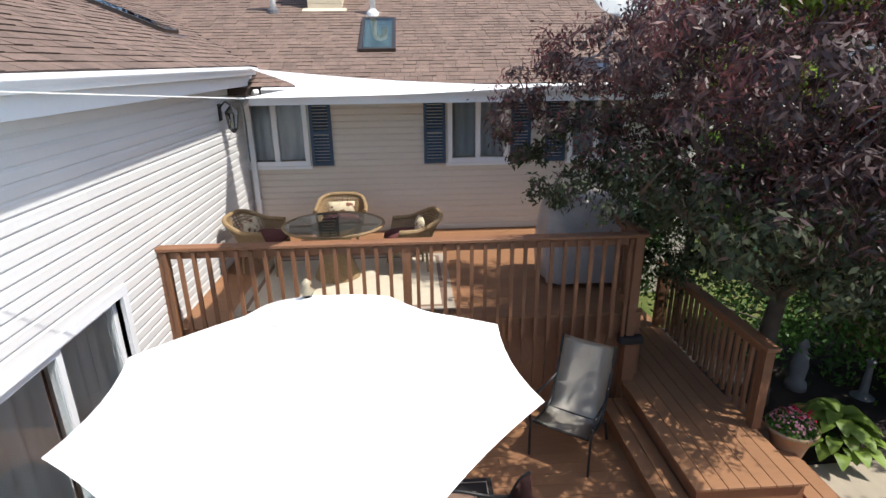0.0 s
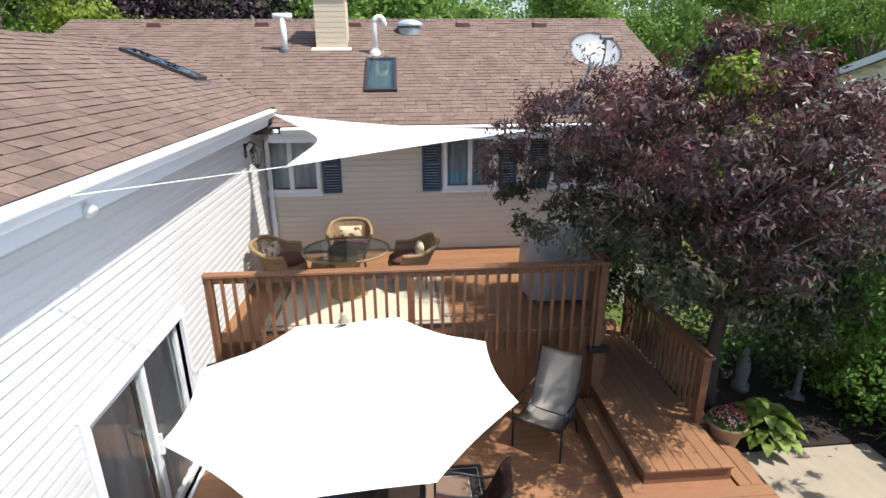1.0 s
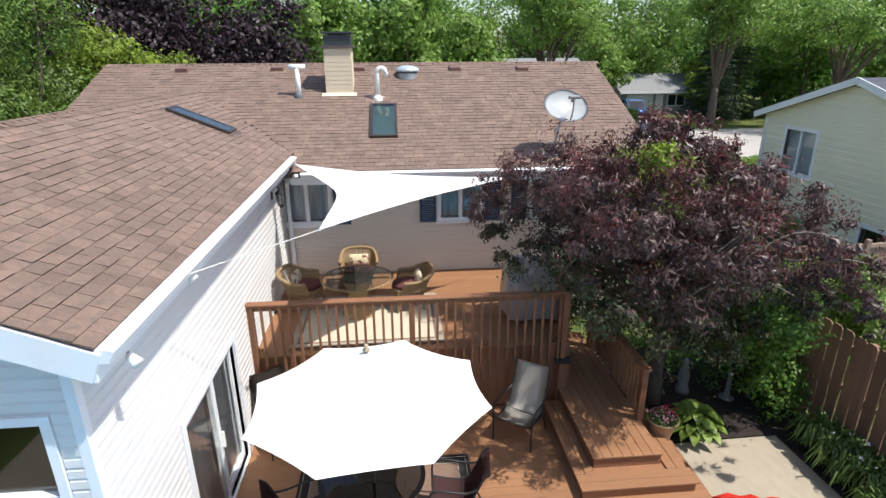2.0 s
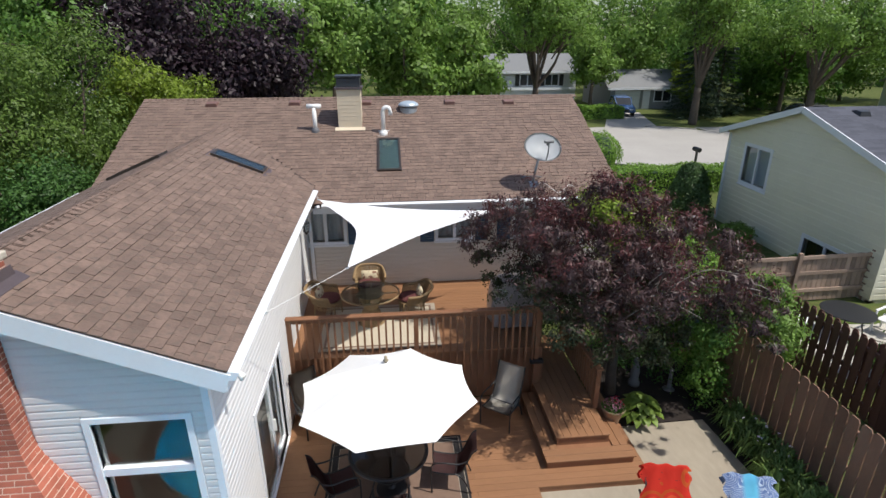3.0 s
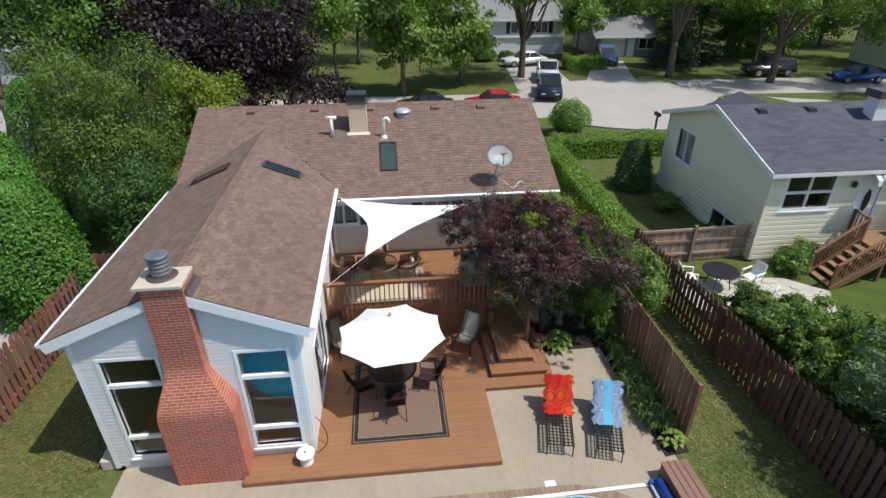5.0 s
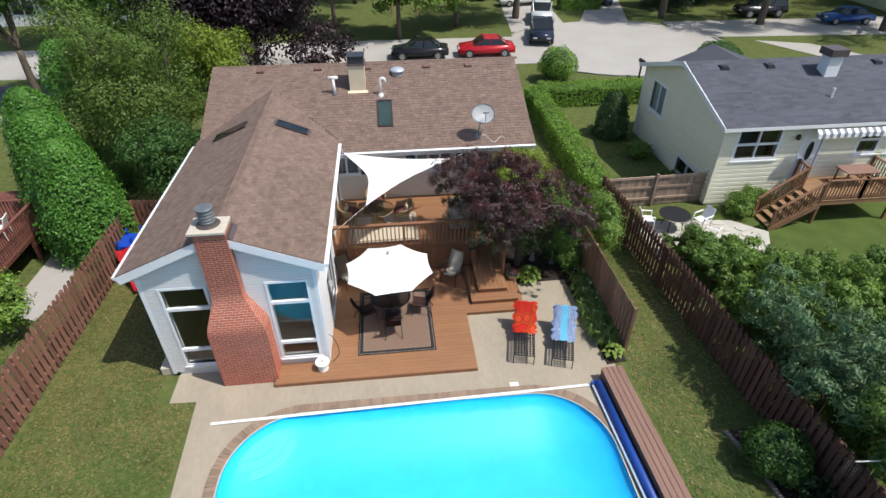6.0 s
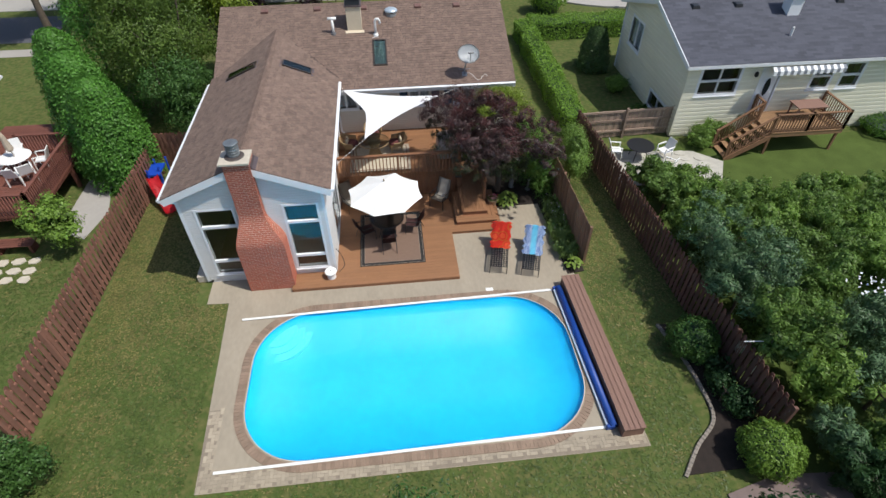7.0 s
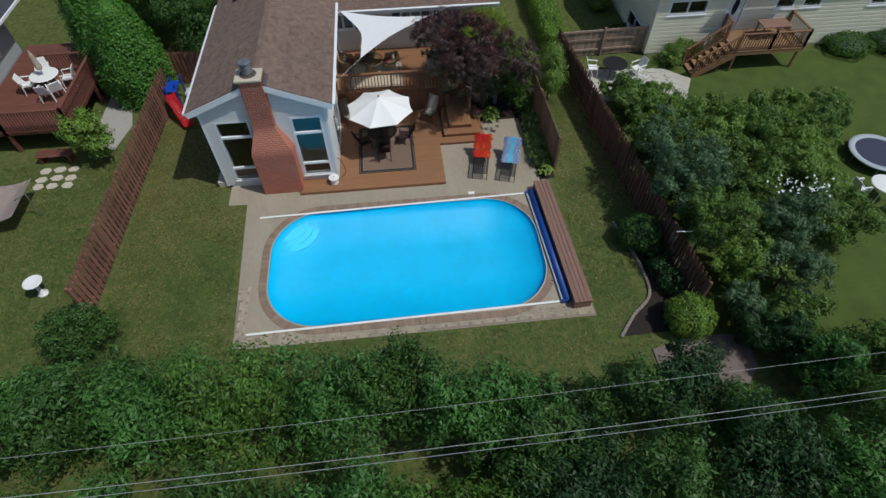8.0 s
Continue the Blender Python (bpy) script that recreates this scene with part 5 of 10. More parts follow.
part("base", bm, WICKER, th)
bm = bmesh.new()
tube(bm, [(0.65, -1.62, 2.03), (1.79, -1.62, 2.03)], 0.014, 6)
tube(bm, [(1.22, -2.16, 2.03), (1.22, -1.08, 2.03)], 0.014, 6)
part("stretcher", bm, WICKER, th)


# ---- covered grill ----
def grill():
    th = thing("covered_grill", "barbecue grill under a grey fitted cover", "grill", (4.42, -1.95, UZ))
    bm = bmesh.new()
    nz, na = 9, 40
    rings = []
    for i in range(nz):
        f = i / (nz - 1)
        z = UZ + 0.06 + 1.10 * f
        hx = 0.60 - 0.12 * f ** 3 - 0.16 * max(0.0, 0.35 - f) - (0.10 if f > 0.95 else 0)
        hy = 0.36 - 0.08 * f ** 2 - (0.10 if f > 0.95 else 0)
        ring = []
        for k in range(na):
            a = 2 * math.pi * k / na
            sx, sy = math.copysign(abs(math.cos(a)) ** 0.4, math.cos(a)), math.copysign(abs(math.sin(a)) ** 0.4, math.sin(a))
            fold = 1 + (1 - f) * 0.05 * math.sin(a * 9) + 0.01 * math.sin(a * 5 + f * 7)
            ring.append(bm.verts.new((4.42 + hx * sx * fold, -1.95 + hy * sy * fold, z + (0.03 * math.sin(a * 2) if f > 0.9 else 0))))
        rings.append(ring)
    for a, b in zip(rings, rings[1:]):
        for k in range(na):
            bm.faces.new((a[k], a[(k + 1) % na], b[(k + 1) % na], b[k]))
    bm.faces.new(rings[-1])
    part("cover", bm, GRILL_COVER, th, smooth=True)
    for x in (-0.42, 0.42):
        for y in (-0.2, 0.2):
            bm = bmesh.new()
            tube(bm, [(4.42 + x, -1.95 + y, UZ), (4.42 + x, -1.95 + y, UZ + 0.2)], 0.03, 10)
            part("leg", bm, BLACK_METAL, th)


grill()


# ---- loungers with towels ----
def towel_material(name, ground, marks, mid=None):
    m = bpy.data.materials.new(name)
    m.use_nodes = True
    N, L = m.node_tree.nodes, m.node_tree.links
    b = N["Principled BSDF"]
    b.inputs["Roughness"].default_value = 0.95
    tc = N.new("ShaderNodeTexCoord")
    if mid is None:
        v = N.new("ShaderNodeTexVoronoi")
        v.inputs["Scale"].default_value = 2.3
        L.new(tc.outputs["Object"], v.inputs["Vector"])
        r = N.new("ShaderNodeValToRGB")
        r.color_ramp.interpolation = "CONSTANT"
        e = r.color_ramp.elements
        e[0].position, e[0].color = 0.0, (*marks, 1)
        e[1].position, e[1].color = 0.24, (*ground, 1)
        x = e.new(0.34)
        x.color = (ground[0] * 0.9, ground[1] * 3.0, ground[2], 1)
        x = e.new(0.44)
        x.color = (*ground, 1)
        L.new(v.outputs["Distance"], r.inputs[0])
        L.new(r.outputs[0], b.inputs["Base Color"])
        return m
    # rings of dots either side of a plain middle stripe
    sep = N.new("ShaderNodeSeparateXYZ")
    L.new(tc.outputs["Object"], sep.inputs[0])
    ab = N.new("ShaderNodeMath")
    ab.operation = "ABSOLUTE"
    L.new(sep.outputs[0], ab.inputs[0])
    v = N.new("ShaderNodeTexVoronoi")
    v.inputs["Scale"].default_value = 4.2
    L.new(tc.outputs["Object"], v.inputs["Vector"])
    s = N.new("ShaderNodeMath")
    s.operation = "SINE"
    k = N.new("ShaderNodeMath")
    k.operation = "MULTIPLY"
    k.inputs[1].default_value = 60.0
    L.new(v.outputs["Distance"], k.inputs[0])
    L.new(k.outputs[0], s.inputs[0])
    dots = N.new("ShaderNodeTexVoronoi")
    dots.inputs["Scale"].default_value = 34
    L.new(tc.outputs["Object"], dots.inputs["Vector"])
    add = N.new("ShaderNodeMath")
    add.operation = "SUBTRACT"
    L.new(s.outputs[0], add.inputs[0])
    L.new(dots.outputs["Distance"], add.inputs[1])
    r = N.new("ShaderNodeValToRGB")
    r.color_ramp.elements[0].position, r.color_ramp.elements[0].color = 0.0, (*ground, 1)
    r.color_ramp.elements[1].position, r.color_ramp.elements[1].color = 0.12, (*marks, 1)
    L.new(add.outputs[0], r.inputs[0])
    mask = N.new("ShaderNodeMapRange")
    mask.inputs[1].default_value, mask.inputs[2].default_value = 0.07, 0.14
    L.new(ab.outputs[0], mask.inputs[0])
    mix = N.new("ShaderNodeMix")
    mix.data_type = "RGBA"
    L.new(mask.outputs[0], mix.inputs[0])
    mix.inputs[6].default_value = (*mid, 1)
    L.new(r.outputs[0], mix.inputs[7])
    L.new(mix.outputs[2], b.inputs["Base Color"])
    return m


TOWEL_RED = towel_material("red_patterned_towel", (0.70, 0.040, 0.022), (0.78, 0.115, 0.04))
TOWEL_BLUE = towel_material("blue_patterned_towel", (0.20, 0.30, 0.58), (0.70, 0.80, 0.90), (0.20, 0.66, 0.88))


def lounger(label, towel, towel_label, tail, rise=0.47):
    """A black slatted lounger, feet at -y, head raised at +y, about its own base."""
    th = local("sun_lounger", label, "sun lounger", "sun loungers by the pool")
    w, zs = 0.62, 0.36
    hinge, back = Vector((0, 0.25, zs)), Vector((0, 1.15 - rise * 0.62, zs + rise))
    for s in (-1, 1):
        bm = bmesh.new()
        beam(bm, (s * w / 2, -1.0, zs), (s * w / 2, 0.9, zs), 0.03, 0.03)
        beam(bm, (s * w / 2, hinge.y, zs + 0.015), (s * w / 2, back.y, back.z), 0.025, 0.025)
        beam(bm, (s * w / 2 * 0.9, 0.72, zs), (s * w / 2 * 0.9, 0.66, zs + 0.30), 0.015, 0.015)
        part("side_frame", bm, BLACK_METAL, th)
        for y in (-0.92, 0.72):
            bm = bmesh.new()
            tube(bm, [(s * w / 2, y, zs), (s * w / 2, y + (-0.05 if y < 0 else 0.05), 0.0)], 0.015, 8)
            part("leg", bm, BLACK_METAL, th)
    for i in range(13):
        bm = bmesh.new()
        y = -0.98 + i * 0.10
        beam(bm, (-w / 2, y, zs + 0.012), (w / 2, y, zs + 0.012), 0.035, 0.006)
        part("slat", bm, BLACK_METAL, th)
    for i in range(8):
        p = hinge.lerp(back, (i + 0.5) / 8)
        bm = bmesh.new()
        beam(bm, (-w / 2, p.y, p.z + 0.012), (w / 2, p.y, p.z + 0.012), 0.045, 0.006)
        part("slat", bm, BLACK_METAL, th)
    for i in range(7):
        bm = bmesh.new()
        x = -w / 2 + w * (i + 0.5) / 7
        beam(bm, (x, -0.98, zs + 0.019), (x, hinge.y, zs + 0.019), 0.035, 0.005)
        part("strap", bm, BLACK_METAL, th)
    # towel laid over the back and part of the seat
    bm = bmesh.new()
    by = back.y
    path = arc_pts([(0, by + 0.07, zs + rise * 0.5), (0, by + 0.055, zs + rise * 0.9), (0, by + 0.01, zs + rise + 0.03), (0, by * 0.78 + 0.05, zs + rise * 0.79), (0, by * 0.38 + 0.13, zs + rise * 0.37), (0, 0.27, zs + 0.06), (0, 0.10, zs + 0.035), (0, tail, zs + 0.033)], 5)
    g = []
    for i, p in enumerate(path):
        row = []
        for j in range(13):
            x = (j / 12 - 0.5) * (w + 0.12)
            sag = 0.10 * max(0, abs(x) - w / 2 - 0.0) / 0.06
            edge = (abs(x) / w * 2) ** 4
            row.append(bm.verts.new((x * (1 + 0.05 * edge * math.sin(i * 1.1 + tail * 9)) + 0.012 * math.sin(i * 0.9), p.y + 0.02 * math.sin(j * 1.7 + i * 0.4) + (0.035 * math.sin(j * 1.1 + 1) if i > len(path) - 4 else 0), p.z + 0.045 + 0.011 * math.sin(j * 1.3 + i * 0.8) + 0.008 * math.sin(j * 2.9 - i * 1.3) - sag * 0.7)))
        g.append(row)
    for a, b in zip(g, g[1:]):
        for k in range(12):
            bm.faces.new((a[k], a[k + 1], b[k + 1], b[k]))
    bmesh.ops.solidify(bm, geom=list(bm.faces), thickness=0.01)
    t = part("towel", bm, towel, th, towel_label, smooth=True)
    return th


l1 = lounger("black metal sun lounger with a red patterned towel over its back", TOWEL_RED, "bright red and orange patterned towel", -0.06, 0.56)
l1.matrix_basis = pose(5.76, -6.99, 0.02, 0, 0, -13)
l2 = lounger("black metal sun lounger with a blue patterned towel over its back", TOWEL_BLUE, "blue and white ringed towel", -0.26)
l2.matrix_basis = pose(6.95, -7.28, 0.02, 0, 0, -17)

# ---- pool side ----
th = thing("pool_bench", "long brown composite bench that houses the pool cover", "bench", (8.1, -11.7, 0))
bm = bmesh.new()
d = Vector((0.22, -5.9, 0)).normalized()
a, b = Vector((7.68, -8.74, 0.02)), Vector((7.88, -14.70, 0.02))
side = Vector((0.62, 0.03, 0))
hexa(bm, [a, a + side, b + side, b, a + Vector((0, 0, 0.40)), a + side + Vector((0, 0, 0.40)), b + side + Vector((0, 0, 0.40)), b + Vector((0, 0, 0.40))])
part("case", bm, COMPOSITE, th)
for k in range(4):
    bm = bmesh.new()
    s0, s1 = side * (k / 4 + 0.004) - side * 0.02, side * ((k + 1) / 4 - 0.010) + side * 0.02
    up0, up1 = Vector((0, 0, 0.402)), Vector((0, 0, 0.428))
    e = Vector((0, 0.03, 0))
    hexa(bm, [a + s0 + up0 + e, a + s1 + up0 + e, b + s1 + up0 - e, b + s0 + up0 - e, a + s0 + up1 + e, a + s1 + up1 + e, b + s1 + up1 - e, b + s0 + up1 - e])
    part("board", bm, COMPOSITE, th)
th = thing("cover_reel", "rolled dark blue pool cover on a white leading bar", "pool cover", (7.6, -11.7, 0))
bm = bmesh.new()
tube(bm, [(7.52, -9.0, 0.17), (7.72, -14.42, 0.17)], 0.12, 16)
part("roll", bm, BLUE_COVER, th, smooth=True)
bm = bmesh.new()
tube(bm, [(7.37, -8.98, 0.10), (7.57, -14.40, 0.10)], 0.04, 10)
part("leading_bar", bm, material("pale_blue_bar", (0.62, 0.70, 0.82), 0.4), th)
for y, x in ((-9.0, 7.44), (-14.40, 7.64)):
    bm = bmesh.new()
    box(bm, x - 0.12, x + 0.14, y - 0.05, y + 0.05, 0.02, 0.20)
    soften(bm, 0.01)
    part("bracket", bm, BLUE_COVER, th)
for nm, p, q in (("far", (-3.54, -9.20), (7.36, -8.98)), ("near", (-3.47, -14.55), (7.77, -14.36))):
    bm = bmesh.new()
    beam(bm, (*p, 0.055), (*q, 0.055), 0.085, 0.03)
    soften(bm, 0.006)
    tagged(part("cover_track", bm, WHITE_PVC), "white metal track for the pool cover", "track", group="pool cover tracks")
bm = bmesh.new()
box(bm, 4.96, 5.22, -8.88, -8.62, 0.021, 0.035)
soften(bm, 0.008)
sk = part("skimmer_lid", bm, WHITE_PVC)
tagged(sk, "square white skimmer lid set in the patio", "skimmer lid")
# white round pedestal at the wing corner
th = thing("planter_pedestal", "round white pot lid stand at the deck's corner", "pedestal", (-0.56, -7.58, DZ))
bm = bmesh.new()
lathe(bm, (-0.56, -7.58, DZ), [(0.16, 0), (0.15, 0.20), (0.19, 0.24), (0.215, 0.27), (0.215, 0.30), (0.05, 0.315)], 28)
part("drum", bm, WHITE_PVC, th, smooth=False)
bm = bmesh.new()
lathe(bm, (-0.56, -7.58, DZ + 0.315), [(0.025, 0), (0.03, 0.02), (0.01, 0.035)], 12)
part("knob", bm, GREY_METAL, th)
th = thing("garden_hose", "thin dark hose hanging down the wing corner", "hose")
bm = bmesh.new()
tube(bm, arc_pts([(-0.34, -6.95, 0.95), (-0.25, -6.98, 0.85), (-0.12, -7.05, 0.55), (-0.10, -7.10, 0.25), (-0.18, -7.2, 0.17), (-0.30, -7.35, 0.165)], 5), 0.012, 6)
part("tube", bm, BLACK_METAL, th)
# low step box on the west side
bm = bmesh.new()
box(bm, -5.42, -5.04, -7.22, -6.55, 0.0, 0.30)
soften(bm, 0.02)
tagged(part("window_well", bm, CEMENT), "pale concrete block step against the wing wall", "step")

# ---- flower pot, bed and statue ----
bm = bmesh.new()
prism(bm, [(8.1, -8.25), (8.75, -8.15), (8.78, -1.0), (5.95, -1.0), (5.95, -4.08), (7.95, -4.03), (8.05, -6.3)], 0.0, 0.035)
tagged(part("flower_bed", bm, SOIL), "dark mulched flower bed along the fence", "flower bed", kind="structure")
th = thing("flower_pot", "wide tan clay pot of pink and red flowers", "flower pot", (5.98, -4.10, 0.02))
bm = bmesh.new()
lathe(bm, (5.98, -4.10, DZ), [(0.11, 0), (0.13, 0.03), (0.17, 0.20), (0.21, 0.33), (0.235, 0.34), (0.24, 0.385), (0.205, 0.385), (0.20, 0.34), (0.02, 0.33)], 32)
part("pot", bm, TERRACOTTA, th, smooth=True)


def tuft(name, mat, centre, r, h, n, length, width, parent=None, label="", seed=3, flat=0.5):
    """A low cushion of leaves."""
    g = np.random.default_rng(seed)
    a, q = g.uniform(0, 2 * math.pi, n), np.sqrt(g.uniform(0, 1, n))
    c = np.stack([centre[0] + r * q * np.cos(a), centre[1] + r * q * np.sin(a), centre[2] + h * np.sqrt(np.maximum(0, 1 - q * q)) * g.uniform(0.55, 1, n)], 1)
    nr = np.stack([np.cos(a) * q, np.sin(a) * q, np.full(n, flat)], 1)
    return quads(name, leaf_quads(g, c, nr, length, width, 0.2), mat, parent, label)


tuft("foliage", LEAF_GREEN, (5.98, -4.10, DZ + 0.36), 0.235, 0.15, 700, 0.06, 0.03, th, seed=4)
for nm, mt, c, r, n, ln, sd in (("bloom", material("pink_petals", (0.74, 0.32, 0.36), 0.8, vary=0.3), (5.98, -4.10, DZ + 0.40), 0.21, 230, 0.030, 5),
                                ("red_bloom", material("red_petals", (0.60, 0.02, 0.06), 0.8), (6.05, -4.06, DZ + 0.43), 0.17, 26, 0.042, 6)):
    tuft(nm, mt, c, r, 0.15, n, ln, ln * 0.9, th, seed=sd)["kind"] = "stuff"

# black plastic box tucked under the corner of the raised deck
bm = bmesh.new()
box(bm, 4.52, 4.80, -3.16, -3.05, 0.98, 1.07)
soften(bm, 0.015)
bx = part("vent_box", bm, BLACK_METAL)
tagged(bx, "small black box fixed under the deck corner", "box")

# ---- plants ----
TWIG = material("pale_grey_twig", (0.26, 0.23, 0.21), 0.9, vary=0.2)
def hosta(label, x, y, r, mat, n=46, seed=1, group="hosta plants"):
    """A rosette of broad folded leaves, each a mesh of its own."""
    g = np.random.default_rng(seed)
    th = thing("hosta", label, "plant", (x, y, 0.03), group)
    for k in range(n):
        a = g.uniform(0, 2 * math.pi)
        f = (k + 0.5) / n
        reach = r * (0.35 + 0.65 * f) * g.uniform(0.85, 1.1)
        ln, w = g.uniform(0.19, 0.27) * r / 0.45, g.uniform(0.14, 0.19) * r / 0.45
        z0 = 0.15 + (1 - f) * 0.28 * r / 0.45
        d, s = Vector((math.cos(a), math.sin(a), 0)), Vector((-math.sin(a), math.cos(a), 0))
        base = Vector((x, y, 0.03 + z0)) + d * (reach - ln * 0.6)
        bm = bmesh.new()
        rows_ = []
        for i, (t, ww, dz) in enumerate(((0, 0.15, 0.02), (0.25, 0.85, 0.06), (0.5, 1.0, 0.06), (0.75, 0.75, 0.035), (1.0, 0.08, -0.015))):
            p = base + d * ln * t + Vector((0, 0, dz * r / 0.45))
            rows_.append([bm.verts.new(p + s * w * ww * q + Vector((0, 0, 0.035 * abs(q) * ww))) for q in (-0.5, 0, 0.5)])
        for p, q in zip(rows_, rows_[1:]):
            for i in range(2):
                bm.faces.new((p[i], p[i + 1], q[i + 1], q[i]))
        part("leaf", bm, mat, th, smooth=True)
    bm = bmesh.new()
    lathe(bm, (x, y, 0.02), [(0.10, 0), (0.05, 0.18)], 8)
    part("crown", bm, LEAF_DEEP, th)
    return th


HOSTA = leaf_material("lime_hosta_leaf", (0.17, 0.26, 0.045), 0.3, 0.22)
hosta("large lime-green hosta in the bed beside the pot", 6.66, -3.86, 0.47, HOSTA, 54, 2)
hosta("small yellow-green hosta at the end of the fence", 8.42, -7.9, 0.34, HOSTA, 26, 3)


def strap_clump(label, x, y, r, n, mat, seed, high=0.45):
    """A clump of arching strap leaves."""
    g = np.random.default_rng(seed)
    verts, faces = [], []
    for _ in range(n):
        a = g.uniform(0, 2 * math.pi)
        d, s = np.array([math.cos(a), math.sin(a), 0]), np.array([-math.sin(a), math.cos(a), 0])
        b = np.array([x, y, 0.03]) + g.normal(0, 0.06, 3) * (1, 1, 0)
        ln, h, w = r * g.uniform(0.6, 1.1), high * g.uniform(0.6, 1.1), 0.014
        k0 = len(verts)
        for t, hh, ww in ((0, 0, 0.6), (0.25, 0.75, 1), (0.6, 1.0, 0.9), (1.0, 0.45, 0.1)):
            p = b + d * ln * t + np.array([0, 0, h * hh])
            verts += [tuple(p - s * w * ww), tuple(p + s * w * ww)]
        for i in range(3):
            faces.append((k0 + 2 * i, k0 + 2 * i + 1, k0 + 2 * i + 3, k0 + 2 * i + 2))
    ob = raw("daylily_clump", verts, faces, mat)
    tagged(ob, label, "plant", "border plants by the fence")
    return ob


BORDER = leaf_material("border_leaf", (0.115, 0.185, 0.050), 0.3, 0.3)
k = 0
for y in np.arange(-4.4, -7.7, -0.33):
    for dx in (0.0, 0.30):
        k += 1
        strap_clump("dark green arching border plant along the fence", 8.18 + dx + 0.05 * math.sin(k * 2.1) + (0.12 if y > -5.5 else 0), y + 0.1 * math.sin(k * 1.3), 0.42, 100, BORDER, 20 + k, 0.46)
g = np.random.default_rng(91)
pts = np.stack([g.uniform(8.05, 8.65, 22), g.uniform(-6.6, -4.2, 22), g.uniform(0.42, 0.66, 22)], 1)
fl = quads("border_flowers", leaf_quads(g, pts, np.tile([0, 0, 1.0], (22, 1)), 0.06, 0.05), material("white_lilac_petals", (0.62, 0.55, 0.60), 0.8, vary=0.2))
tagged(fl, "scattered pale lilac flowers over the border plants", "flowers", kind="stuff")


def crown_points(g, lobes, n, clump=0.26):
    """Leaf places spread through clumps that sit in and on ellipsoid lobes: (centre, radii, weight)."""
    out, nor = [], []
    tot = sum(l[2] for l in lobes)
    for c, r, w in lobes:
        m = max(8, int(n * w / tot))
        clumps = max(5, int(m / 60))
        d = g.normal(0, 1, (clumps, 3))
        d /= np.linalg.norm(d, axis=1)[:, None]
        rad = np.clip(g.normal(0.82, 0.16, (clumps, 1)), 0.25, 1.1)
        cc = np.array(c) + d * rad * np.array(r)
        pick = g.integers(0, clumps, m)
        size = np.mean(r) * clump
        off = g.normal(0, 1, (m, 3)) * size * np.array([1, 1, 0.7])
        out.append(cc[pick] + off)
        nor.append(d[pick] * 0.6 + off / size * 0.65 + np.array([0, 0, 0.35]))
    return np.concatenate(out), np.concatenate(nor)


def tree(label, base, height, lobes, leaf, n, length, width, trunk_r=0.16, seed=1, category="tree", limbs=7, droop=0.3, bare=0, floor=0.25, name="tree", trunk_to=None, lean=(0, 0), group=""):
    """A tapered trunk with limbs that run out to the lobes, and a crown of single leaves."""
    g = np.random.default_rng(seed)
    th = thing(name, label, category, base, group)
    b = Vector(base)
    split = b + Vector((lean[0], lean[1], trunk_to if trunk_to else height * 0.35))
    bm = bmesh.new()
    tube(bm, arc_pts([b - Vector((0, 0, 0.1)), b.lerp(split, 0.5) + Vector((g.normal(0, 0.05), g.normal(0, 0.05), 0)), split], 3), trunk_r, 10, trunk_r * 0.65)
    part("trunk", bm, BARK, th, smooth=True)
    order = sorted(range(len(lobes)), key=lambda i: -lobes[i][2])[:limbs]
    for i in order:
        c = Vector(lobes[i][0])
        bm = bmesh.new()
        mid = split.lerp(c, 0.5) + Vector(g.normal(0, 0.12, 3)) * (c - split).length * 0.4
        tube(bm, arc_pts([split, mid, c + Vector((0, 0, lobes[i][1][2] * 0.4))], 4), trunk_r * 0.5, 7, trunk_r * 0.08)
        for _ in range(4):
            q = split.lerp(c, g.uniform(0.5, 1.0))
            e = c + Vector(g.normal(0, 0.6, 3)) * Vector(lobes[i][1]).length * 0.5
            tube(bm, [q, (q + e) / 2 + Vector(g.normal(0, 0.05, 3)), e], trunk_r * 0.16, 5, trunk_r * 0.04)
        part("limb", bm, BARK, th, smooth=True)
    if leaf is None:
        return th
    pts, nor = crown_points(g, lobes, n)
    keep = pts[:, 2] > base[2] + floor
    pts, nor = pts[keep], nor[keep]
    quads("crown", leaf_quads(g, pts, nor, length, width, droop), leaf, th)
    return th


def lobes_in(seed, centre, radii, n, size, squash=0.85):
    """Uneven lobes filling an ellipsoid."""
    g = np.random.default_rng(seed)
    out = []
    for _ in range(n):
        d = g.normal(0, 1, 3)
        d /= np.linalg.norm(d)
        q = g.uniform(0.25, 0.85)
        c = np.array(centre) + d * q * np.array(radii)
        s = size * g.uniform(0.7, 1.35)
        out.append((tuple(c), (s, s, s * squash), s ** 2))
    return out


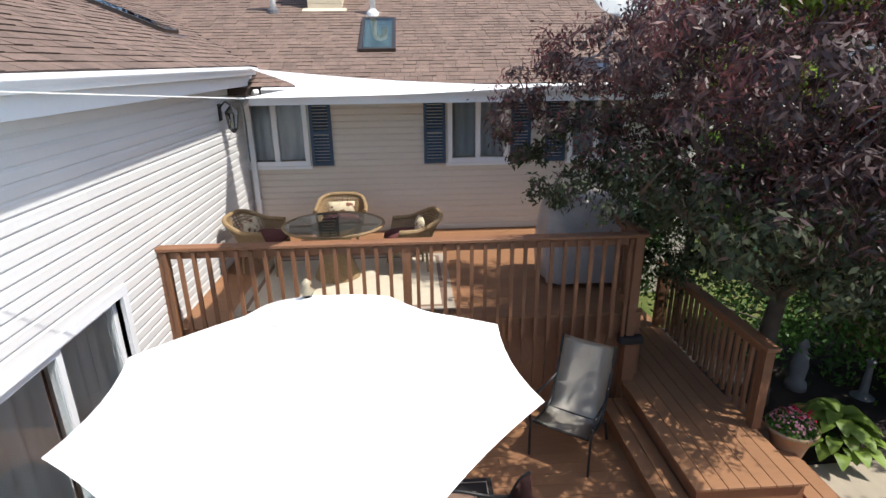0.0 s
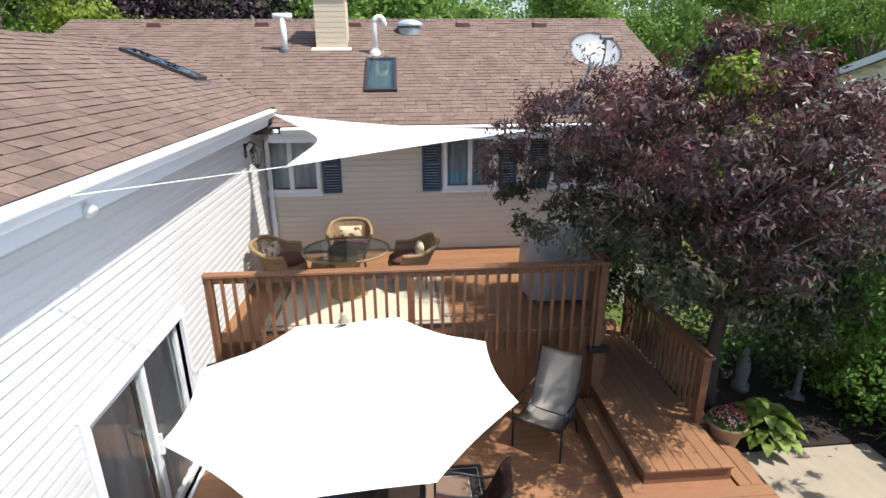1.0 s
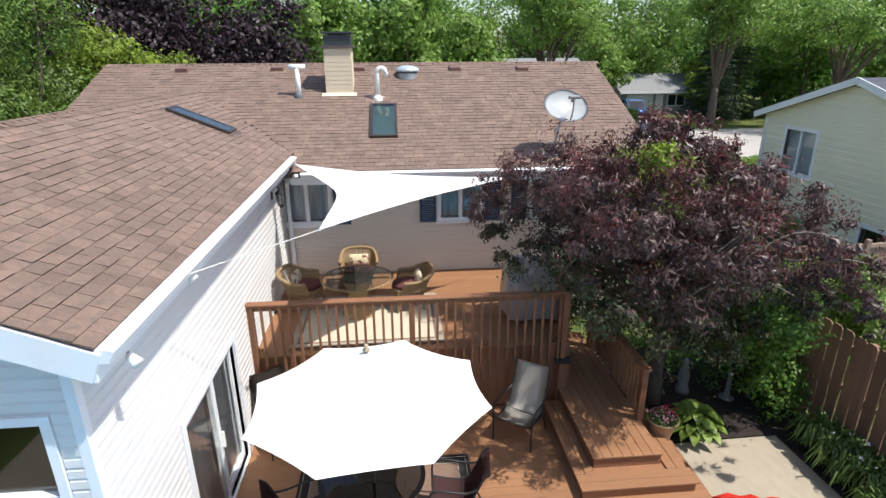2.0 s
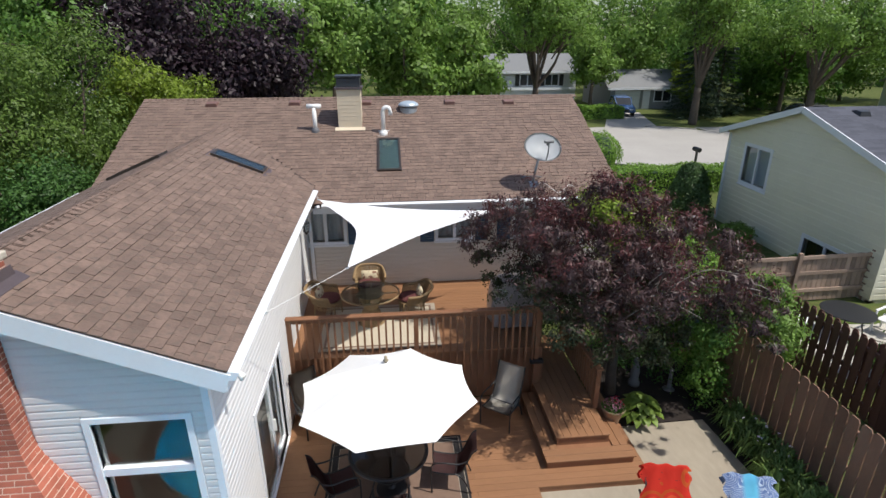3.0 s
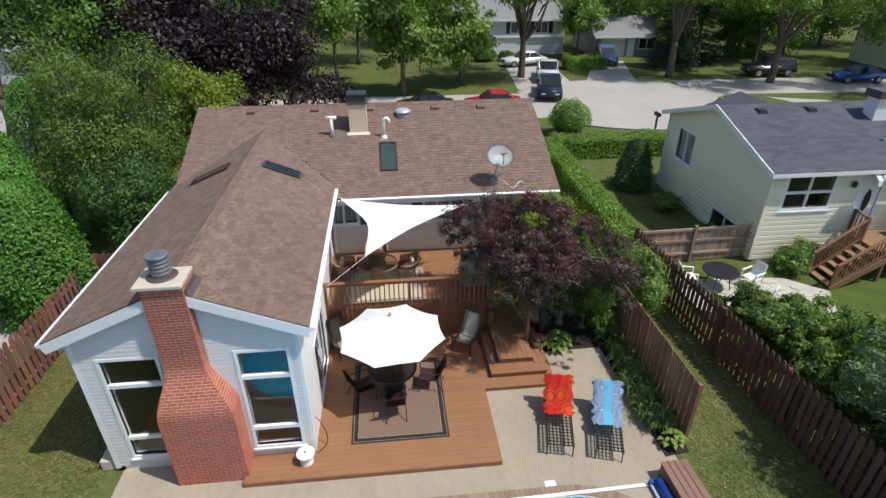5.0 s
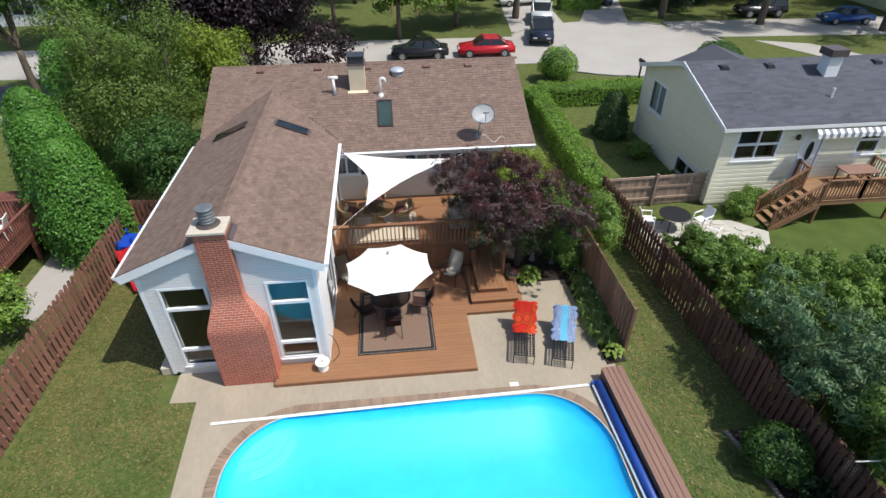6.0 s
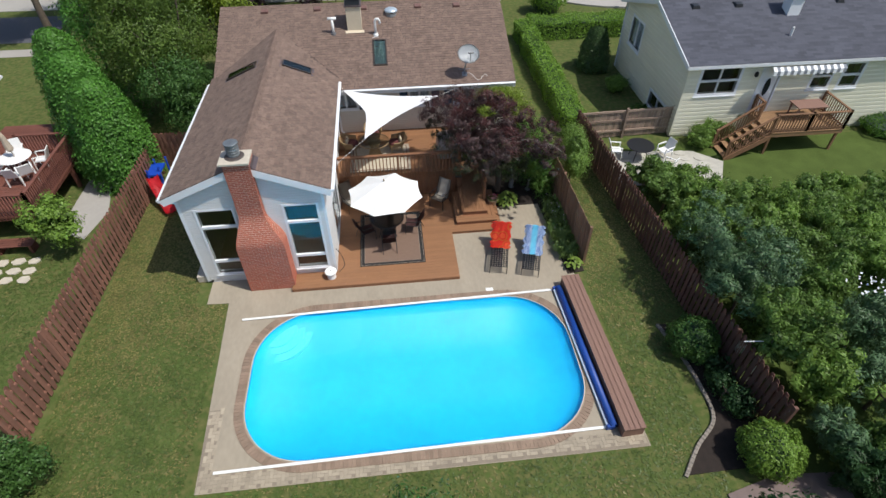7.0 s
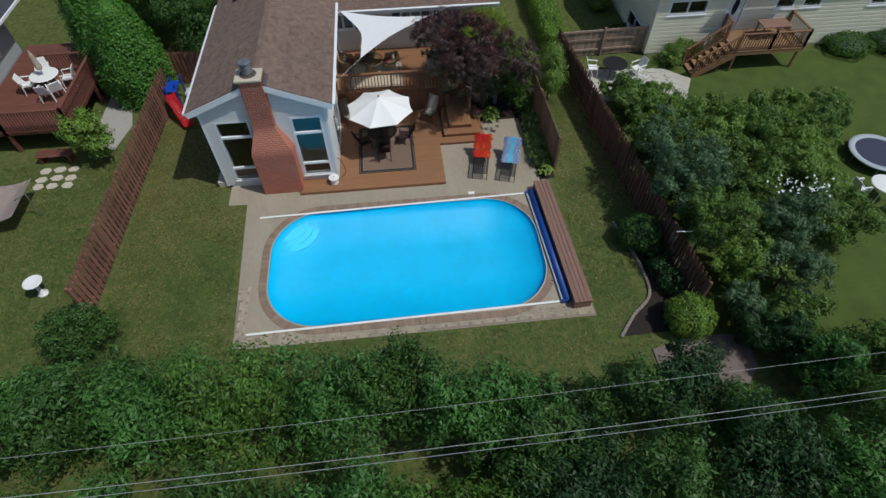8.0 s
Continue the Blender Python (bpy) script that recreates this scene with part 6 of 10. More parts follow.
# purple-leaved plum beside the raised deck
# clumps: a low limb reaching back over the deck, a round main crown, and a thin limb towards the fence
PLUM = [(3.63, -2.00, 3.30, 0.42), (4.15, -2.30, 4.00, 0.46), (4.10, -2.50, 3.15, 0.44), (4.75, -2.40, 4.30, 0.46), (4.65, -2.70, 3.50, 0.52), (4.65, -2.70, 2.75, 0.42), (5.20, -2.60, 2.45, 0.40),
        (7.45, -4.75, 3.50, 0.30), (7.85, -4.75, 3.30, 0.34), (8.25, -4.60, 2.95, 0.32), (8.40, -4.30, 2.50, 0.26), (5.65, -3.55, 4.75, 0.34),
        (6.05, -3.85, 2.15, 0.42), (6.60, -3.55, 1.95, 0.45), (7.20, -3.45, 1.90, 0.42), (6.90, -3.60, 2.90, 0.42), (4.85, -5.15, 2.75, 0.40),
        (3.62, -1.95, 3.75, 0.36), (3.58, -1.90, 3.05, 0.34), (3.85, -2.15, 2.65, 0.34),
        (6.30, -4.30, 2.00, 0.40), (5.85, -4.45, 2.30, 0.42), (6.85, -4.30, 1.95, 0.38), (5.55, -2.40, 1.90, 0.42),
        (7.45, -4.0, 3.95, 0.38), (7.9, -3.8, 3.55, 0.40), (8.2, -4.0, 3.0, 0.36), (8.2, -4.0, 2.4, 0.34), (7.05, -3.8, 4.15, 0.36), (6.4, -3.6, 4.40, 0.38), (5.6, -3.4, 4.75, 0.34),
        (6.85, -4.30, 3.35, 0.46), (7.30, -4.00, 2.75, 0.46), (6.95, -3.90, 2.25, 0.42), (7.55, -4.25, 3.10, 0.42), (7.85, -4.10, 2.55, 0.36),
        (6.0, -3.8, 4.85, 0.22), (6.45, -3.8, 4.55, 0.22), (7.0, -4.0, 4.2, 0.24), (7.7, -5.2, 2.9, 0.26), (8.0, -5.3, 2.5, 0.24)]
g = np.random.default_rng(27)
for k in range(24):
    zz = 1 - 1.62 * (k + 0.5) / 24
    a, q = k * 2.39996, math.sqrt(max(0.0, 1 - zz * zz))
    PLUM.append((5.48 + 1.25 * q * math.cos(a) + g.normal(0, 0.10), -3.85 + 1.38 * q * math.sin(a) + g.normal(0, 0.10), 3.36 + 1.10 * zz + g.normal(0, 0.12), g.uniform(0.38, 0.56)))
for k in range(5):
    PLUM.append((5.7 + g.uniform(-0.6, 0.6), -3.9 + g.uniform(-0.7, 0.7), 3.2 + g.uniform(-0.4, 0.4), 0.5))
plum = [((x, y, z), (r * 1.1, r * 1.1, r * 0.85), r * r) for x, y, z, r in PLUM]
plum_tree = tree("purple-leaved plum tree spreading over the deck corner", (6.4, -3.0, 0.03), 4.9, plum, None, 0, 0.09, 0.025, 0.13, 11, limbs=16, droop=1.1, floor=1.0, trunk_to=1.4)
g = np.random.default_rng(15)
pts, nor = crown_points(g, plum, 52000, 0.165)
# the lower, shaded leaves stay bronze green
low = pts[:, 2] + g.normal(0, 0.22, len(pts)) + 0.22 * np.sin(pts[:, 0] * 2.6) + 0.10 * (pts[:, 0] - 5.5) < 2.95
quads("crown", leaf_quads(g, pts[~low], nor[~low], 0.098, 0.026, 1.1), LEAF_PLUM, plum_tree)
quads("lower_crown", leaf_quads(g, pts[low], nor[low], 0.078, 0.033, 0.9), LEAF_PLUM_GREEN, plum_tree, "bronze-green lower leaves")
pts, nor = crown_points(g, [((x, y, z + r * 0.3), (r * 1.15, r * 1.15, r * 0.8), r * r * max(0.05, z - 2.8)) for x, y, z, r in PLUM], 11000)
quads("young_leaves", leaf_quads(g, pts, nor, 0.084, 0.022, 0.7), LEAF_PLUM_RED, plum_tree, "reddish young leaves")
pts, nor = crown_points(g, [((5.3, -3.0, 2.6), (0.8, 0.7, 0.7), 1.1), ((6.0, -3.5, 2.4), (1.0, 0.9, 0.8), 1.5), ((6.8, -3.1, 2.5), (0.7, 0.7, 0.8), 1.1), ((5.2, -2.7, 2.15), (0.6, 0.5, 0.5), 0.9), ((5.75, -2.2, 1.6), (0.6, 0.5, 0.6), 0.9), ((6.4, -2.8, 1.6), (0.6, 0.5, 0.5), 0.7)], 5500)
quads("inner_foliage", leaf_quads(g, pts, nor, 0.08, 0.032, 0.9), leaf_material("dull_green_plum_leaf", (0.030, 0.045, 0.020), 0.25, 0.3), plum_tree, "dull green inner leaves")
for k in range(16):
    p = Vector((g.uniform(5.4, 7.2), g.uniform(-5.0, -3.6), g.uniform(2.6, 3.8)))
    e = p + Vector((g.uniform(0.3, 1.1), g.uniform(-0.6, 0.1), g.uniform(-0.3, 0.4)))
    bm = bmesh.new()
    tube(bm, arc_pts([p, p.lerp(e, 0.5) + Vector((0, 0, 0.22)), e], 4), 0.010, 5, 0.003)
    part("twig", bm, TWIG, plum_tree)
for off in (0.0, 0.12, -0.15):
    bm = bmesh.new()
    tube(bm, arc_pts([(6.4, -3.1, 1.5), (7.0, -4.0, 2.9 + off), (7.45, -4.4, 3.2 + off), (7.95, -4.7 - off, 3.28 + off), (8.4, -4.8, 3.05)], 5), 0.022, 6, 0.004)
    part("bare_branch", bm, TWIG, plum_tree, "long bare grey branch")
# bright shrub that grows up through it
tree("yellow-green shrub growing up through the plum tree", (6.4, -0.9, 0.03), 4.4, [((5.50, -4.05, 4.52), (0.25, 0.22, 0.20), 0.6), ((6.0, -2.0, 3.95), (0.45, 0.45, 0.34), 0.8), ((6.6, -1.6, 3.85), (0.55, 0.5, 0.4), 1.0), ((7.2, -1.7, 3.65), (0.5, 0.5, 0.4), 0.9), ((6.4, -1.4, 3.2), (0.6, 0.5, 0.5), 0.8), ((6.9, -3.0, 3.6), (0.30, 0.30, 0.30), 0.4)], LEAF_YELLOW, 9000, 0.075, 0.04, 0.05, 12, "shrub", name="shrub")
tree("tall green shrub against the fence", (8.1, -3.0, 0.03), 3.0, [((7.8, -3.6, 1.9), (0.55, 0.55, 0.6), 1.2), ((8.1, -3.1, 1.3), (0.6, 0.6, 0.7), 1.1), ((7.35, -3.6, 2.6), (0.42, 0.4, 0.45), 0.7), ((7.2, -3.0, 3.1), (0.38, 0.4, 0.4), 0.6), ((8.2, -3.5, 0.6), (0.45, 0.5, 0.5), 0.7), ((8.3, -2.2, 1.6), (0.5, 0.6, 0.7), 0.9), ((8.0, -1.6, 2.2), (0.5, 0.5, 0.5), 0.6)], LEAF_GREEN, 15000, 0.085, 0.042, 0.05, 13, "shrub", name="shrub", floor=0.05)
tree("bright leafy shrub standing between the two fences", (9.7, -2.7, 0.0), 2.8, [((9.45, -3.7, 1.75), (0.34, 0.45, 0.6), 1.0), ((9.75, -2.9, 1.4), (0.42, 0.5, 0.9), 1.3), ((9.95, -1.8, 1.3), (0.42, 0.5, 0.8), 1.2), ((9.6, -3.1, 2.3), (0.34, 0.4, 0.4), 0.7), ((10.3, -0.6, 1.1), (0.5, 0.7, 0.6), 1.0)], LEAF_BRIGHT, 15000, 0.085, 0.045, 0.05, 16, "shrub", name="shrub", floor=0.05)
# last three lobes are made up, to fill the shaded gap beside the deck
tree("low dark shrub under the plum tree", (7.9, -2.3, 0.03), 1.5, [((7.9, -2.4, 0.7), (0.8, 0.7, 0.6), 1), ((7.1, -1.6, 0.7), (0.8, 0.8, 0.6), 1), ((5.55, -0.7, 1.1), (0.55, 0.5, 0.9), 1.2), ((5.5, -1.3, 1.9), (0.5, 0.5, 0.5), 0.8), ((5.12, -0.4, 0.9), (0.35, 0.5, 0.8), 0.9)], LEAF_DEEP, 11000, 0.08, 0.04, 0.05, 14, "shrub", name="shrub", floor=0.05)

# arborvitae row and garden trees west of the house
LEAF_YEW = leaf_material("dark_yew_needle", (0.040, 0.080, 0.024), 0.2, 0.3)


def cedar(label, x, y, r, h, seed, leaf=LEAF_CEDAR, n=9000, taper=1.15, group="arborvitae row"):
    g = np.random.default_rng(seed)
    th = thing("arborvitae", label, "conifer", (x, y, 0), group)
    bm = bmesh.new()
    tube(bm, [(x, y, -0.1), (x, y, h * 0.9)], 0.11, 8, 0.02)
    part("trunk", bm, BARK, th)
    z = g.uniform(0, 1, n) ** 0.85
    a = g.uniform(0, 2 * math.pi, n)
    lump = 1 + 0.05 * np.sin(a * 5 + z * 7) + 0.05 * np.sin(a * 3 - z * 13) + 0.05 * np.sin(a * 13 + 9 * np.sin(z * 31))
    rr = r * np.minimum(1.0, (1 - z) ** 0.34 * taper) * lump * np.clip(g.normal(0.94, 0.09, n), 0.4, 1.08)
    c = np.stack([x + rr * np.cos(a), y + rr * np.sin(a), 0.1 + z * h], 1)
    nr = np.stack([np.cos(a), np.sin(a), np.full(n, 0.5)], 1)
    quads("crown", leaf_quads(g, c, nr, 0.125, 0.062, -0.6, 0.8), leaf, th)
    return th


cedar("tall bright green arborvitae by the fence", -9.9, -0.15, 1.45, 4.7, 31, n=30000)
cedar("tall bright green arborvitae by the fence", -11.1, 1.30, 1.45, 5.2, 32, n=26000)
cedar("tall bright green arborvitae by the fence", -12.2, 2.95, 1.35, 5.5, 33, n=18000)
cedar("tall bright green arborvitae by the fence", -11.7, 5.5, 1.3, 6.6, 34, n=11000)


# ---- grass: short tufts over the mown lawn ----
def grass():
    g = np.random.default_rng(401)
    rows_ = []
    for x0, x1, y0, y1, n in ((-8.6, -4.2, -15.6, -0.5, 26000), (8.7, 12.0, -15.6, -1.0, 15000), (-8.0, 12.0, -17.6, -15.1, 10000), (-15.0, -9.0, -15.0, -5.0, 11000)):
        p = np.stack([g.uniform(x0, x1, n), g.uniform(y0, y1, n), np.full(n, 0.015)], 1)
        keep = ~((p[:, 0] > -5.3) & (p[:, 1] > -8.4) & (p[:, 0] < 8.8)) & ~((p[:, 0] > -4.2) & (p[:, 0] < 8.7) & (p[:, 1] > -15.1))
        keep &= ~((p[:, 0] > 10.3) & (p[:, 1] < -10.8))
        rows_.append(p[keep])
    p = np.concatenate(rows_)
    # thinner in worn patches
    worn = np.sin(p[:, 0] * 1.7 + np.sin(p[:, 1] * 1.1) * 1.5) * np.sin(p[:, 1] * 1.3 + p[:, 0] * 0.6)
    kept = g.uniform(-1.2, 1, len(p)) < 0.9 - 0.9 * np.clip(worn, 0, 1)
    p, worn = p[kept], worn[kept]
    up = np.tile([0.0, 0.0, 1.0], (len(p), 1))
    # drier towards the house, greener towards the back of the yard
    dry = np.where(p[:, 0] < -8.7, 0.05, np.clip((p[:, 1] + 13.0) / 6.0, 0.12, 0.85)) + 0.45 * worn + np.where(p[:, 0] > 8, -0.25, 0.0)
    s_ = g.uniform(0, 1, len(p)) < dry
    tagged(quads("grass", leaf_quads(g, p[~s_], up[~s_], 0.10, 0.045, -0.1, 0.22), GRASS), "short green mown grass tufts", "grass", kind="stuff")
    tagged(quads("dry_grass", leaf_quads(g, p[s_], up[s_], 0.10, 0.045, -0.1, 0.22), GRASS_DRY), "straw-tinged dry mown grass tufts", "grass", kind="stuff")


GRASS = leaf_material("mown_grass_blade", (0.070, 0.108, 0.027), 0.3, 0.2)
GRASS_DRY = leaf_material("dry_grass_blade", (0.160, 0.150, 0.056), 0.3, 0.2)
grass()
# green trees along the west side
tree("leafy green garden tree beside the house", (-8.3, 4.6, 0), 8.5, lobes_in(41, (-8.6, 4.8, 4.9), (2.6, 2.6, 3.4), 24, 1.0), LEAF_LOCUST, 42000, 0.125, 0.055, 0.16, 41)
tree("leafy green garden tree behind the arborvitae", (-12.2, 9.0, 0), 9.5, lobes_in(42, (-11.6, 8.8, 4.6), (2.6, 2.8, 3.2), 18, 1.1), LEAF_LOCUST, 24000, 0.15, 0.07, 0.18, 42)
tree("yellow-green ornamental tree beside the house", (-6.9, 8.9, 0), 7.0, lobes_in(43, (-7.0, 8.8, 5.2), (2.1, 1.9, 1.9), 14, 0.8), LEAF_YELLOW, 20000, 0.14, 0.075, 0.12, 43)
tree("deep green garden tree close to the eave", (-7.4, 1.6, 0), 5.5, lobes_in(44, (-7.3, 1.9, 3.0), (1.3, 1.6, 2.0), 14, 0.8), LEAF_DEEP, 22000, 0.115, 0.055, 0.10, 44)
tree("tall leafy green tree west of the yard", (-19.5, 16, 0), 11, lobes_in(45, (-19.8, 16.5, 8.2), (3.6, 3.4, 3.0), 16, 1.3), LEAF_DEEP, 12000, 0.26, 0.14, 0.26, 45, trunk_to=3.6)
tree("tall leafy green tree west of the yard", (-15.5, 19, 0), 12, lobes_in(46, (-15.5, 19, 7.5), (4.5, 4.2, 4.8), 16, 1.8), LEAF_GREEN, 15000, 0.28, 0.15, 0.22, 46)
tree("small lime-green tree beside the raised deck", (-10.75, -4.8, 0), 2.4, lobes_in(47, (-10.8, -4.8, 1.55), (0.95, 0.9, 0.75), 12, 0.42), LEAF_LIME, 7000, 0.12, 0.075, 0.05, 47)
# purple maple and street trees behind the house
tree("large dark purple maple behind the house", (-6.8, 19.5, 0), 12, lobes_in(51, (-8.2, 19.5, 5.6), (7.4, 4.8, 6.0), 40, 1.9) + [((-8.2 + 6.2 * math.cos(k * 0.7), 19.5 + 3.8 * math.sin(k * 0.7), 2.3 + 0.5 * math.sin(k * 2.0)), (1.7, 1.5, 1.6), 3.2) for k in range(9)], LEAF_MAPLE_RED, 54000, 0.26, 0.15, 0.3, 51)
for k, (x, y, h, r, leaf, n) in enumerate(((41, 40, 12, 5.5, LEAF_GREEN, 11000), (53, 36, 12, 5.5, LEAF_BRIGHT, 11000), (30, 52, 13, 5.5, LEAF_BRIGHT, 11000), (19.5, 60, 14, 6, LEAF_GREEN, 9000), (44, 50, 14, 6, LEAF_BRIGHT, 10000), (23, 44.5, 8, 3.0, LEAF_BRIGHT, 9000), (36.5, 47, 12, 4.5, LEAF_GREEN, 9000), (8.5, 60, 15, 6.5, LEAF_BRIGHT, 9000), (-1, 44, 14, 5.5, LEAF_GREEN, 10000), (-18, 40, 14, 5.5, LEAF_BRIGHT, 10000), (3.2, 29.5, 10, 3.6, LEAF_BRIGHT, 15000), (8.5, 33.0, 9, 3.2, LEAF_BRIGHT, 13000), (-2.5, 34, 12, 4.2, LEAF_BRIGHT, 13000),
                                           (-12, 33, 13, 5.0, LEAF_GREEN, 12000), (-24, 30, 13, 5.2, LEAF_BRIGHT, 11000), (-30, 44, 14, 6, LEAF_GREEN, 9000), (-9, 50, 14, 6, LEAF_BRIGHT, 9000),
                                           (5, 56, 14, 6, LEAF_GREEN, 9000), (24, 60, 15, 6.5, LEAF_BRIGHT, 9000), (36, 62, 15, 6.5, LEAF_GREEN, 9000), (50, 58, 15, 6.5, LEAF_BRIGHT, 9000),
                                           (62, 48, 14, 6, LEAF_GREEN, 8000), (70, 34, 13, 6, LEAF_BRIGHT, 8000), (14, 66, 16, 7, LEAF_BRIGHT, 8000), (-22, 62, 16, 7, LEAF_GREEN, 8000))):
    tree("tall leafy green tree across the street", (x, y, 0), h, lobes_in(60 + k, (x, y, h * 0.60), (r, r, h * 0.40), 20, r * 0.42), leaf, int(n * 0.62), 0.42, 0.23, 0.22, 60 + k, group="street trees")
for k, (x, y, h, r, leaf) in enumerate(((47, 44, 9, 4.5, LEAF_GREEN), (56, 50, 10, 5.0, LEAF_BRIGHT), (40, 55, 10, 5.0, LEAF_GREEN), (64, 42, 10, 5.0, LEAF_GREEN), (74, 46, 11, 5.5, LEAF_BRIGHT), (58, 33, 9, 4.5, LEAF_BRIGHT), (34, 44.5, 6, 2.6, LEAF_YELLOW), (41, 43, 6, 3.0, LEAF_GREEN))):
    tree("leafy green tree with low branches across the street", (x, y, 0), h, lobes_in(140 + k, (x, y, h * 0.5), (r, r, h * 0.45), 18, r * 0.40), leaf, 6000, 0.40, 0.22, 0.2, 140 + k, group="street trees")


def far_woods():
    """A belt of distant woodland that closes the view."""
    g = np.random.default_rng(300)
    lobes = []
    for x in np.arange(-90, 130, 3.2):
        for row in range(2):
            y = 78 + 9 * row + 4 * math.sin(x * 0.31) - 0.0022 * (x - 20) ** 2
            h = 11 + 3 * math.sin(x * 0.9 + row) + g.uniform(-1.5, 1.5)
            lobes.append(((x + g.uniform(-1, 1), y, h * 0.45), (3.2, 3.0, h * 0.5), 1.0))
    pts, nor = crown_points(g, lobes, 45000)
    pts[:, 2] = np.maximum(pts[:, 2], 0.1)
    tagged(quads("far_woods", leaf_quads(g, pts, nor, 0.75, 0.48, 0.2), LEAF_GREEN), "belt of distant green woodland behind the houses", "woods", kind="stuff")


far_woods()
# trees with bare forked trunks on the front lawns
for k, (x, y, h, r, zc) in enumerate(((14.6, 35.5, 13, 5.0, 9.5), (28.6, 34.0, 13, 4.2, 9.6), (36.5, 30.5, 12, 6.4, 8.0), (46, 27, 12, 6.5, 7.2))):
    lob = [(tuple(np.array(c) * (1, 1, 1)), s, w) for c, s, w in lobes_in(80 + k, (x, y, zc), (r, r, 3.0), 16, 1.6)]
    tree("street tree with a tall forked trunk", (x, y, 0), h, lob, LEAF_BRIGHT, 14000, 0.28, 0.15, 0.38, 80 + k, limbs=9, trunk_to=3.2, group="forked street trees")


def spruce(label, x, y, r, h, seed, n=9000):
    g = np.random.default_rng(seed)
    th = thing("spruce", label, "conifer", (x, y, 0), "spruces")
    bm = bmesh.new()
    tube(bm, [(x, y, -0.1), (x, y, h)], 0.18, 8, 0.02)
    part("trunk", bm, BARK, th)
    pts = []
    tiers = 22
    for i in range(tiers):
        z = 0.5 + (h - 0.6) * i / tiers
        rr = r * (1 - i / tiers) ** 0.9
        m = int(n / tiers * (1.6 - 1.2 * i / tiers))
        a = g.integers(0, 11, m) * 0.571 + g.normal(0, 0.10, m) + i
        q = np.sqrt(g.uniform(0.02, 1, m))
        pts.append(np.stack([x + rr * q * np.cos(a), y + rr * q * np.sin(a), z - 0.28 * rr * q + g.normal(0, 0.06, m)], 1))
    c = np.concatenate(pts)
    quads("crown", leaf_quads(g, c, np.tile([0, 0, 1.0], (len(c), 1)), 0.34, 0.10, 0.2, 0.5), LEAF_SPRUCE, th)


spruce("dark green spruce on the far front lawn", 31.0, 38.5, 3.0, 11.0, 91)
spruce("dark green spruce on the far front lawn", 34.6, 40.5, 2.8, 10.0, 92)


def hedge(label, x0, x1, y0, y1, z1, seed, n, leaf=LEAF_HEDGE, size=0.10):
    """A clipped hedge: leaves over every face of a box, with a solid dark core."""
    g = np.random.default_rng(seed)
    th = thing("hedge", label, "hedge", ((x0 + x1) / 2, (y0 + y1) / 2, 0), "clipped hedges")
    # the core's near-black green stands in for shade between the leaves
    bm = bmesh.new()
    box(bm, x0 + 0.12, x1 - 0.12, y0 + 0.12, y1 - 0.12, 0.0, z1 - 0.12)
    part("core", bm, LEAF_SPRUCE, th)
    lx, ly = x1 - x0, y1 - y0
    areas = np.array([lx * ly, lx * z1, lx * z1, ly * z1, ly * z1])
    pick = g.choice(5, n, p=areas / areas.sum())
    u, v = g.uniform(0, 1, n), g.uniform(0, 1, n)
    c, nr = np.zeros((n, 3)), np.zeros((n, 3))
    for k in range(5):
        s = pick == k
        if k == 0:
            c[s] = np.stack([x0 + lx * u[s], y0 + ly * v[s], np.full(s.sum(), z1)], 1)
            nr[s] = (0, 0, 1)
        elif k < 3:
            c[s] = np.stack([x0 + lx * u[s], np.full(s.sum(), (y0, y1)[k - 1]), z1 * v[s]], 1)
            nr[s] = (0, (-1, 1)[k - 1], 0.2)
        else:
            c[s] = np.stack([np.full(s.sum(), (x0, x1)[k - 3]), y0 + ly * u[s], z1 * v[s]], 1)
            nr[s] = ((-1, 1)[k - 3], 0, 0.2)
    c += g.normal(0, 0.045, c.shape) + 0.06 * np.sin(c[:, [1, 2, 0]] * 2.3)
    quads("foliage", leaf_quads(g, c, nr, size, size * 0.55, 0, 0.8), leaf, th)


hedge("long clipped green hedge along the side of the lot", 10.45, 11.45, 0.9, 13.4, 1.15, 101, 22000)
hedge("clipped green hedge between the lawn and the street", 11.3, 19.6, 12.5, 14.0, 1.15, 102, 16000)


def bush(label, x, y, r, h, leaf, n, seed, size=0.10, name="bush", z0=0.0, shape=2.0):
    """A rounded clipped bush of single leaves over a solid dark core."""
    g = np.random.default_rng(seed)
    th = thing(name, label, "bush", (x, y, z0))
    d = g.normal(0, 1, (n, 3))
    d[:, 2] = np.abs(d[:, 2]) * 1.0 - 0.35
    d /= np.linalg.norm(d, axis=1)[:, None]
    lump = 1 + 0.06 * np.sin(d[:, 0] * 9 + seed) + 0.05 * np.sin(d[:, 1] * 11) + g.normal(0, 0.045, n)
    c = np.stack([x + d[:, 0] * r * lump, y + d[:, 1] * r * lump, z0 + h * 0.45 + d[:, 2] * h * 0.55 * lump], 1)
    c = c[c[:, 2] > z0 + 0.02]
    nr = (c - np.array([x, y, z0 + h * 0.45])) / r
    # dark filler whose colour gives the inner shade of the bush
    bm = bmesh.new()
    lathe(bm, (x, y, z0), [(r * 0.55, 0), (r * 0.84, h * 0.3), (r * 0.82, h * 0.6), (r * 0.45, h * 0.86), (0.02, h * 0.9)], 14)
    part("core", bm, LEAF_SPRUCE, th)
    quads("foliage", leaf_quads(g, c, nr, size, size * 0.55, 0, 0.8), leaf, th)


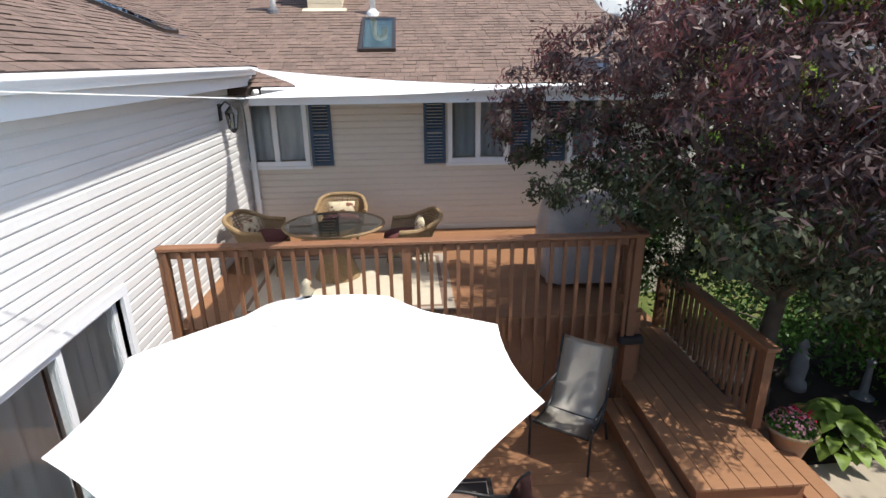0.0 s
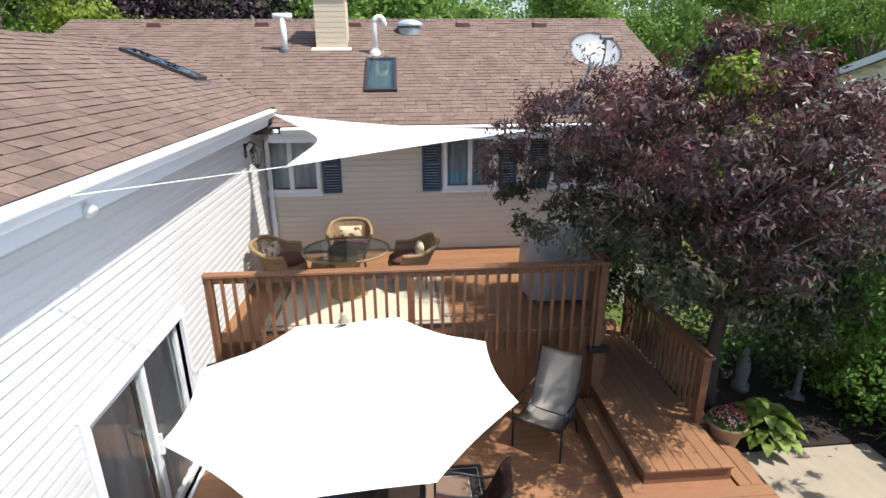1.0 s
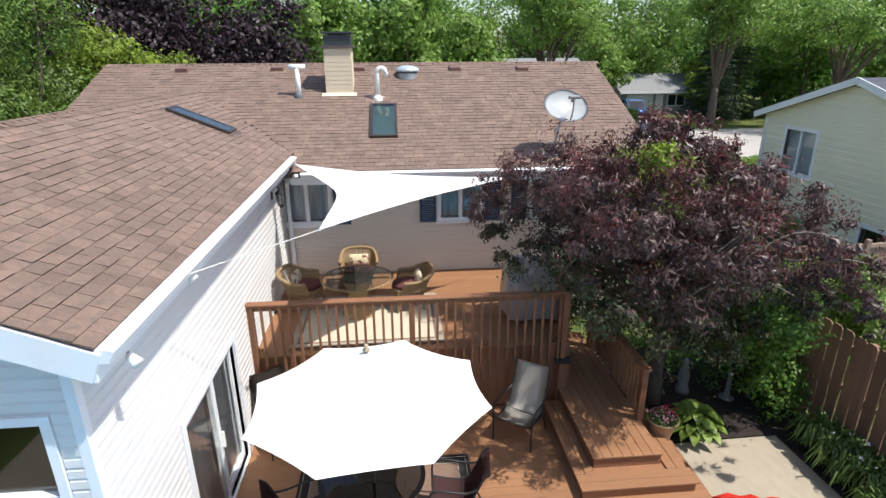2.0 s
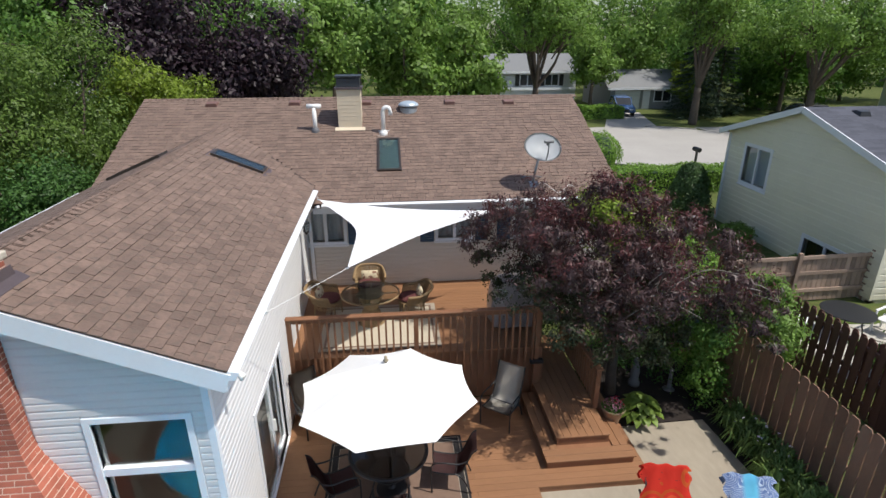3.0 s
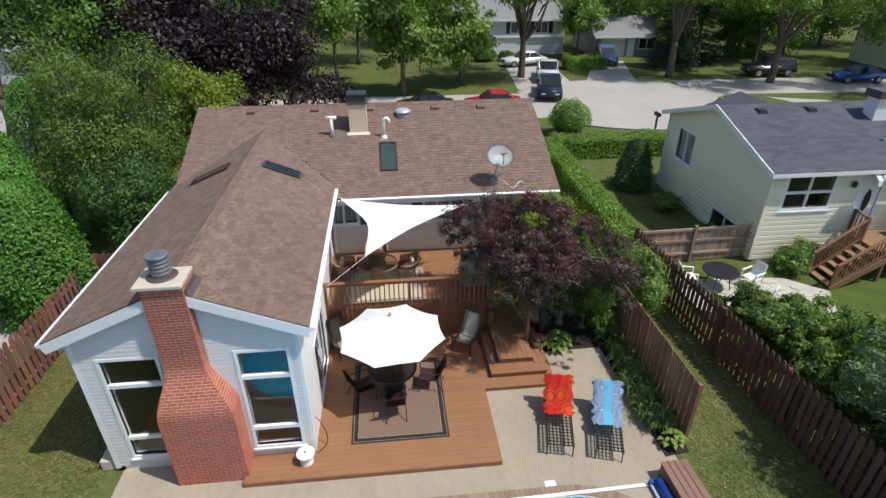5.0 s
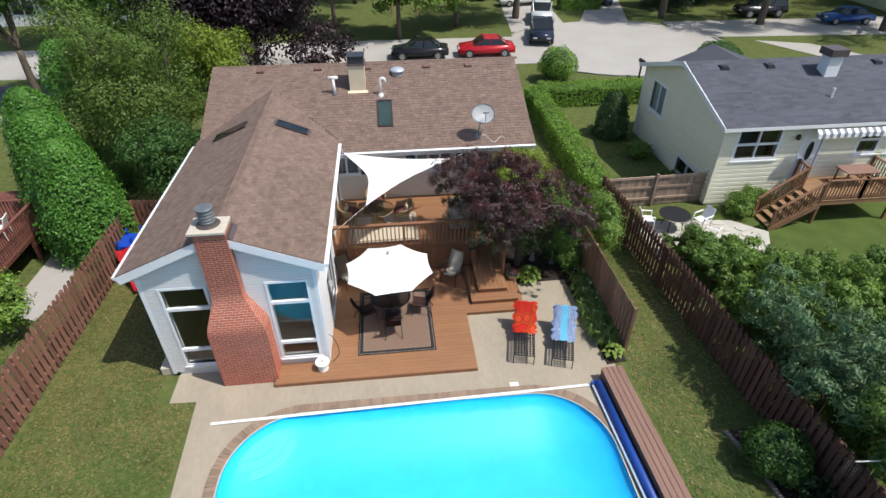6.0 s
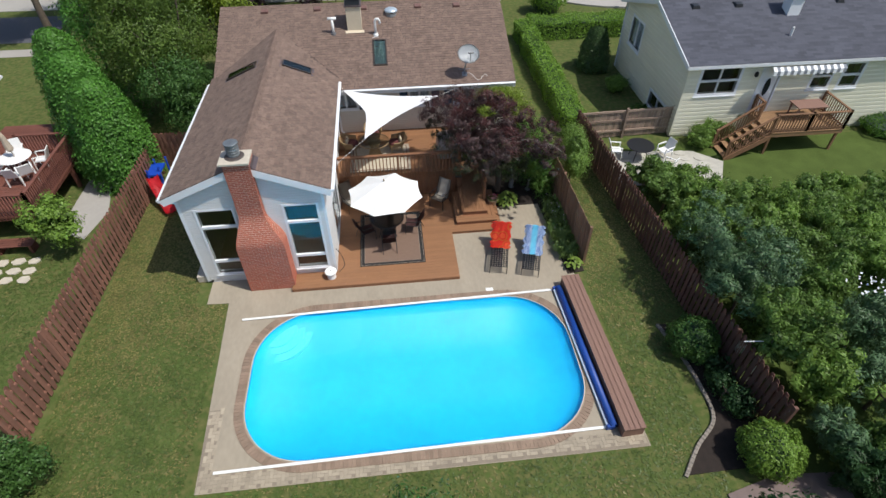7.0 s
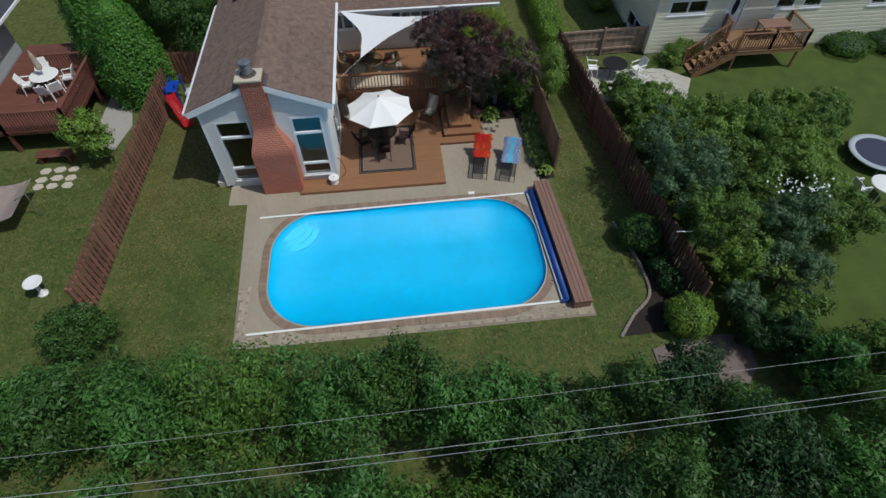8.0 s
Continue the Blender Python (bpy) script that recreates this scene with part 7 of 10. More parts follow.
cedar("clipped dark conical yew on the side lawn", 14.1, 8.2, 0.92, 2.4, 111, LEAF_YEW, 9000, 1.05, "clipped yews")
bush("rounded green bush by the street corner", 13.6, 17.4, 1.25, 2.3, LEAF_HEDGE, 6000, 112)
tree("pale green bush beside the neighbouring wall", (14.5, 5.4, 0), 1.0, lobes_in(113, (14.5, 5.4, 0.45), (0.7, 0.7, 0.35), 9, 0.28), LEAF_BRIGHT, 4500, 0.10, 0.055, 0.03, 113, "bush", name="bush", limbs=3, floor=0.03)
tree("pale green bush beside the neighbouring wall", (14.7, 2.2, 0), 1.0, lobes_in(114, (14.7, 2.2, 0.45), (0.6, 0.8, 0.4), 9, 0.28), LEAF_GREEN, 4500, 0.10, 0.055, 0.03, 114, "bush", name="bush", limbs=3, floor=0.03)
bush("bright rounded green bush in the edged bed", 11.50, -15.75, 0.76, 1.3, LEAF_LIME, 6500, 115, 0.085)
bush("dark green rounded bush by the fence", 11.05, -12.0, 0.75, 1.25, LEAF_DEEP, 4500, 116, 0.09)
tree("dark spreading shrub at the fence foot", (11.2, -13.9, 0.03), 1.5, [((11.35, -13.5, 0.4), (0.32, 0.45, 0.35), 1), ((11.5, -14.2, 0.5), (0.35, 0.45, 0.4), 1), ((11.5, -12.9, 0.4), (0.3, 0.4, 0.35), 0.8)], LEAF_DARK, 5000, 0.09, 0.05, 0.04, 117, "shrub", name="shrub", floor=0.03, limbs=3)
tree("dark green loose shrub at the fence end", (-8.5, -14.4, 0), 2.1, lobes_in(118, (-8.5, -14.4, 1.05), (1.2, 1.05, 0.8), 22, 0.40), LEAF_DEEP, 13000, 0.10, 0.05, 0.05, 118, "shrub", name="shrub", limbs=3, floor=0.03)
tree("leafy green bush under the neighbouring window", (16.9, -0.4, 0), 1.4, lobes_in(119, (16.8, -0.5, 0.65), (0.9, 0.6, 0.5), 10, 0.34), LEAF_BRIGHT, 6000, 0.10, 0.055, 0.04, 119, "bush", name="bush", limbs=3, floor=0.03)
tree("leafy green bush beside the deck stairs", (18.1, 0.0, 0), 1.0, lobes_in(120, (18.1, -0.1, 0.45), (0.55, 0.4, 0.4), 7, 0.26), LEAF_GREEN, 3000, 0.09, 0.05, 0.03, 120, "bush", name="bush", limbs=3, floor=0.03)
bush("low green bush along the neighbouring wall", 26.5, -0.2, 1.2, 0.8, LEAF_GREEN, 3000, 121)
bush("low green bush along the neighbouring wall", 28.9, -0.2, 1.2, 0.8, LEAF_DEEP, 3000, 122)
bush("rounded green bush by a far driveway", 26.5, 19.6, 1.5, 1.6, LEAF_DEEP, 3000, 124, 0.14)
bush("low green bush in front of a far house", 12.5, 44.5, 1.3, 1.3, LEAF_GREEN, 2500, 125, 0.16)
bush("low green bush in front of a far house", 15.0, 44.2, 0.9, 1.0, LEAF_DEEP, 2000, 126, 0.16)
hedge("low clipped green hedge across the street", 20.0, 24.0, 38.0, 40.0, 1.1, 127, 6000, LEAF_HEDGE, 0.18)

# shrubbery beyond the east fence
g0 = np.random.default_rng(200)
for k, (x, y, h, r) in enumerate(((13.3, -15.6, 1.7, 0.8), (13.5, -16.6, 2.0, 0.9), (14.4, -17.3, 2.2, 1.0))):
    tree("dark feathery juniper at the end of the fence", (x, y, 0), h, lobes_in(190 + k, (x, y, h * 0.5), (r * 1.1, r * 1.1, h * 0.42), 18, r * 0.32), LEAF_DARK if k else LEAF_BLUE, 8000, 0.15, 0.035, 0.05, 190 + k, "shrub", limbs=3, floor=0.05, name="shrub", group="dark junipers")
EAST = [(14.1, -3.7, 1.3, 0.8), (13.1, -3.3, 1.3, 0.9), (12.9, -5.2, 2.2, 1.0), (13.0, -7.4, 3.0, 1.05), (20.2, -7.4, 1.9, 1.2), (18.4, -12.4, 2.2, 1.3), (14.0, -5.2, 1.9, 1.1), (15.6, -5.9, 2.2, 1.2), (14.2, -6.8, 2.5, 1.3), (16.4, -7.2, 2.6, 1.4), (18.0, -6.8, 2.2, 1.3), (21.8, -6.3, 1.7, 1.2), (19.9, -5.9, 1.7, 1.1),
        (14.8, -8.8, 2.8, 1.4), (16.9, -8.8, 2.9, 1.5), (19.0, -8.6, 2.2, 1.3), (13.7, -10.2, 2.7, 1.3), (15.8, -10.6, 3.0, 1.5), (17.9, -10.4, 2.8, 1.4), (14.2, -12.2, 2.6, 1.3),
        (16.2, -12.4, 2.8, 1.4), (13.8, -14.2, 2.4, 1.1), (15.3, -14.6, 2.5, 1.3), (14.7, -16.2, 2.0, 0.9), (12.8, -9.2, 4.2, 1.25), (12.75, -11.0, 4.4, 1.3), (12.8, -13.0, 4.1, 1.2)]
for k, (x, y, h, r) in enumerate(EAST):
    leaf = LEAF_BLUE if k in (16, 20, 22, 24, 25) else (LEAF_BRIGHT, LEAF_SHRUB, LEAF_SHRUB)[k % 3]
    tree("blue-green juniper shrub in the hedge bank" if leaf is LEAF_BLUE else "spreading green shrub beyond the fence", (x, y, 0), h,
         lobes_in(210 + k, (x, y, h * 0.55), (r * 1.15, r * 1.15, h * 0.42), 24, r * 0.28), leaf, 10500, 0.135, 0.038 if leaf is LEAF_BLUE else 0.055, 0.06, 210 + k, "shrub", limbs=4, floor=0.05, name="shrub", group="shrub bank")
pts = np.stack([g0.normal(0, 0.30, 60) + np.repeat((15.6, 16.5), 30), g0.normal(0, 0.20, 60) - 12.3, g0.uniform(2.7, 3.1, 60)], 1)
tagged(quads("white_blossom", leaf_quads(g0, pts, np.tile([0, -0.5, 1.0], (60, 1)), 0.10, 0.07), material("white_petals", (0.62, 0.64, 0.66), 0.8, vary=0.2)), "loose white blossom heads over the shrubs", "blossom", kind="stuff")

# tall growth along the back of the yard
BACK = [(-12.2, -18.4, 3.2, 1.8), (-9.6, -17.7, 3.6, 1.9), (-7.2, -18.0, 3.9, 1.9), (-4.8, -17.9, 4.2, 1.9), (-2.5, -18.3, 4.5, 2.0), (-0.2, -18.3, 4.7, 2.0), (1.9, -18.0, 4.8, 1.8), (3.6, -18.6, 4.0, 1.6), (5.2, -20.2, 3.5, 1.5), (6.6, -20.6, 3.3, 1.3),
        (7.9, -18.7, 3.0, 1.4), (9.6, -18.6, 3.2, 1.5), (11.3, -19.9, 3.0, 1.3), (-11.0, -21.0, 4.2, 2.0), (-8.0, -21.0, 4.3, 2.0), (-5.2, -21.2, 4.5, 2.0), (-2.4, -21.4, 4.6, 2.0), (0.4, -21.4, 4.6, 2.0), (3.0, -21.6, 4.4, 1.9), (5.6, -21.8, 4.0, 1.8),
        (8.4, -21.0, 3.8, 1.8), (10.9, -20.9, 3.8, 1.7), (15.2, -20.2, 4.2, 1.9), (17.5, -19.6, 3.8, 1.9), (19.6, -21.0, 4.0, 1.9), (14.6, -18.5, 2.6, 1.2), (-14.5, -21, 4.0, 2.0), (13.0, -21.2, 3.2, 1.5), (17.2, -17.8, 2.8, 1.4), (18.9, -18.6, 3.2, 1.6), (21.5, -18.0, 3.0, 1.6), (12.6, -22.6, 3.6, 1.6), (6.9, -22.6, 3.4, 1.5),
        (4.9, -18.9, 3.2, 1.4), (4.8, -20.2, 3.4, 1.4), (6.4, -19.4, 2.6, 1.2), (-8.4, -16.9, 3.0, 1.4), (-6.2, -17.1, 3.3, 1.4), (-9.5, -23.0, 4.2, 1.9), (-6.6, -23.0, 4.2, 1.9), (-3.8, -23.2, 4.2, 1.9), (-1.0, -23.2, 4.2, 1.9), (1.8, -23.2, 4.2, 1.9), (4.4, -23.2, 4.0, 1.8)]
for k, (x, y, h, r) in enumerate(BACK):
    # from x 5 to 12 darker leaves carry the shade of that stretch
    leaf = (LEAF_BACK, LEAF_BACK, LEAF_DEEP, LEAF_BACK, LEAF_GREEN, LEAF_BACK, LEAF_DEEP)[k % 7] if x < 5 else (LEAF_DEEP, LEAF_DARK)[k % 2] if x < 12 else (LEAF_SHRUB, LEAF_BACK)[k % 2]
    tree("dense green tree along the back of the yard", (x, y, 0), h, lobes_in(240 + k, (x, y, h * 0.58), (r * 0.88, r * 0.82, h * 0.38), 20, r * 0.34), leaf, 9800, 0.15, 0.056, 0.10, 240 + k, limbs=4, floor=0.3, group="back boundary trees")

# ---- fences ----
def board_fence(name, label, p, q, h, mat, w=0.14, gap=0.11, both=True, slant=0.0, posts=2.4, cap=False, group="wooden board fences", double=0.045):
    """A shadow-box fence: posts, three rails, and boards on both faces in turn."""
    th = thing(name, label, "fence", (0, 0, 0), group)
    p, q = Vector((*p, 0)), Vector((*q, 0))
    d = (q - p).normalized()
    s = Vector((-d.y, d.x, 0))
    length, ang = (q - p).length, math.atan2(d.y, d.x)
    bm = bmesh.new()
    vs = [(-w / 2, 0), (w / 2, 0), (w / 2, h - 0.05), (w / 2 - 0.035, h), (-w / 2 + 0.035, h), (-w / 2, h - 0.05)]
    lo = [bm.verts.new((x, -0.009, z)) for x, z in vs]
    hi = [bm.verts.new((x, 0.009, z)) for x, z in vs]
    bm.faces.new(lo)
    bm.faces.new(hi[::-1])
    for i in range(6):
        bm.faces.new((lo[i], lo[(i + 1) % 6], hi[(i + 1) % 6], hi[i]))
    me = mesh_of("board", bm, mat)
    g = np.random.default_rng(int(length * 100))
    step = (w + gap)
    n = int(length / step)
    for i in range(n):
        for face in ((1, 0.0), (-1, 0.5)) if both else ((1, 0.0),):
            c = p + d * (step * (i + 0.5 + face[1])) + s * double * face[0]
            ob = piece("board", me, th, (c.x, c.y, 0.03 + g.uniform(-0.012, 0.012)), (0, g.normal(0, 0.006), ang))
    for z in (0.3, h * 0.52, h - 0.22):
        bm = bmesh.new()
        beam(bm, p + Vector((0, 0, z)), q + Vector((0, 0, z)), double * 2 - 0.022, 0.085, (0, 0, 1))
        part("rail", bm, mat, th)
    m = max(2, int(length / posts) + 1)
    for i in range(m):
        c = p + d * (length * i / (m - 1))
        bm = bmesh.new()
        box(bm, c.x - 0.048, c.x + 0.048, c.y - 0.048, c.y + 0.048, 0, h + 0.02)
        part("post", bm, mat, th)
    return th


board_fence("board_fence", "red-brown shadow-box board fence along the west lawn", (-8.90, -13.2), (-8.52, 0.5), 1.72, FENCE, w=0.145, gap=0.095, double=0.04)
board_fence("board_fence", "red-brown board fence between the house and the side fence", (-8.5, 0.55), (-5.15, 0.55), 1.72, FENCE, gap=0.055, double=0.03)
board_fence("board_fence", "tall red-brown board fence beside the border plants", (8.80, -7.80), (8.72, -1.2), 1.86, FENCE_TERRACE, gap=0.022, both=False, w=0.19, double=0.03, group="terrace board fence")
board_fence("board_fence", "dark red-brown picket fence along the east boundary", (10.86, 0.55), (12.05, -15.2), 1.68, FENCE_SHADED, gap=0.075, w=0.14)


def rail_fence():
    th = thing("plank_fence", "weathered brown plank fence beside the neighbouring house", "fence", (13.2, -0.25, 0), "wooden board fences")
    p, q = Vector((10.92, 0.62, 0)), Vector((15.65, 0.78, 0))
    d = (q - p).normalized()
    n = 30
    for i in range(n):
        c = p.lerp(q, (i + 0.5) / n)
        bm = bmesh.new()
        box(bm, c.x - 0.068, c.x + 0.068, c.y - 0.0, c.y + 0.02, 0.05, 1.48 + 0.015 * math.sin(i * 3.1))
        part("board", bm, FENCE_OLD, th)
    for z in (0.40, 0.95, 1.44):
        bm = bmesh.new()
        beam(bm, p + Vector((0, -0.03, z)), q + Vector((0, -0.03, z)), 0.04, 0.10, (0, 0, 1))
        part("rail", bm, FENCE_OLD, th)
    for t in (0.0, 0.5, 1.0):
        c = p.lerp(q, t)
        bm = bmesh.new()
        box(bm, c.x - 0.055, c.x + 0.055, c.y - 0.11, c.y - 0.012, 0, 1.60)
        part("post", bm, FENCE_OLD, th)


rail_fence()

# edged bed at the foot of the east fence
bm = bmesh.new()
prism(bm, [(9.25, -15.95), (9.9, -15.2), (10.72, -14.45), (10.82, -13.4), (10.72, -12.1), (10.5, -10.9), (11.75, -10.9), (12.1, -15.9)], 0.0, 0.03)
tagged(part("mulch_bed", bm, SOIL), "dark mulch bed inside a curved stone edging", "flower bed", kind="structure")
ed = thing("bed_edging", "curved row of grey edging stones", "edging", (10.4, -13.5, 0))
run = arc_pts([(9.2, -16.0, 0), (9.9, -15.2, 0), (10.72, -14.45, 0), (10.84, -13.4, 0), (10.72, -12.1, 0), (10.45, -10.9, 0)], 8)
for a, b in zip(run, run[1:]):
    bm = bmesh.new()
    beam(bm, a + (b - a) * 0.02 + Vector((0, 0, 0.035)), b - (b - a) * 0.03 + Vector((0, 0, 0.035)), 0.11, 0.09, (0, 0, 1))
    soften(bm, 0.012)
    part("edging_stone", bm, EDGING, ed)
bm = bmesh.new()
prism(bm, [(10.1, -16.55), (11.6, -16.2), (13.4, -16.3), (13.3, -17.5), (12.6, -18.2), (10.1, -18.2)], 0.0, 0.05)
tagged(part("shed_slab", bm, material("dark_grey_brown_boards", (0.17, 0.128, 0.118), 0.85, vary=0.25, scale=4, stretch=(1, 0.2, 1))), "low brown boarded platform by the back fence", "platform")
# shepherd's hook and a feeder
th = thing("plant_hook", "white metal plant hook with a wire feeder", "plant hook", (12.3, -13.4, 0))
bm = bmesh.new()
tube(bm, arc_pts([(12.35, -13.3, 0), (12.35, -13.3, 1.9), (12.25, -13.3, 2.02), (11.5, -13.25, 2.05)], 4), 0.016, 8)
part("hook", bm, WHITE_PVC, th)
bm = bmesh.new()
for k in range(10):
    a = 2 * math.pi * k / 10
    tube(bm, [(11.5 + 0.10 * math.cos(a), -13.25 + 0.10 * math.sin(a), 1.6), (11.5 + 0.10 * math.cos(a), -13.25 + 0.10 * math.sin(a), 1.95)], 0.006, 4)
part("feeder", bm, GREY_METAL, th)
# statue in the bed: plain upright shape
bm = bmesh.new()
lathe(bm, (7.05, -2.75, 0.03), [(0.13, 0), (0.12, 0.10), (0.08, 0.12), (0.10, 0.32), (0.08, 0.50), (0.04, 0.55), (0.065, 0.61), (0.04, 0.68), (0.01, 0.70)], 16)
tagged(part("garden_statue", bm, material("grey_cast_stone", (0.20, 0.195, 0.19), 0.9, vary=0.3), smooth=True), "small grey cast-stone garden statue in the bed", "statue")
bm = bmesh.new()
lathe(bm, (7.75, -3.0, 0.03), [(0.14, 0), (0.05, 0.06), (0.035, 0.45), (0.06, 0.5), (0.02, 0.55)], 14)
tagged(part("garden_post", bm, material("grey_cast_iron", (0.18, 0.18, 0.19), 0.7)), "slim grey garden ornament post in the bed", "ornament")

# ---- east neighbour ----
east = thing("neighbour_house", "cream-sided house with a dark grey shingle roof", "house", (22, 4, 0), kind="structure")
NX0, NX1, NY0, NY1, NE = 15.62, 34.0, 0.42, 8.4, 3.80
NRY, NRZ = 4.45, 5.16
NS = (NRZ - NE) / (NRY - 0.12)
nh = [(16.30, 18.10, 2.28, 3.50), (19.25, 20.09, 1.16, 3.34), (21.85, 22.70, 2.30, 3.40), (23.3, 24.15, 2.30, 3.40), (27.0, 28.6, 2.2, 3.4)]
w = wall_panel("wall_yard", "y", NY0, 0.15, NX0, NX1, 0, NE, nh, SIDING_CREAM, east)
siding(w, "y", NY0, -1, NX0 + 0.05, NX1, 0.12, NE - 0.02, [(h[0] - 0.09, h[1] + 0.09, h[2] - 0.1, h[3] + 0.09) for h in nh], SIDING_CREAM, 0.21)
gh = [(5.85, 7.25, 2.02, 3.38), (1.55, 3.35, 0.30, 1.0)]
w = wall_panel("wall_gable", "x", NX0, 0.15, NY0, NY1, 0, NE, gh, SIDING_CREAM, east)
ntop = lambda y: NE - 0.05 + NS * min(y - 0.12, 2 * NRY - 0.12 - y)
siding(w, "x", NX0, -1, NY0 + 0.05, NY1 - 0.05, 0.12, NRZ - 0.1, [(h[0] - 0.09, h[1] + 0.09, h[2] - 0.1, h[3] + 0.09) for h in gh], SIDING_CREAM, 0.21, top=ntop)
bm = bmesh.new()
hexa(bm, [(NX0, NY0, NE), (NX0 + 0.15, NY0, NE), (NX0 + 0.15, NY1, NE), (NX0, NY1, NE), (NX0, NRY - 0.02, NRZ - 0.1), (NX0 + 0.15, NRY - 0.02, NRZ - 0.1), (NX0 + 0.15, NRY + 0.02, NRZ - 0.1), (NX0, NRY + 0.02, NRZ - 0.1)])
part("gable", bm, SIDING_CREAM, east)
wall_panel("wall_street", "y", NY1, 0.15, NX0, NX1, 0, NE, [], SIDING_CREAM, east)
bm = bmesh.new()
box(bm, NX0 - 0.03, NX0 + 0.06, NY0 - 0.03, NY0 + 0.06, 0.1, NE - 0.06)
part("corner_post", bm, SIDING_CREAM, east)
nroof = thing("neighbour_roof", "dark grey asphalt shingle gable roof", "roof", kind="structure")
bm = bmesh.new()
slab(bm, (NX0 - 0.3, 0.12, NE), (NX1, 0.12, NE), (NX1, NRY, NRZ), (NX0 - 0.3, NRY, NRZ), 0.12)
slab(bm, (NX0 - 0.3, NRY, NRZ), (NX1, NRY, NRZ), (NX1, 2 * NRY - 0.12, NE), (NX0 - 0.3, 2 * NRY - 0.12, NE), 0.12)
part("roof_deck", bm, GREY_SHINGLE, nroof)
bm = bmesh.new()
slab(bm, (16.9, 5.0, 3.75), (16.9, 8.9, 3.75), (19.2, 8.9, 4.62), (19.2, 5.0, 4.62), 0.12)
slab(bm, (19.2, 5.0, 4.62), (19.2, 8.9, 4.62), (22.1, 8.9, 3.6), (22.1, 5.0, 3.6), 0.12)
part("cross_gable", bm, GREY_SHINGLE, nroof)
for a, b in (((NX0 - 0.3, 0.12, NE - 0.07), (NX0 - 0.3, NRY, NRZ - 0.07)), ((NX0 - 0.3, NRY, NRZ - 0.07), (NX0 - 0.3, 2 * NRY - 0.12, NE - 0.07))):
    trim_run("rake_board", a, b, 0.04, 0.2, TRIM, (0, 0, 1), east)
trim_run("fascia", (NX0 - 0.3, 0.10, NE - 0.09), (NX1, 0.10, NE - 0.09), 0.04, 0.14, TRIM, (0, 0, 1), east)
trim_run("downspout", (NX0 - 0.05, NY1 - 0.05, 0.1), (NX0 - 0.05, NY1 - 0.05, NE - 0.1), 0.08, 0.06, TRIM, None, east)
for i, h in enumerate(nh):
    if i == 1:
        continue
    window_unit("window_%d" % (6 + i), "y", NY0, -1, *h, [(h[2] + h[3]) / 2], [(h[0] + h[1]) / 2] if h[1] - h[0] > 1.2 else [], east, "white-framed double-hung window in cream siding", frame_w=0.13)
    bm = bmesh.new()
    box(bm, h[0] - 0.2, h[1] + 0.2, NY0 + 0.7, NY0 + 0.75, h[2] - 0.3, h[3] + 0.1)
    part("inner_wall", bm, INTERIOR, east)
for i, h in enumerate(gh):
    window_unit("window_%d" % (12 + i), "x", NX0, -1, *h, [], [(h[0] + h[1]) / 2], east, "white-framed window in the shaded gable wall", frame_w=0.13)
    bm = bmesh.new()
    d_ = (0.17, 0.7)[i]
    box(bm, NX0 + d_, NX0 + d_ + 0.03, h[0] - 0.2, h[1] + 0.2, h[2] - 0.3, h[3] + 0.1)
    part(("curtain", "inner_wall")[i], bm, (CURTAIN, INTERIOR)[i], east)
d2 = thing("door_2", "white back door with an oval glass light", "door", kind="structure")
h = nh[1]
bm = bmesh.new()
box(bm, h[0] + 0.02, h[1] - 0.02, NY0 + 0.0, NY0 + 0.05, h[2], h[3])
part("door_panel", bm, TRIM, d2)
bm = bmesh.new()
tube(bm, [(19.67 + 0.17 * math.cos(t), NY0 - 0.012, 2.45 + 0.47 * math.sin(t)) for t in [2 * math.pi * k / 24 for k in range(25)]], 0.02, 6)
part("oval_trim", bm, TRIM, d2)
bm = bmesh.new()
vs = [bm.verts.new((19.67 + 0.17 * math.cos(2 * math.pi * k / 24), NY0 - 0.006, 2.45 + 0.47 * math.sin(2 * math.pi * k / 24))) for k in range(24)]
bm.faces.new(vs)
part("pane", bm, material("dark_door_glass", (0.02, 0.025, 0.03), 0.08), d2)
bm = bmesh.new()
for b in ((h[0] - 0.09, h[0], h[2], h[3] + 0.09), (h[1], h[1] + 0.09, h[2], h[3] + 0.09), (h[0], h[1], h[3], h[3] + 0.09)):
    box(bm, b[0], b[1], NY0 - 0.04, NY0 + 0.06, b[2], b[3])
part("door_frame", bm, TRIM, d2)
# rolled striped awning
AWNING_GREY = material("grey_awning_cloth", (0.20, 0.22, 0.25), 0.9)
aw = thing("awning", "rolled grey and white striped awning under the eave", "awning", (21.5, 0.3, 3.4))
for k in range(22):
    bm = bmesh.new()
    x = 19.35 + 3.5 * k / 22
    hexa(bm, [(x, -0.14, 3.26 + 0.03 * (k % 2)), (x + 3.5 / 22, -0.14, 3.26 + 0.03 * (k % 2)), (x + 3.5 / 22, -0.11, 3.28), (x, -0.11, 3.28), (x, -0.12, 3.46), (x + 3.5 / 22, -0.12, 3.46), (x + 3.5 / 22, 0.07, 3.58), (x, 0.07, 3.58)])
    part("stripe", bm, (TRIM, AWNING_GREY)[k % 2], aw)
for x in (19.5, 22.6):
    bm = bmesh.new()
    box(bm, x, x + 0.06, 0.04, NY0 + 0.02, 3.42, 3.52)
    part("bracket", bm, TRIM, aw)
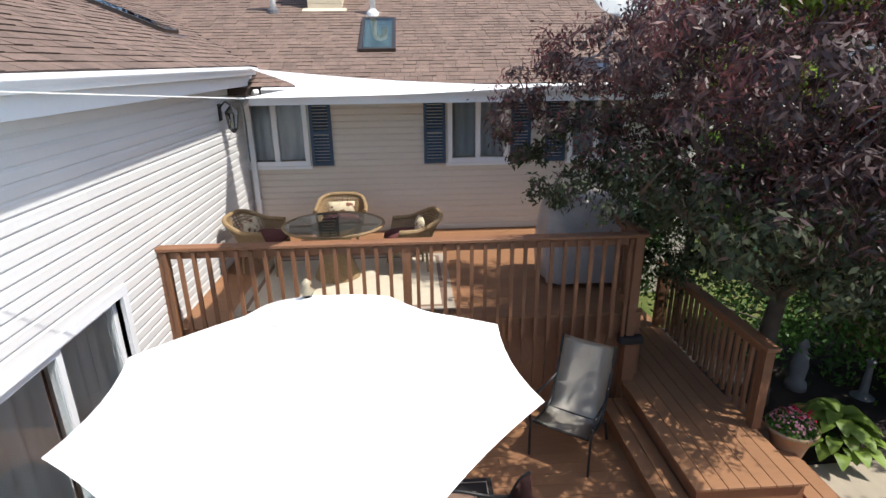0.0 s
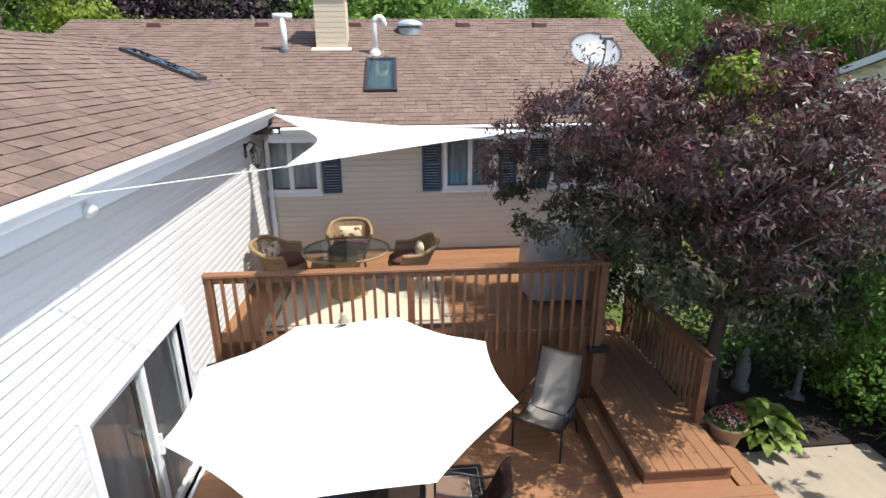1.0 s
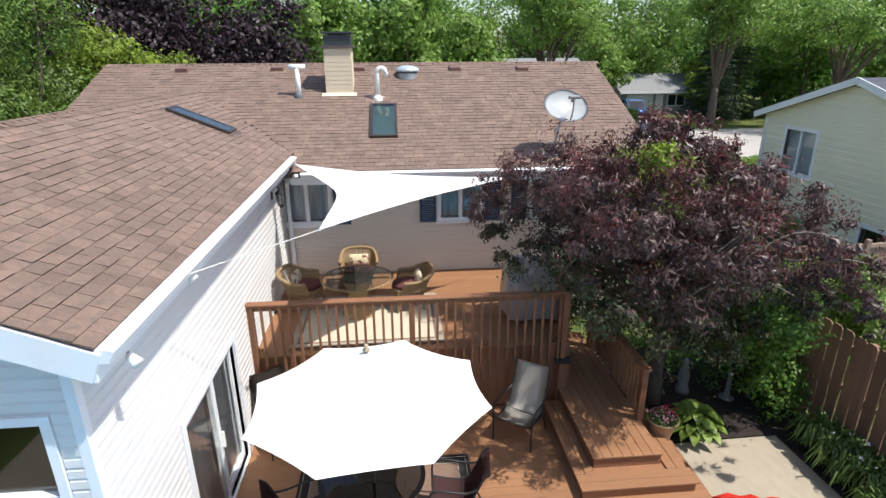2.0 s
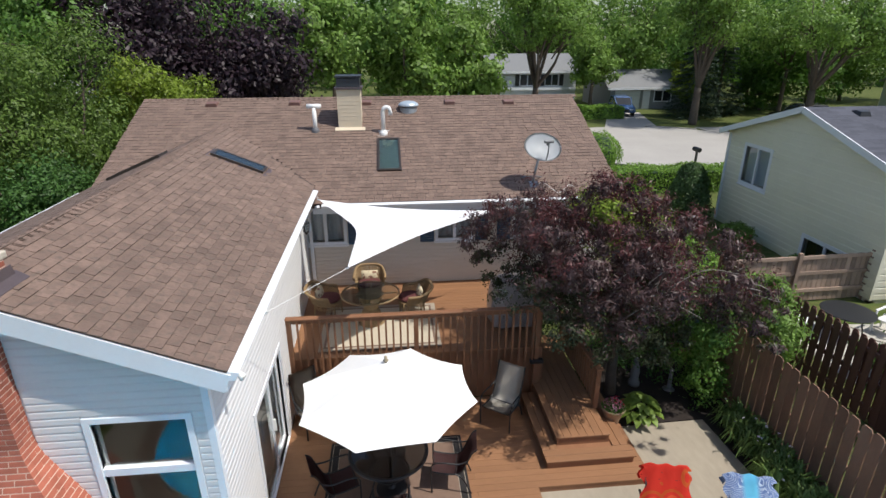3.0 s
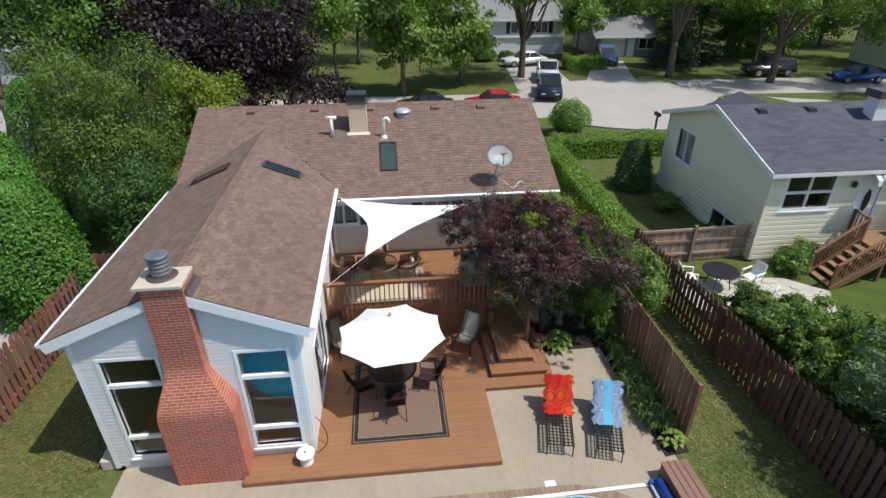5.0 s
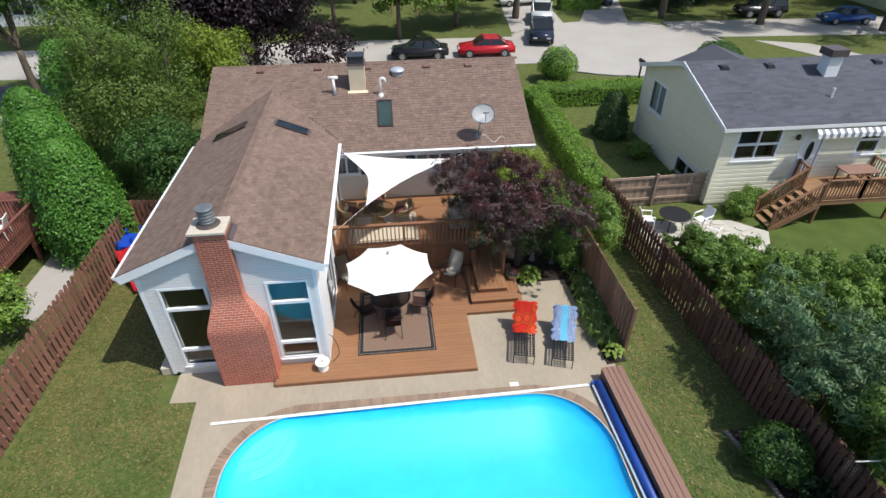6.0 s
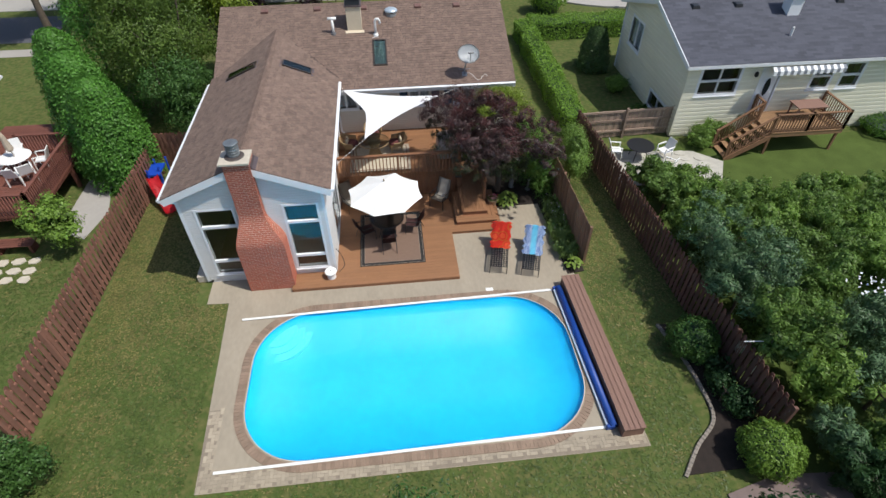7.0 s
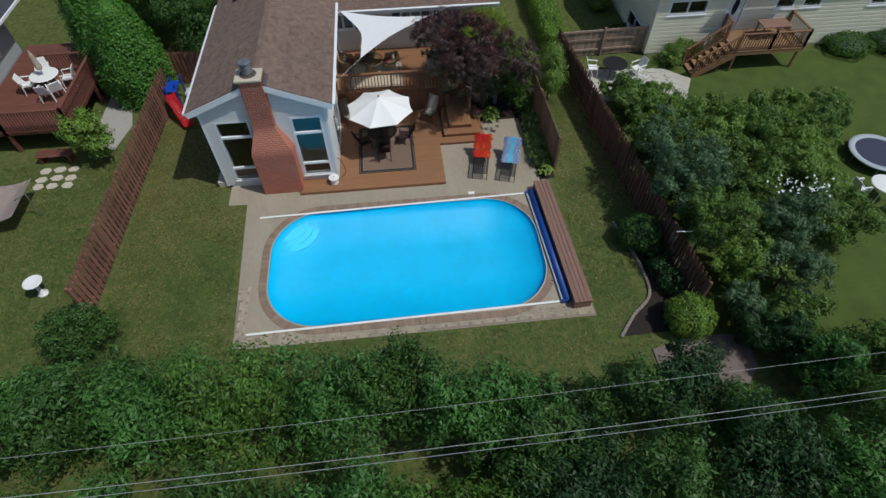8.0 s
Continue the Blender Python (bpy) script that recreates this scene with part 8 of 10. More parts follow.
# roof fittings
th = thing("chimney_box", "white metal flue chimney with a dark cap on the grey roof", "chimney", (21.5, 3.0, 4.5))
bm = bmesh.new()
box(bm, 21.2, 21.8, 3.0, 3.6, 4.3, 5.6)
part("body", bm, TRIM, th)
bm = bmesh.new()
box(bm, 21.1, 21.9, 2.9, 3.7, 5.6, 5.9)
part("cap", bm, LEAD, th)
for x, y in ((16.95, 3.9), (19.1, 3.9), (24.3, 3.9)):
    bm = bmesh.new()
    z = NE + NS * (y - 0.12)
    hexa(bm, [(x - 0.2, y - 0.2, z - 0.05), (x + 0.2, y - 0.2, z - 0.05), (x + 0.2, y + 0.2, z + 0.08), (x - 0.2, y + 0.2, z + 0.08), (x - 0.15, y - 0.16, z + 0.1), (x + 0.15, y - 0.16, z + 0.1), (x + 0.15, y + 0.1, z + 0.13), (x - 0.15, y + 0.1, z + 0.13)])
    tagged(part("roof_vent", bm, BLACK_METAL), "low black roof vent on grey shingles", "roof vent", "roof vents")
bm = bmesh.new()
tube(bm, [(20.8, 1.7, 4.0), (20.8, 1.7, 4.7)], 0.05, 8)
tagged(part("vent_pipe", bm, WHITE_PVC), "short white vent pipe on grey shingles", "vent pipe", "roof vent pipes")
# wall lamp
bm = bmesh.new()
lathe(bm, (18.85, 0.30, 3.05), [(0.05, 0), (0.09, 0.05), (0.08, 0.2), (0.02, 0.26)], 10)
tagged(part("wall_lamp", bm, BLACK_METAL), "small black wall lamp beside the back door", "wall lamp")

# raised deck with stairs
NDECK = material("tan_deck_wood", (0.26, 0.15, 0.075), 0.8, vary=0.25, scale=4, fine=25, per_object=0.1)
NRAIL = material("brown_deck_rail", (0.20, 0.105, 0.055), 0.8, vary=0.25, scale=4, per_object=0.12)
nd = thing("neighbour_deck", "raised tan wooden deck with brown railings and stairs", "deck", (22.3, -0.6, 0), kind="structure")
for k in range(14):
    bm = bmesh.new()
    box(bm, 19.35, 22.95, -1.55 + 0.14 * k, -1.55 + 0.14 * k + 0.132, 1.12, 1.15)
    part("board", bm, NDECK, nd)
bm = bmesh.new()
box(bm, 19.37, 22.93, -1.53, 0.38, 0.92, 1.11)
part("joists", bm, NDECK, nd)
for x, y in ((19.45, -1.45), (22.75, -1.45), (20.9, -0.2), (22.75, 0.2)):
    bm = bmesh.new()
    box(bm, x - 0.05, x + 0.05, y - 0.05, y + 0.05, 0, 0.95)
    part("post", bm, NRAIL, nd)


def simple_rail(parent, p, q, z0, z1, dz=0.0, gap=0.14, mat=NRAIL, h0=0.1):
    """Balusters between two rails; dz: drop of the far end."""
    p, q = Vector((*p, 0)), Vector((*q, 0))
    n = max(2, int((q - p).length / gap))
    bm = bmesh.new()
    beam(bm, p + Vector((0, 0, z1)), q + Vector((0, 0, z1 + dz)), 0.12, 0.04, (0, 0, 1))
    part("cap_rail", bm, mat, parent)
    bm = bmesh.new()
    beam(bm, p + Vector((0, 0, z0 + h0)), q + Vector((0, 0, z0 + h0 + dz)), 0.04, 0.08, (0, 0, 1))
    part("bottom_rail", bm, mat, parent)
    for i in range(n + 1):
        t = i / n
        c = p.lerp(q, t)
        wide = 0.045 if i in (0, n) else 0.018
        bm = bmesh.new()
        box(bm, c.x - wide, c.x + wide, c.y - wide, c.y + wide, z0 + dz * t, z1 + dz * t + (0.06 if wide > 0.04 else 0))
        part("post" if wide > 0.04 else "baluster", bm, mat, parent)


simple_rail(nd, (19.4, -1.5), (21.1, -1.5), 1.15, 2.05)
simple_rail(nd, (21.1, -1.5), (22.9, -1.5), 1.15, 2.05)
simple_rail(nd, (22.9, -1.5), (22.9, 0.35), 1.15, 2.05)
simple_rail(nd, (19.4, -0.3), (19.4, 0.35), 1.15, 2.05)
simple_rail(nd, (19.35, -1.55), (17.4, -1.75), 1.15, 2.05, -1.1)
simple_rail(nd, (19.35, -0.35), (17.25, -0.75), 1.15, 2.05, -1.1)
for k in range(6):
    bm = bmesh.new()
    x = 19.15 - 0.33 * k
    box(bm, x - 0.15, x + 0.15, -1.6 - 0.03 * k, -0.4 - 0.06 * k, 0.98 - 0.18 * k, 1.02 - 0.18 * k)
    part("tread", bm, NDECK, nd)
for y in (-1.6, -0.45):
    bm = bmesh.new()
    beam(bm, (19.35, y, 0.98), (17.35, y - 0.2, 0.0), 0.04, 0.24, (0, 0, 1))
    part("stringer", bm, NRAIL, nd)
th = thing("patio_table", "brown wooden table on the neighbouring deck", "table", (22.3, -0.35, 1.15))
bm = bmesh.new()
box(bm, 20.9, 22.4, -0.75, 0.05, 1.84, 1.88)
part("tabletop", bm, COMPOSITE, th)
for x, y in ((21.0, -0.65), (22.3, -0.65), (21.0, -0.05), (22.3, -0.05)):
    bm = bmesh.new()
    box(bm, x - 0.03, x + 0.03, y - 0.03, y + 0.03, 1.15, 1.84)
    part("leg", bm, COMPOSITE, th)
PALE_STONE = material("pale_garden_stone", (0.42, 0.40, 0.35), 0.9, vary=0.25, scale=3, fine=20, island=0.1)
# stone patio by the fence with a round table and white chairs
bm = bmesh.new()
prism(bm, [(12.0, -3.2), (16.4, -3.6), (17.3, -1.9), (16.2, -0.9), (12.0, -0.5)], 0.0, 0.02)
npat = tagged(part("stone_patio", bm, PALE_STONE), "pale flagstone patio beside the neighbouring house", "patio", kind="structure")
g = np.random.default_rng(77)
for k in range(34):
    x, y = 12.3 + (k % 7) * 0.66 + g.uniform(-0.06, 0.06), -3.0 + (k // 7) * 0.5 + g.uniform(-0.05, 0.05)
    bm = bmesh.new()
    pts = [(x + 0.30 * math.cos(t) * g.uniform(0.8, 1.1), y + 0.22 * math.sin(t) * g.uniform(0.8, 1.1)) for t in [2 * math.pi * i / 7 for i in range(7)]]
    prism(bm, pts, 0.015, 0.045)
    part("flagstone", bm, PALE_STONE, npat)
th = thing("garden_table", "round dark garden table by the fence", "table", (13.4, -1.2, 0.02))
bm = bmesh.new()
lathe(bm, (13.4, -1.2, 0.70), [(0.62, 0), (0.63, 0.02), (0.62, 0.035)], 28)
part("tabletop", bm, BLACK_METAL, th)
for k in range(4):
    a = math.pi / 4 + k * math.pi / 2
    bm = bmesh.new()
    tube(bm, [(13.4 + 0.45 * math.cos(a), -1.2 + 0.45 * math.sin(a), 0.02), (13.4 + 0.3 * math.cos(a), -1.2 + 0.3 * math.sin(a), 0.7)], 0.02, 6)
    part("leg", bm, BLACK_METAL, th)


def resin_chair(x, y, z, turn):
    th = local("garden_chair", "white moulded garden chair with arms", "chair", "white garden chairs")
    bm = bmesh.new()
    box(bm, -0.24, 0.24, -0.24, 0.22, 0.40, 0.43)
    soften(bm, 0.012)
    part("seat", bm, WHITE_PVC, th)
    bm = bmesh.new()
    hexa(bm, [(-0.25, 0.20, 0.42), (0.25, 0.20, 0.42), (0.25, 0.24, 0.42), (-0.25, 0.24, 0.42), (-0.22, 0.36, 0.92), (0.22, 0.36, 0.92), (0.22, 0.39, 0.90), (-0.22, 0.39, 0.90)])
    soften(bm, 0.01)
    part("backrest", bm, WHITE_PVC, th)
    for sx in (-1, 1):
        bm = bmesh.new()
        beam(bm, (sx * 0.27, -0.22, 0.64), (sx * 0.27, 0.27, 0.66), 0.06, 0.025)
        part("arm", bm, WHITE_PVC, th)
        for sy, top in ((-0.22, 0.64), (0.22, 0.42)):
            bm = bmesh.new()
            beam(bm, (sx * 0.28, sy * 1.15, 0), (sx * 0.26, sy, top), 0.045, 0.03)
            part("leg", bm, WHITE_PVC, th)
    th.matrix_basis = pose(x, y, z, 0, 0, turn)
    return th


resin = resin_chair(12.35, -1.0, 0.02, 80)
copy_thing(resin, pose(14.6, -1.3, 0.02, 0, 0, -70))
copy_thing(resin, pose(14.2, -2.5, 0.02, 0, 0, -140))

# ---- west neighbour: raised deck and yard ----
WD = material("dark_red_deck_stain", (0.15, 0.055, 0.038), 0.7, vary=0.25, scale=3, fine=25, per_object=0.12)
wd = thing("west_deck", "raised dark red-brown deck with slatted railings", "deck", (-14, 0, 0), kind="structure")
for k in range(49):
    bm = bmesh.new()
    y = -4.0 + 0.142 * k
    box(bm, -16.12, -11.85, y, y + 0.135, 1.17, 1.20)
    part("board", bm, WD, wd)
bm = bmesh.new()
box(bm, -16.12, -11.88, -3.98, 2.92, 0.95, 1.165)
part("joists", bm, WD, wd)
simple_rail(wd, (-16.1, -4.02), (-14.6, -4.02), 0.98, 2.15, 0, 0.125, WD, 0.16)
simple_rail(wd, (-14.6, -4.02), (-11.85, -4.02), 0.98, 2.15, 0, 0.125, WD, 0.16)
simple_rail(wd, (-11.85, -4.02), (-11.85, 0.35), 0.98, 2.15, 0, 0.125, WD, 0.16)
simple_rail(wd, (-11.85, 0.35), (-14.1, 0.35), 1.2, 2.15, 0, 0.125, WD, 0.16)
for x, y in ((-11.95, -3.9), (-14.6, -3.9), (-11.95, -0.6), (-11.95, 2.7), (-15.9, 2.7)):
    bm = bmesh.new()
    box(bm, x - 0.07, x + 0.07, y - 0.07, y + 0.07, 0, 0.96)
    part("post", bm, WD, wd)
th = thing("round_table", "round white garden table on the raised deck", "table", (-13.6, -0.95, 1.2))
bm = bmesh.new()
lathe(bm, (-13.6, -0.95, 1.90), [(0.60, 0), (0.62, 0.015), (0.60, 0.03)], 28)
part("tabletop", bm, WHITE_PVC, th)
bm = bmesh.new()
lathe(bm, (-13.6, -0.95, 1.2), [(0.28, 0), (0.08, 0.1), (0.06, 0.6), (0.2, 0.70)], 14)
part("pedestal", bm, WHITE_PVC, th)
bm = bmesh.new()
tube(bm, [(-13.6, -0.95, 1.9), (-13.6, -0.95, 3.1)], 0.02, 8)
lathe(bm, (-13.6, -0.95, 2.2), [(0.10, 0), (0.15, 0.1), (0.09, 0.7), (0.02, 0.95)], 10)
part("folded_parasol", bm, material("beige_parasol_cloth", (0.42, 0.35, 0.27), 0.9), th)
for x, y, a in ((-12.75, -0.75, -80), (-14.35, -1.15, 100), (-13.35, -1.85, 185), (-13.0, -1.65, 215), (-14.0, -0.15, 20)):
    copy_thing(resin, pose(x, y, 1.2, 0, 0, a))
bm = bmesh.new()
prism(bm, [(-11.7, -3.7), (-10.5, -4.3), (-10.1, -2.6), (-10.6, -0.6), (-11.7, 0.3)], 0.0, 0.02)
tagged(part("garden_path", bm, ROAD), "grey concrete path between the deck and the fence", "path", kind="structure")
# house beside that deck, its eave along the boards
wn = thing("west_house", "pale grey-sided house with a low grey roof", "house", (-20, -2, 0), kind="structure")
WEST_SIDING = material("grey_blue_siding", (0.36, 0.385, 0.42), 0.6, vary=0.06)
bm = bmesh.new()
box(bm, -26.0, -16.15, -14.0, 2.4, 0, 3.5)
wnb = part("wall", bm, WEST_SIDING, wn)
siding(wnb, "x", -16.15, 1, -14.0, 2.4, 1.25, 3.5, [(-1.2, 0.9, 1.9, 3.0)], WEST_SIDING, 0.14)
siding(wnb, "y", 2.4, 1, -26.0, -16.15, 0.2, 3.5, [], WEST_SIDING, 0.14)
bm = bmesh.new()
for b in ((-1.2, 0.9, 1.9, 1.98), (-1.2, 0.9, 2.92, 3.0), (-1.2, -1.12, 1.98, 2.92), (0.82, 0.9, 1.98, 2.92)):
    box(bm, -16.15, -16.11, b[0], b[1], b[2], b[3])
wwin = part("window", bm, TRIM, wn)
bm = bmesh.new()
box(bm, -16.148, -16.13, -1.12, 0.82, 1.98, 2.92)
part("pane", bm, material("dark_window_glass", (0.02, 0.022, 0.026), 0.08), wwin)
bm = bmesh.new()
slab(bm, (-15.40, -14.4, 3.45), (-15.40, 3.5, 3.45), (-21.1, 3.5, 4.75), (-21.1, -14.4, 4.75), 0.10)
slab(bm, (-21.1, -14.4, 4.75), (-21.1, 3.5, 4.75), (-26.8, 3.5, 3.45), (-26.8, -14.4, 3.45), 0.10)
part("roof", bm, GREY_SHINGLE, wn)
trim_run("gutter", (-15.36, -14.4, 3.40), (-15.36, 3.5, 3.40), 0.09, 0.11, TRIM, (0, 0, 1), wn)
# bench, stepping stones, bird bath, hammock, toys
th = thing("garden_bench", "low dark red wooden bench below the deck", "bench", (-12.7, -4.6, 0))
for k in range(4):
    bm = bmesh.new()
    box(bm, -13.5, -12.0, -4.95 + 0.13 * k, -4.83 + 0.13 * k, 0.40, 0.43)
    part("slat", bm, WD, th)
for x in (-13.35, -12.15):
    bm = bmesh.new()
    box(bm, x - 0.05, x + 0.05, -4.9, -4.5, 0, 0.40)
    part("leg", bm, WD, th)
g = np.random.default_rng(55)
ss = thing("stepping_stones", "grey flagstones set in the lawn", "paving", (-12.4, -5.9, 0))
for k in range(9):
    x, y = -13.1 + (k % 3) * 0.62 + g.uniform(-0.05, 0.05), -6.4 + (k // 3) * 0.5 + g.uniform(-0.05, 0.05)
    bm = bmesh.new()
    prism(bm, [(x + 0.27 * math.cos(t) * g.uniform(0.8, 1.1), y + 0.21 * math.sin(t) * g.uniform(0.8, 1.1)) for t in [2 * math.pi * i / 6 for i in range(6)]], 0.0, 0.035)
    part("stone", bm, CEMENT, ss)
th = thing("bird_bath", "white stone bird bath on the lawn", "bird bath", (-11.0, -12.0, 0))
bm = bmesh.new()
lathe(bm, (-10.95, -12.0, 0), [(0.19, 0), (0.17, 0.06), (0.08, 0.1), (0.065, 0.55), (0.11, 0.62)], 18)
part("pedestal", bm, WHITE_PVC, th, smooth=True)
bm = bmesh.new()
lathe(bm, (-10.95, -12.0, 0.62), [(0.08, 0), (0.30, 0.08), (0.33, 0.11), (0.30, 0.11), (0.05, 0.05)], 28)
part("basin", bm, WHITE_PVC, th, smooth=True)
th = thing("hammock", "pale striped cloth hammock on a stand", "hammock", (-13.6, -8.3, 0))
bm = bmesh.new()
gr = []
for i in range(15):
    t = i / 14
    row = []
    for j in range(7):
        u = j / 6 - 0.5
        row.append(bm.verts.new((-14.9 + 2.3 * t, -8.0 + 2.1 * u + 0.1 * t, 1.0 - 1.9 * t * (1 - t) * (1 - 1.6 * u * u))))
    gr.append(row)
for a, b in zip(gr, gr[1:]):
    for j in range(6):
        bm.faces.new((a[j], a[j + 1], b[j + 1], b[j]))
bmesh.ops.solidify(bm, geom=list(bm.faces), thickness=0.01)
part("cloth", bm, material("pale_pink_cloth", (0.55, 0.46, 0.43), 0.9, vary=0.08), th, smooth=True)
bm = bmesh.new()
tube(bm, [(-12.8, -8.1, 1.0), (-12.3, -8.05, 1.25), (-12.3, -8.05, 0)], 0.03, 8)
part("stand", bm, GREY_METAL, th)
bm = bmesh.new()
tube(bm, [(-14.9, -8.2, 1.0), (-15.4, -8.25, 1.25), (-15.4, -8.25, 0)], 0.03, 8)
part("stand", bm, GREY_METAL, th)
th = thing("play_slide", "red and blue plastic toddler slide by the fence", "toy slide", (-7.9, -1.4, 0))
bm = bmesh.new()
run = arc_pts([(-8.2, -1.75, 0.98), (-7.98, -2.15, 0.78), (-7.55, -2.80, 0.28), (-7.32, -3.15, 0.15)], 4)
prev = None
for p in run:
    s = Vector((0.84, 0.54, 0)).normalized() * 0.24
    row = [bm.verts.new(p + s * k + Vector((0, 0, abs(k) ** 3 * 0.10))) for k in (-1, -0.8, 0, 0.8, 1)]
    if prev:
        for j in range(4):
            bm.faces.new((prev[j], prev[j + 1], row[j + 1], row[j]))
    prev = row
bmesh.ops.solidify(bm, geom=list(bm.faces), thickness=0.03)
part("chute", bm, material("red_plastic", (0.62, 0.02, 0.03), 0.4), th, smooth=True)
bm = bmesh.new()
for x, y in ((-8.45, -1.6), (-8.05, -1.35), (-8.4, -0.75), (-7.95, -0.6)):
    tube(bm, [(x, y, 0), (x + 0.05, y + 0.02, 1.25)], 0.045, 8)
box(bm, -8.5, -7.95, -1.6, -0.7, 0.95, 1.02)
part("tower", bm, material("blue_plastic", (0.01, 0.06, 0.42), 0.4), th)
bm = bmesh.new()
box(bm, -7.8, -7.2, -1.15, -0.6, 0.0, 0.55)
soften(bm, 0.04, 2)
part("toy_box", bm, material("pale_toy_plastic", (0.5, 0.52, 0.56), 0.5), th)

# things on the lawn and patio behind the neighbouring house
th = thing("round_table", "round white resin table on the side lawn", "table", (21.7, -10.7, 0))
bm = bmesh.new()
lathe(bm, (21.7, -10.7, 0.68), [(0.0, 0), (0.52, 0), (0.56, 0.015), (0.56, 0.035), (0.53, 0.045), (0.0, 0.045)], 28)
part("tabletop", bm, WHITE_PVC, th, smooth=True)
for k in range(4):
    a = math.pi / 4 + k * math.pi / 2
    bm = bmesh.new()
    tube(bm, [(21.7 + 0.36 * math.cos(a), -10.7 + 0.36 * math.sin(a), 0.69), (21.7 + 0.44 * math.cos(a), -10.7 + 0.44 * math.sin(a), 0.0)], 0.03, 8, 0.022)
    part("leg", bm, WHITE_PVC, th)
for x, y, a in ((20.9, -10.5, 95), (21.9, -11.6, 190)):
    copy_thing(resin, pose(x, y, 0, 0, 0, a))
th = thing("trampoline", "low round trampoline with a pale pad round a dark mat", "trampoline", (22.9, -8.6, 0))
bm = bmesh.new()
lathe(bm, (22.9, -8.6, 0.40), [(0.95, 0.0), (1.2, 0.0), (1.22, 0.03), (1.2, 0.055), (0.95, 0.05), (0.95, 0.0)], 32)
part("pad", bm, material("grey_blue_pad", (0.36, 0.40, 0.45), 0.6, vary=0.1), th, smooth=True)
bm = bmesh.new()
lathe(bm, (22.9, -8.6, 0.41), [(0.0, 0.0), (0.96, 0.012), (0.96, 0.02), (0.0, 0.012)], 32)
part("mat", bm, material("dark_blue_mat", (0.03, 0.035, 0.07), 0.6, vary=0.1), th)
for k in range(6):
    a = k * math.pi / 3
    bm = bmesh.new()
    tube(bm, [(22.9 + 1.1 * math.cos(a), -8.6 + 1.1 * math.sin(a), 0.41), (22.9 + 1.1 * math.cos(a), -8.6 + 1.1 * math.sin(a), 0)], 0.022, 8)
    part("leg", bm, GREY_METAL, th)

# ---- street, far houses, cars ----
bm = bmesh.new()
poly = []
for k in range(40):
    t = 2 * math.pi * k / 40
    poly.append((21.0 + 9.0 * math.cos(t), 25.5 + 7.9 * math.sin(t)))
prism(bm, poly, 0.0, 0.03)
prism(bm, [(-90, 23.0), (14, 21.4), (15, 29.0), (-90, 30.0)], 0.0, 0.026)
prism(bm, [(28, 27.0), (95, 23.0), (95, 30.5), (28, 32.5)], 0.0, 0.024)
tagged(part("road", bm, ROAD), "pale concrete street that widens into a turning circle", "road", kind="structure")
bm = bmesh.new()
prism(bm, [(20, 32.5), (24.5, 31.5), (27.5, 42.5), (24.2, 42.5)], 0.0, 0.02)
prism(bm, [(13.2, 30.5), (18.6, 31.5), (19.5, 46), (14.8, 46)], 0.0, 0.021)
prism(bm, [(33, 25.5), (37, 24), (42, 16), (38, 16)], 0.0, 0.019)
prism(bm, [(22.5, 9), (26, 9), (26.5, 18.5), (22.5, 18.2)], 0.0, 0.018)
tagged(part("driveway", bm, ROAD), "pale concrete driveways off the street", "driveway", kind="structure")
bm = bmesh.new()
prism(bm, [(-60, 16.5), (-20, 16.0), (-20, 20.6), (-60, 22.0)], 0.0, 0.016)
tagged(part("side_road", bm, ASPHALT), "dark asphalt side road beyond the trees", "road", kind="structure")
bm = bmesh.new()
prism(bm, [(-60, 14.2), (-20, 13.8), (-20, 14.9), (-60, 15.3)], 0.0, 0.02)
tagged(part("pavement", bm, ROAD), "pale concrete pavement along the side road", "pavement", kind="structure")
kerb = thing("kerb", "low concrete kerb round the turning circle", "kerb", kind="structure")
for k in range(40):
    t0, t1 = 2 * math.pi * k / 40, 2 * math.pi * (k + 1) / 40
    p = Vector((21.0 + 9.1 * math.cos(t0), 25.5 + 8.0 * math.sin(t0), 0.05))
    q = Vector((21.0 + 9.1 * math.cos(t1), 25.5 + 8.0 * math.sin(t1), 0.05))
    if p.x < 15.5 and 21 < p.y < 30 or p.x > 28 and 26 < p.y < 32.6 or p.y > 32 and 18 < p.x < 25:
        continue
    bm = bmesh.new()
    beam(bm, p, q - (q - p) * 0.01, 0.16, 0.12, (0, 0, 1))
    part("kerb_stone", bm, ROAD, kerb)


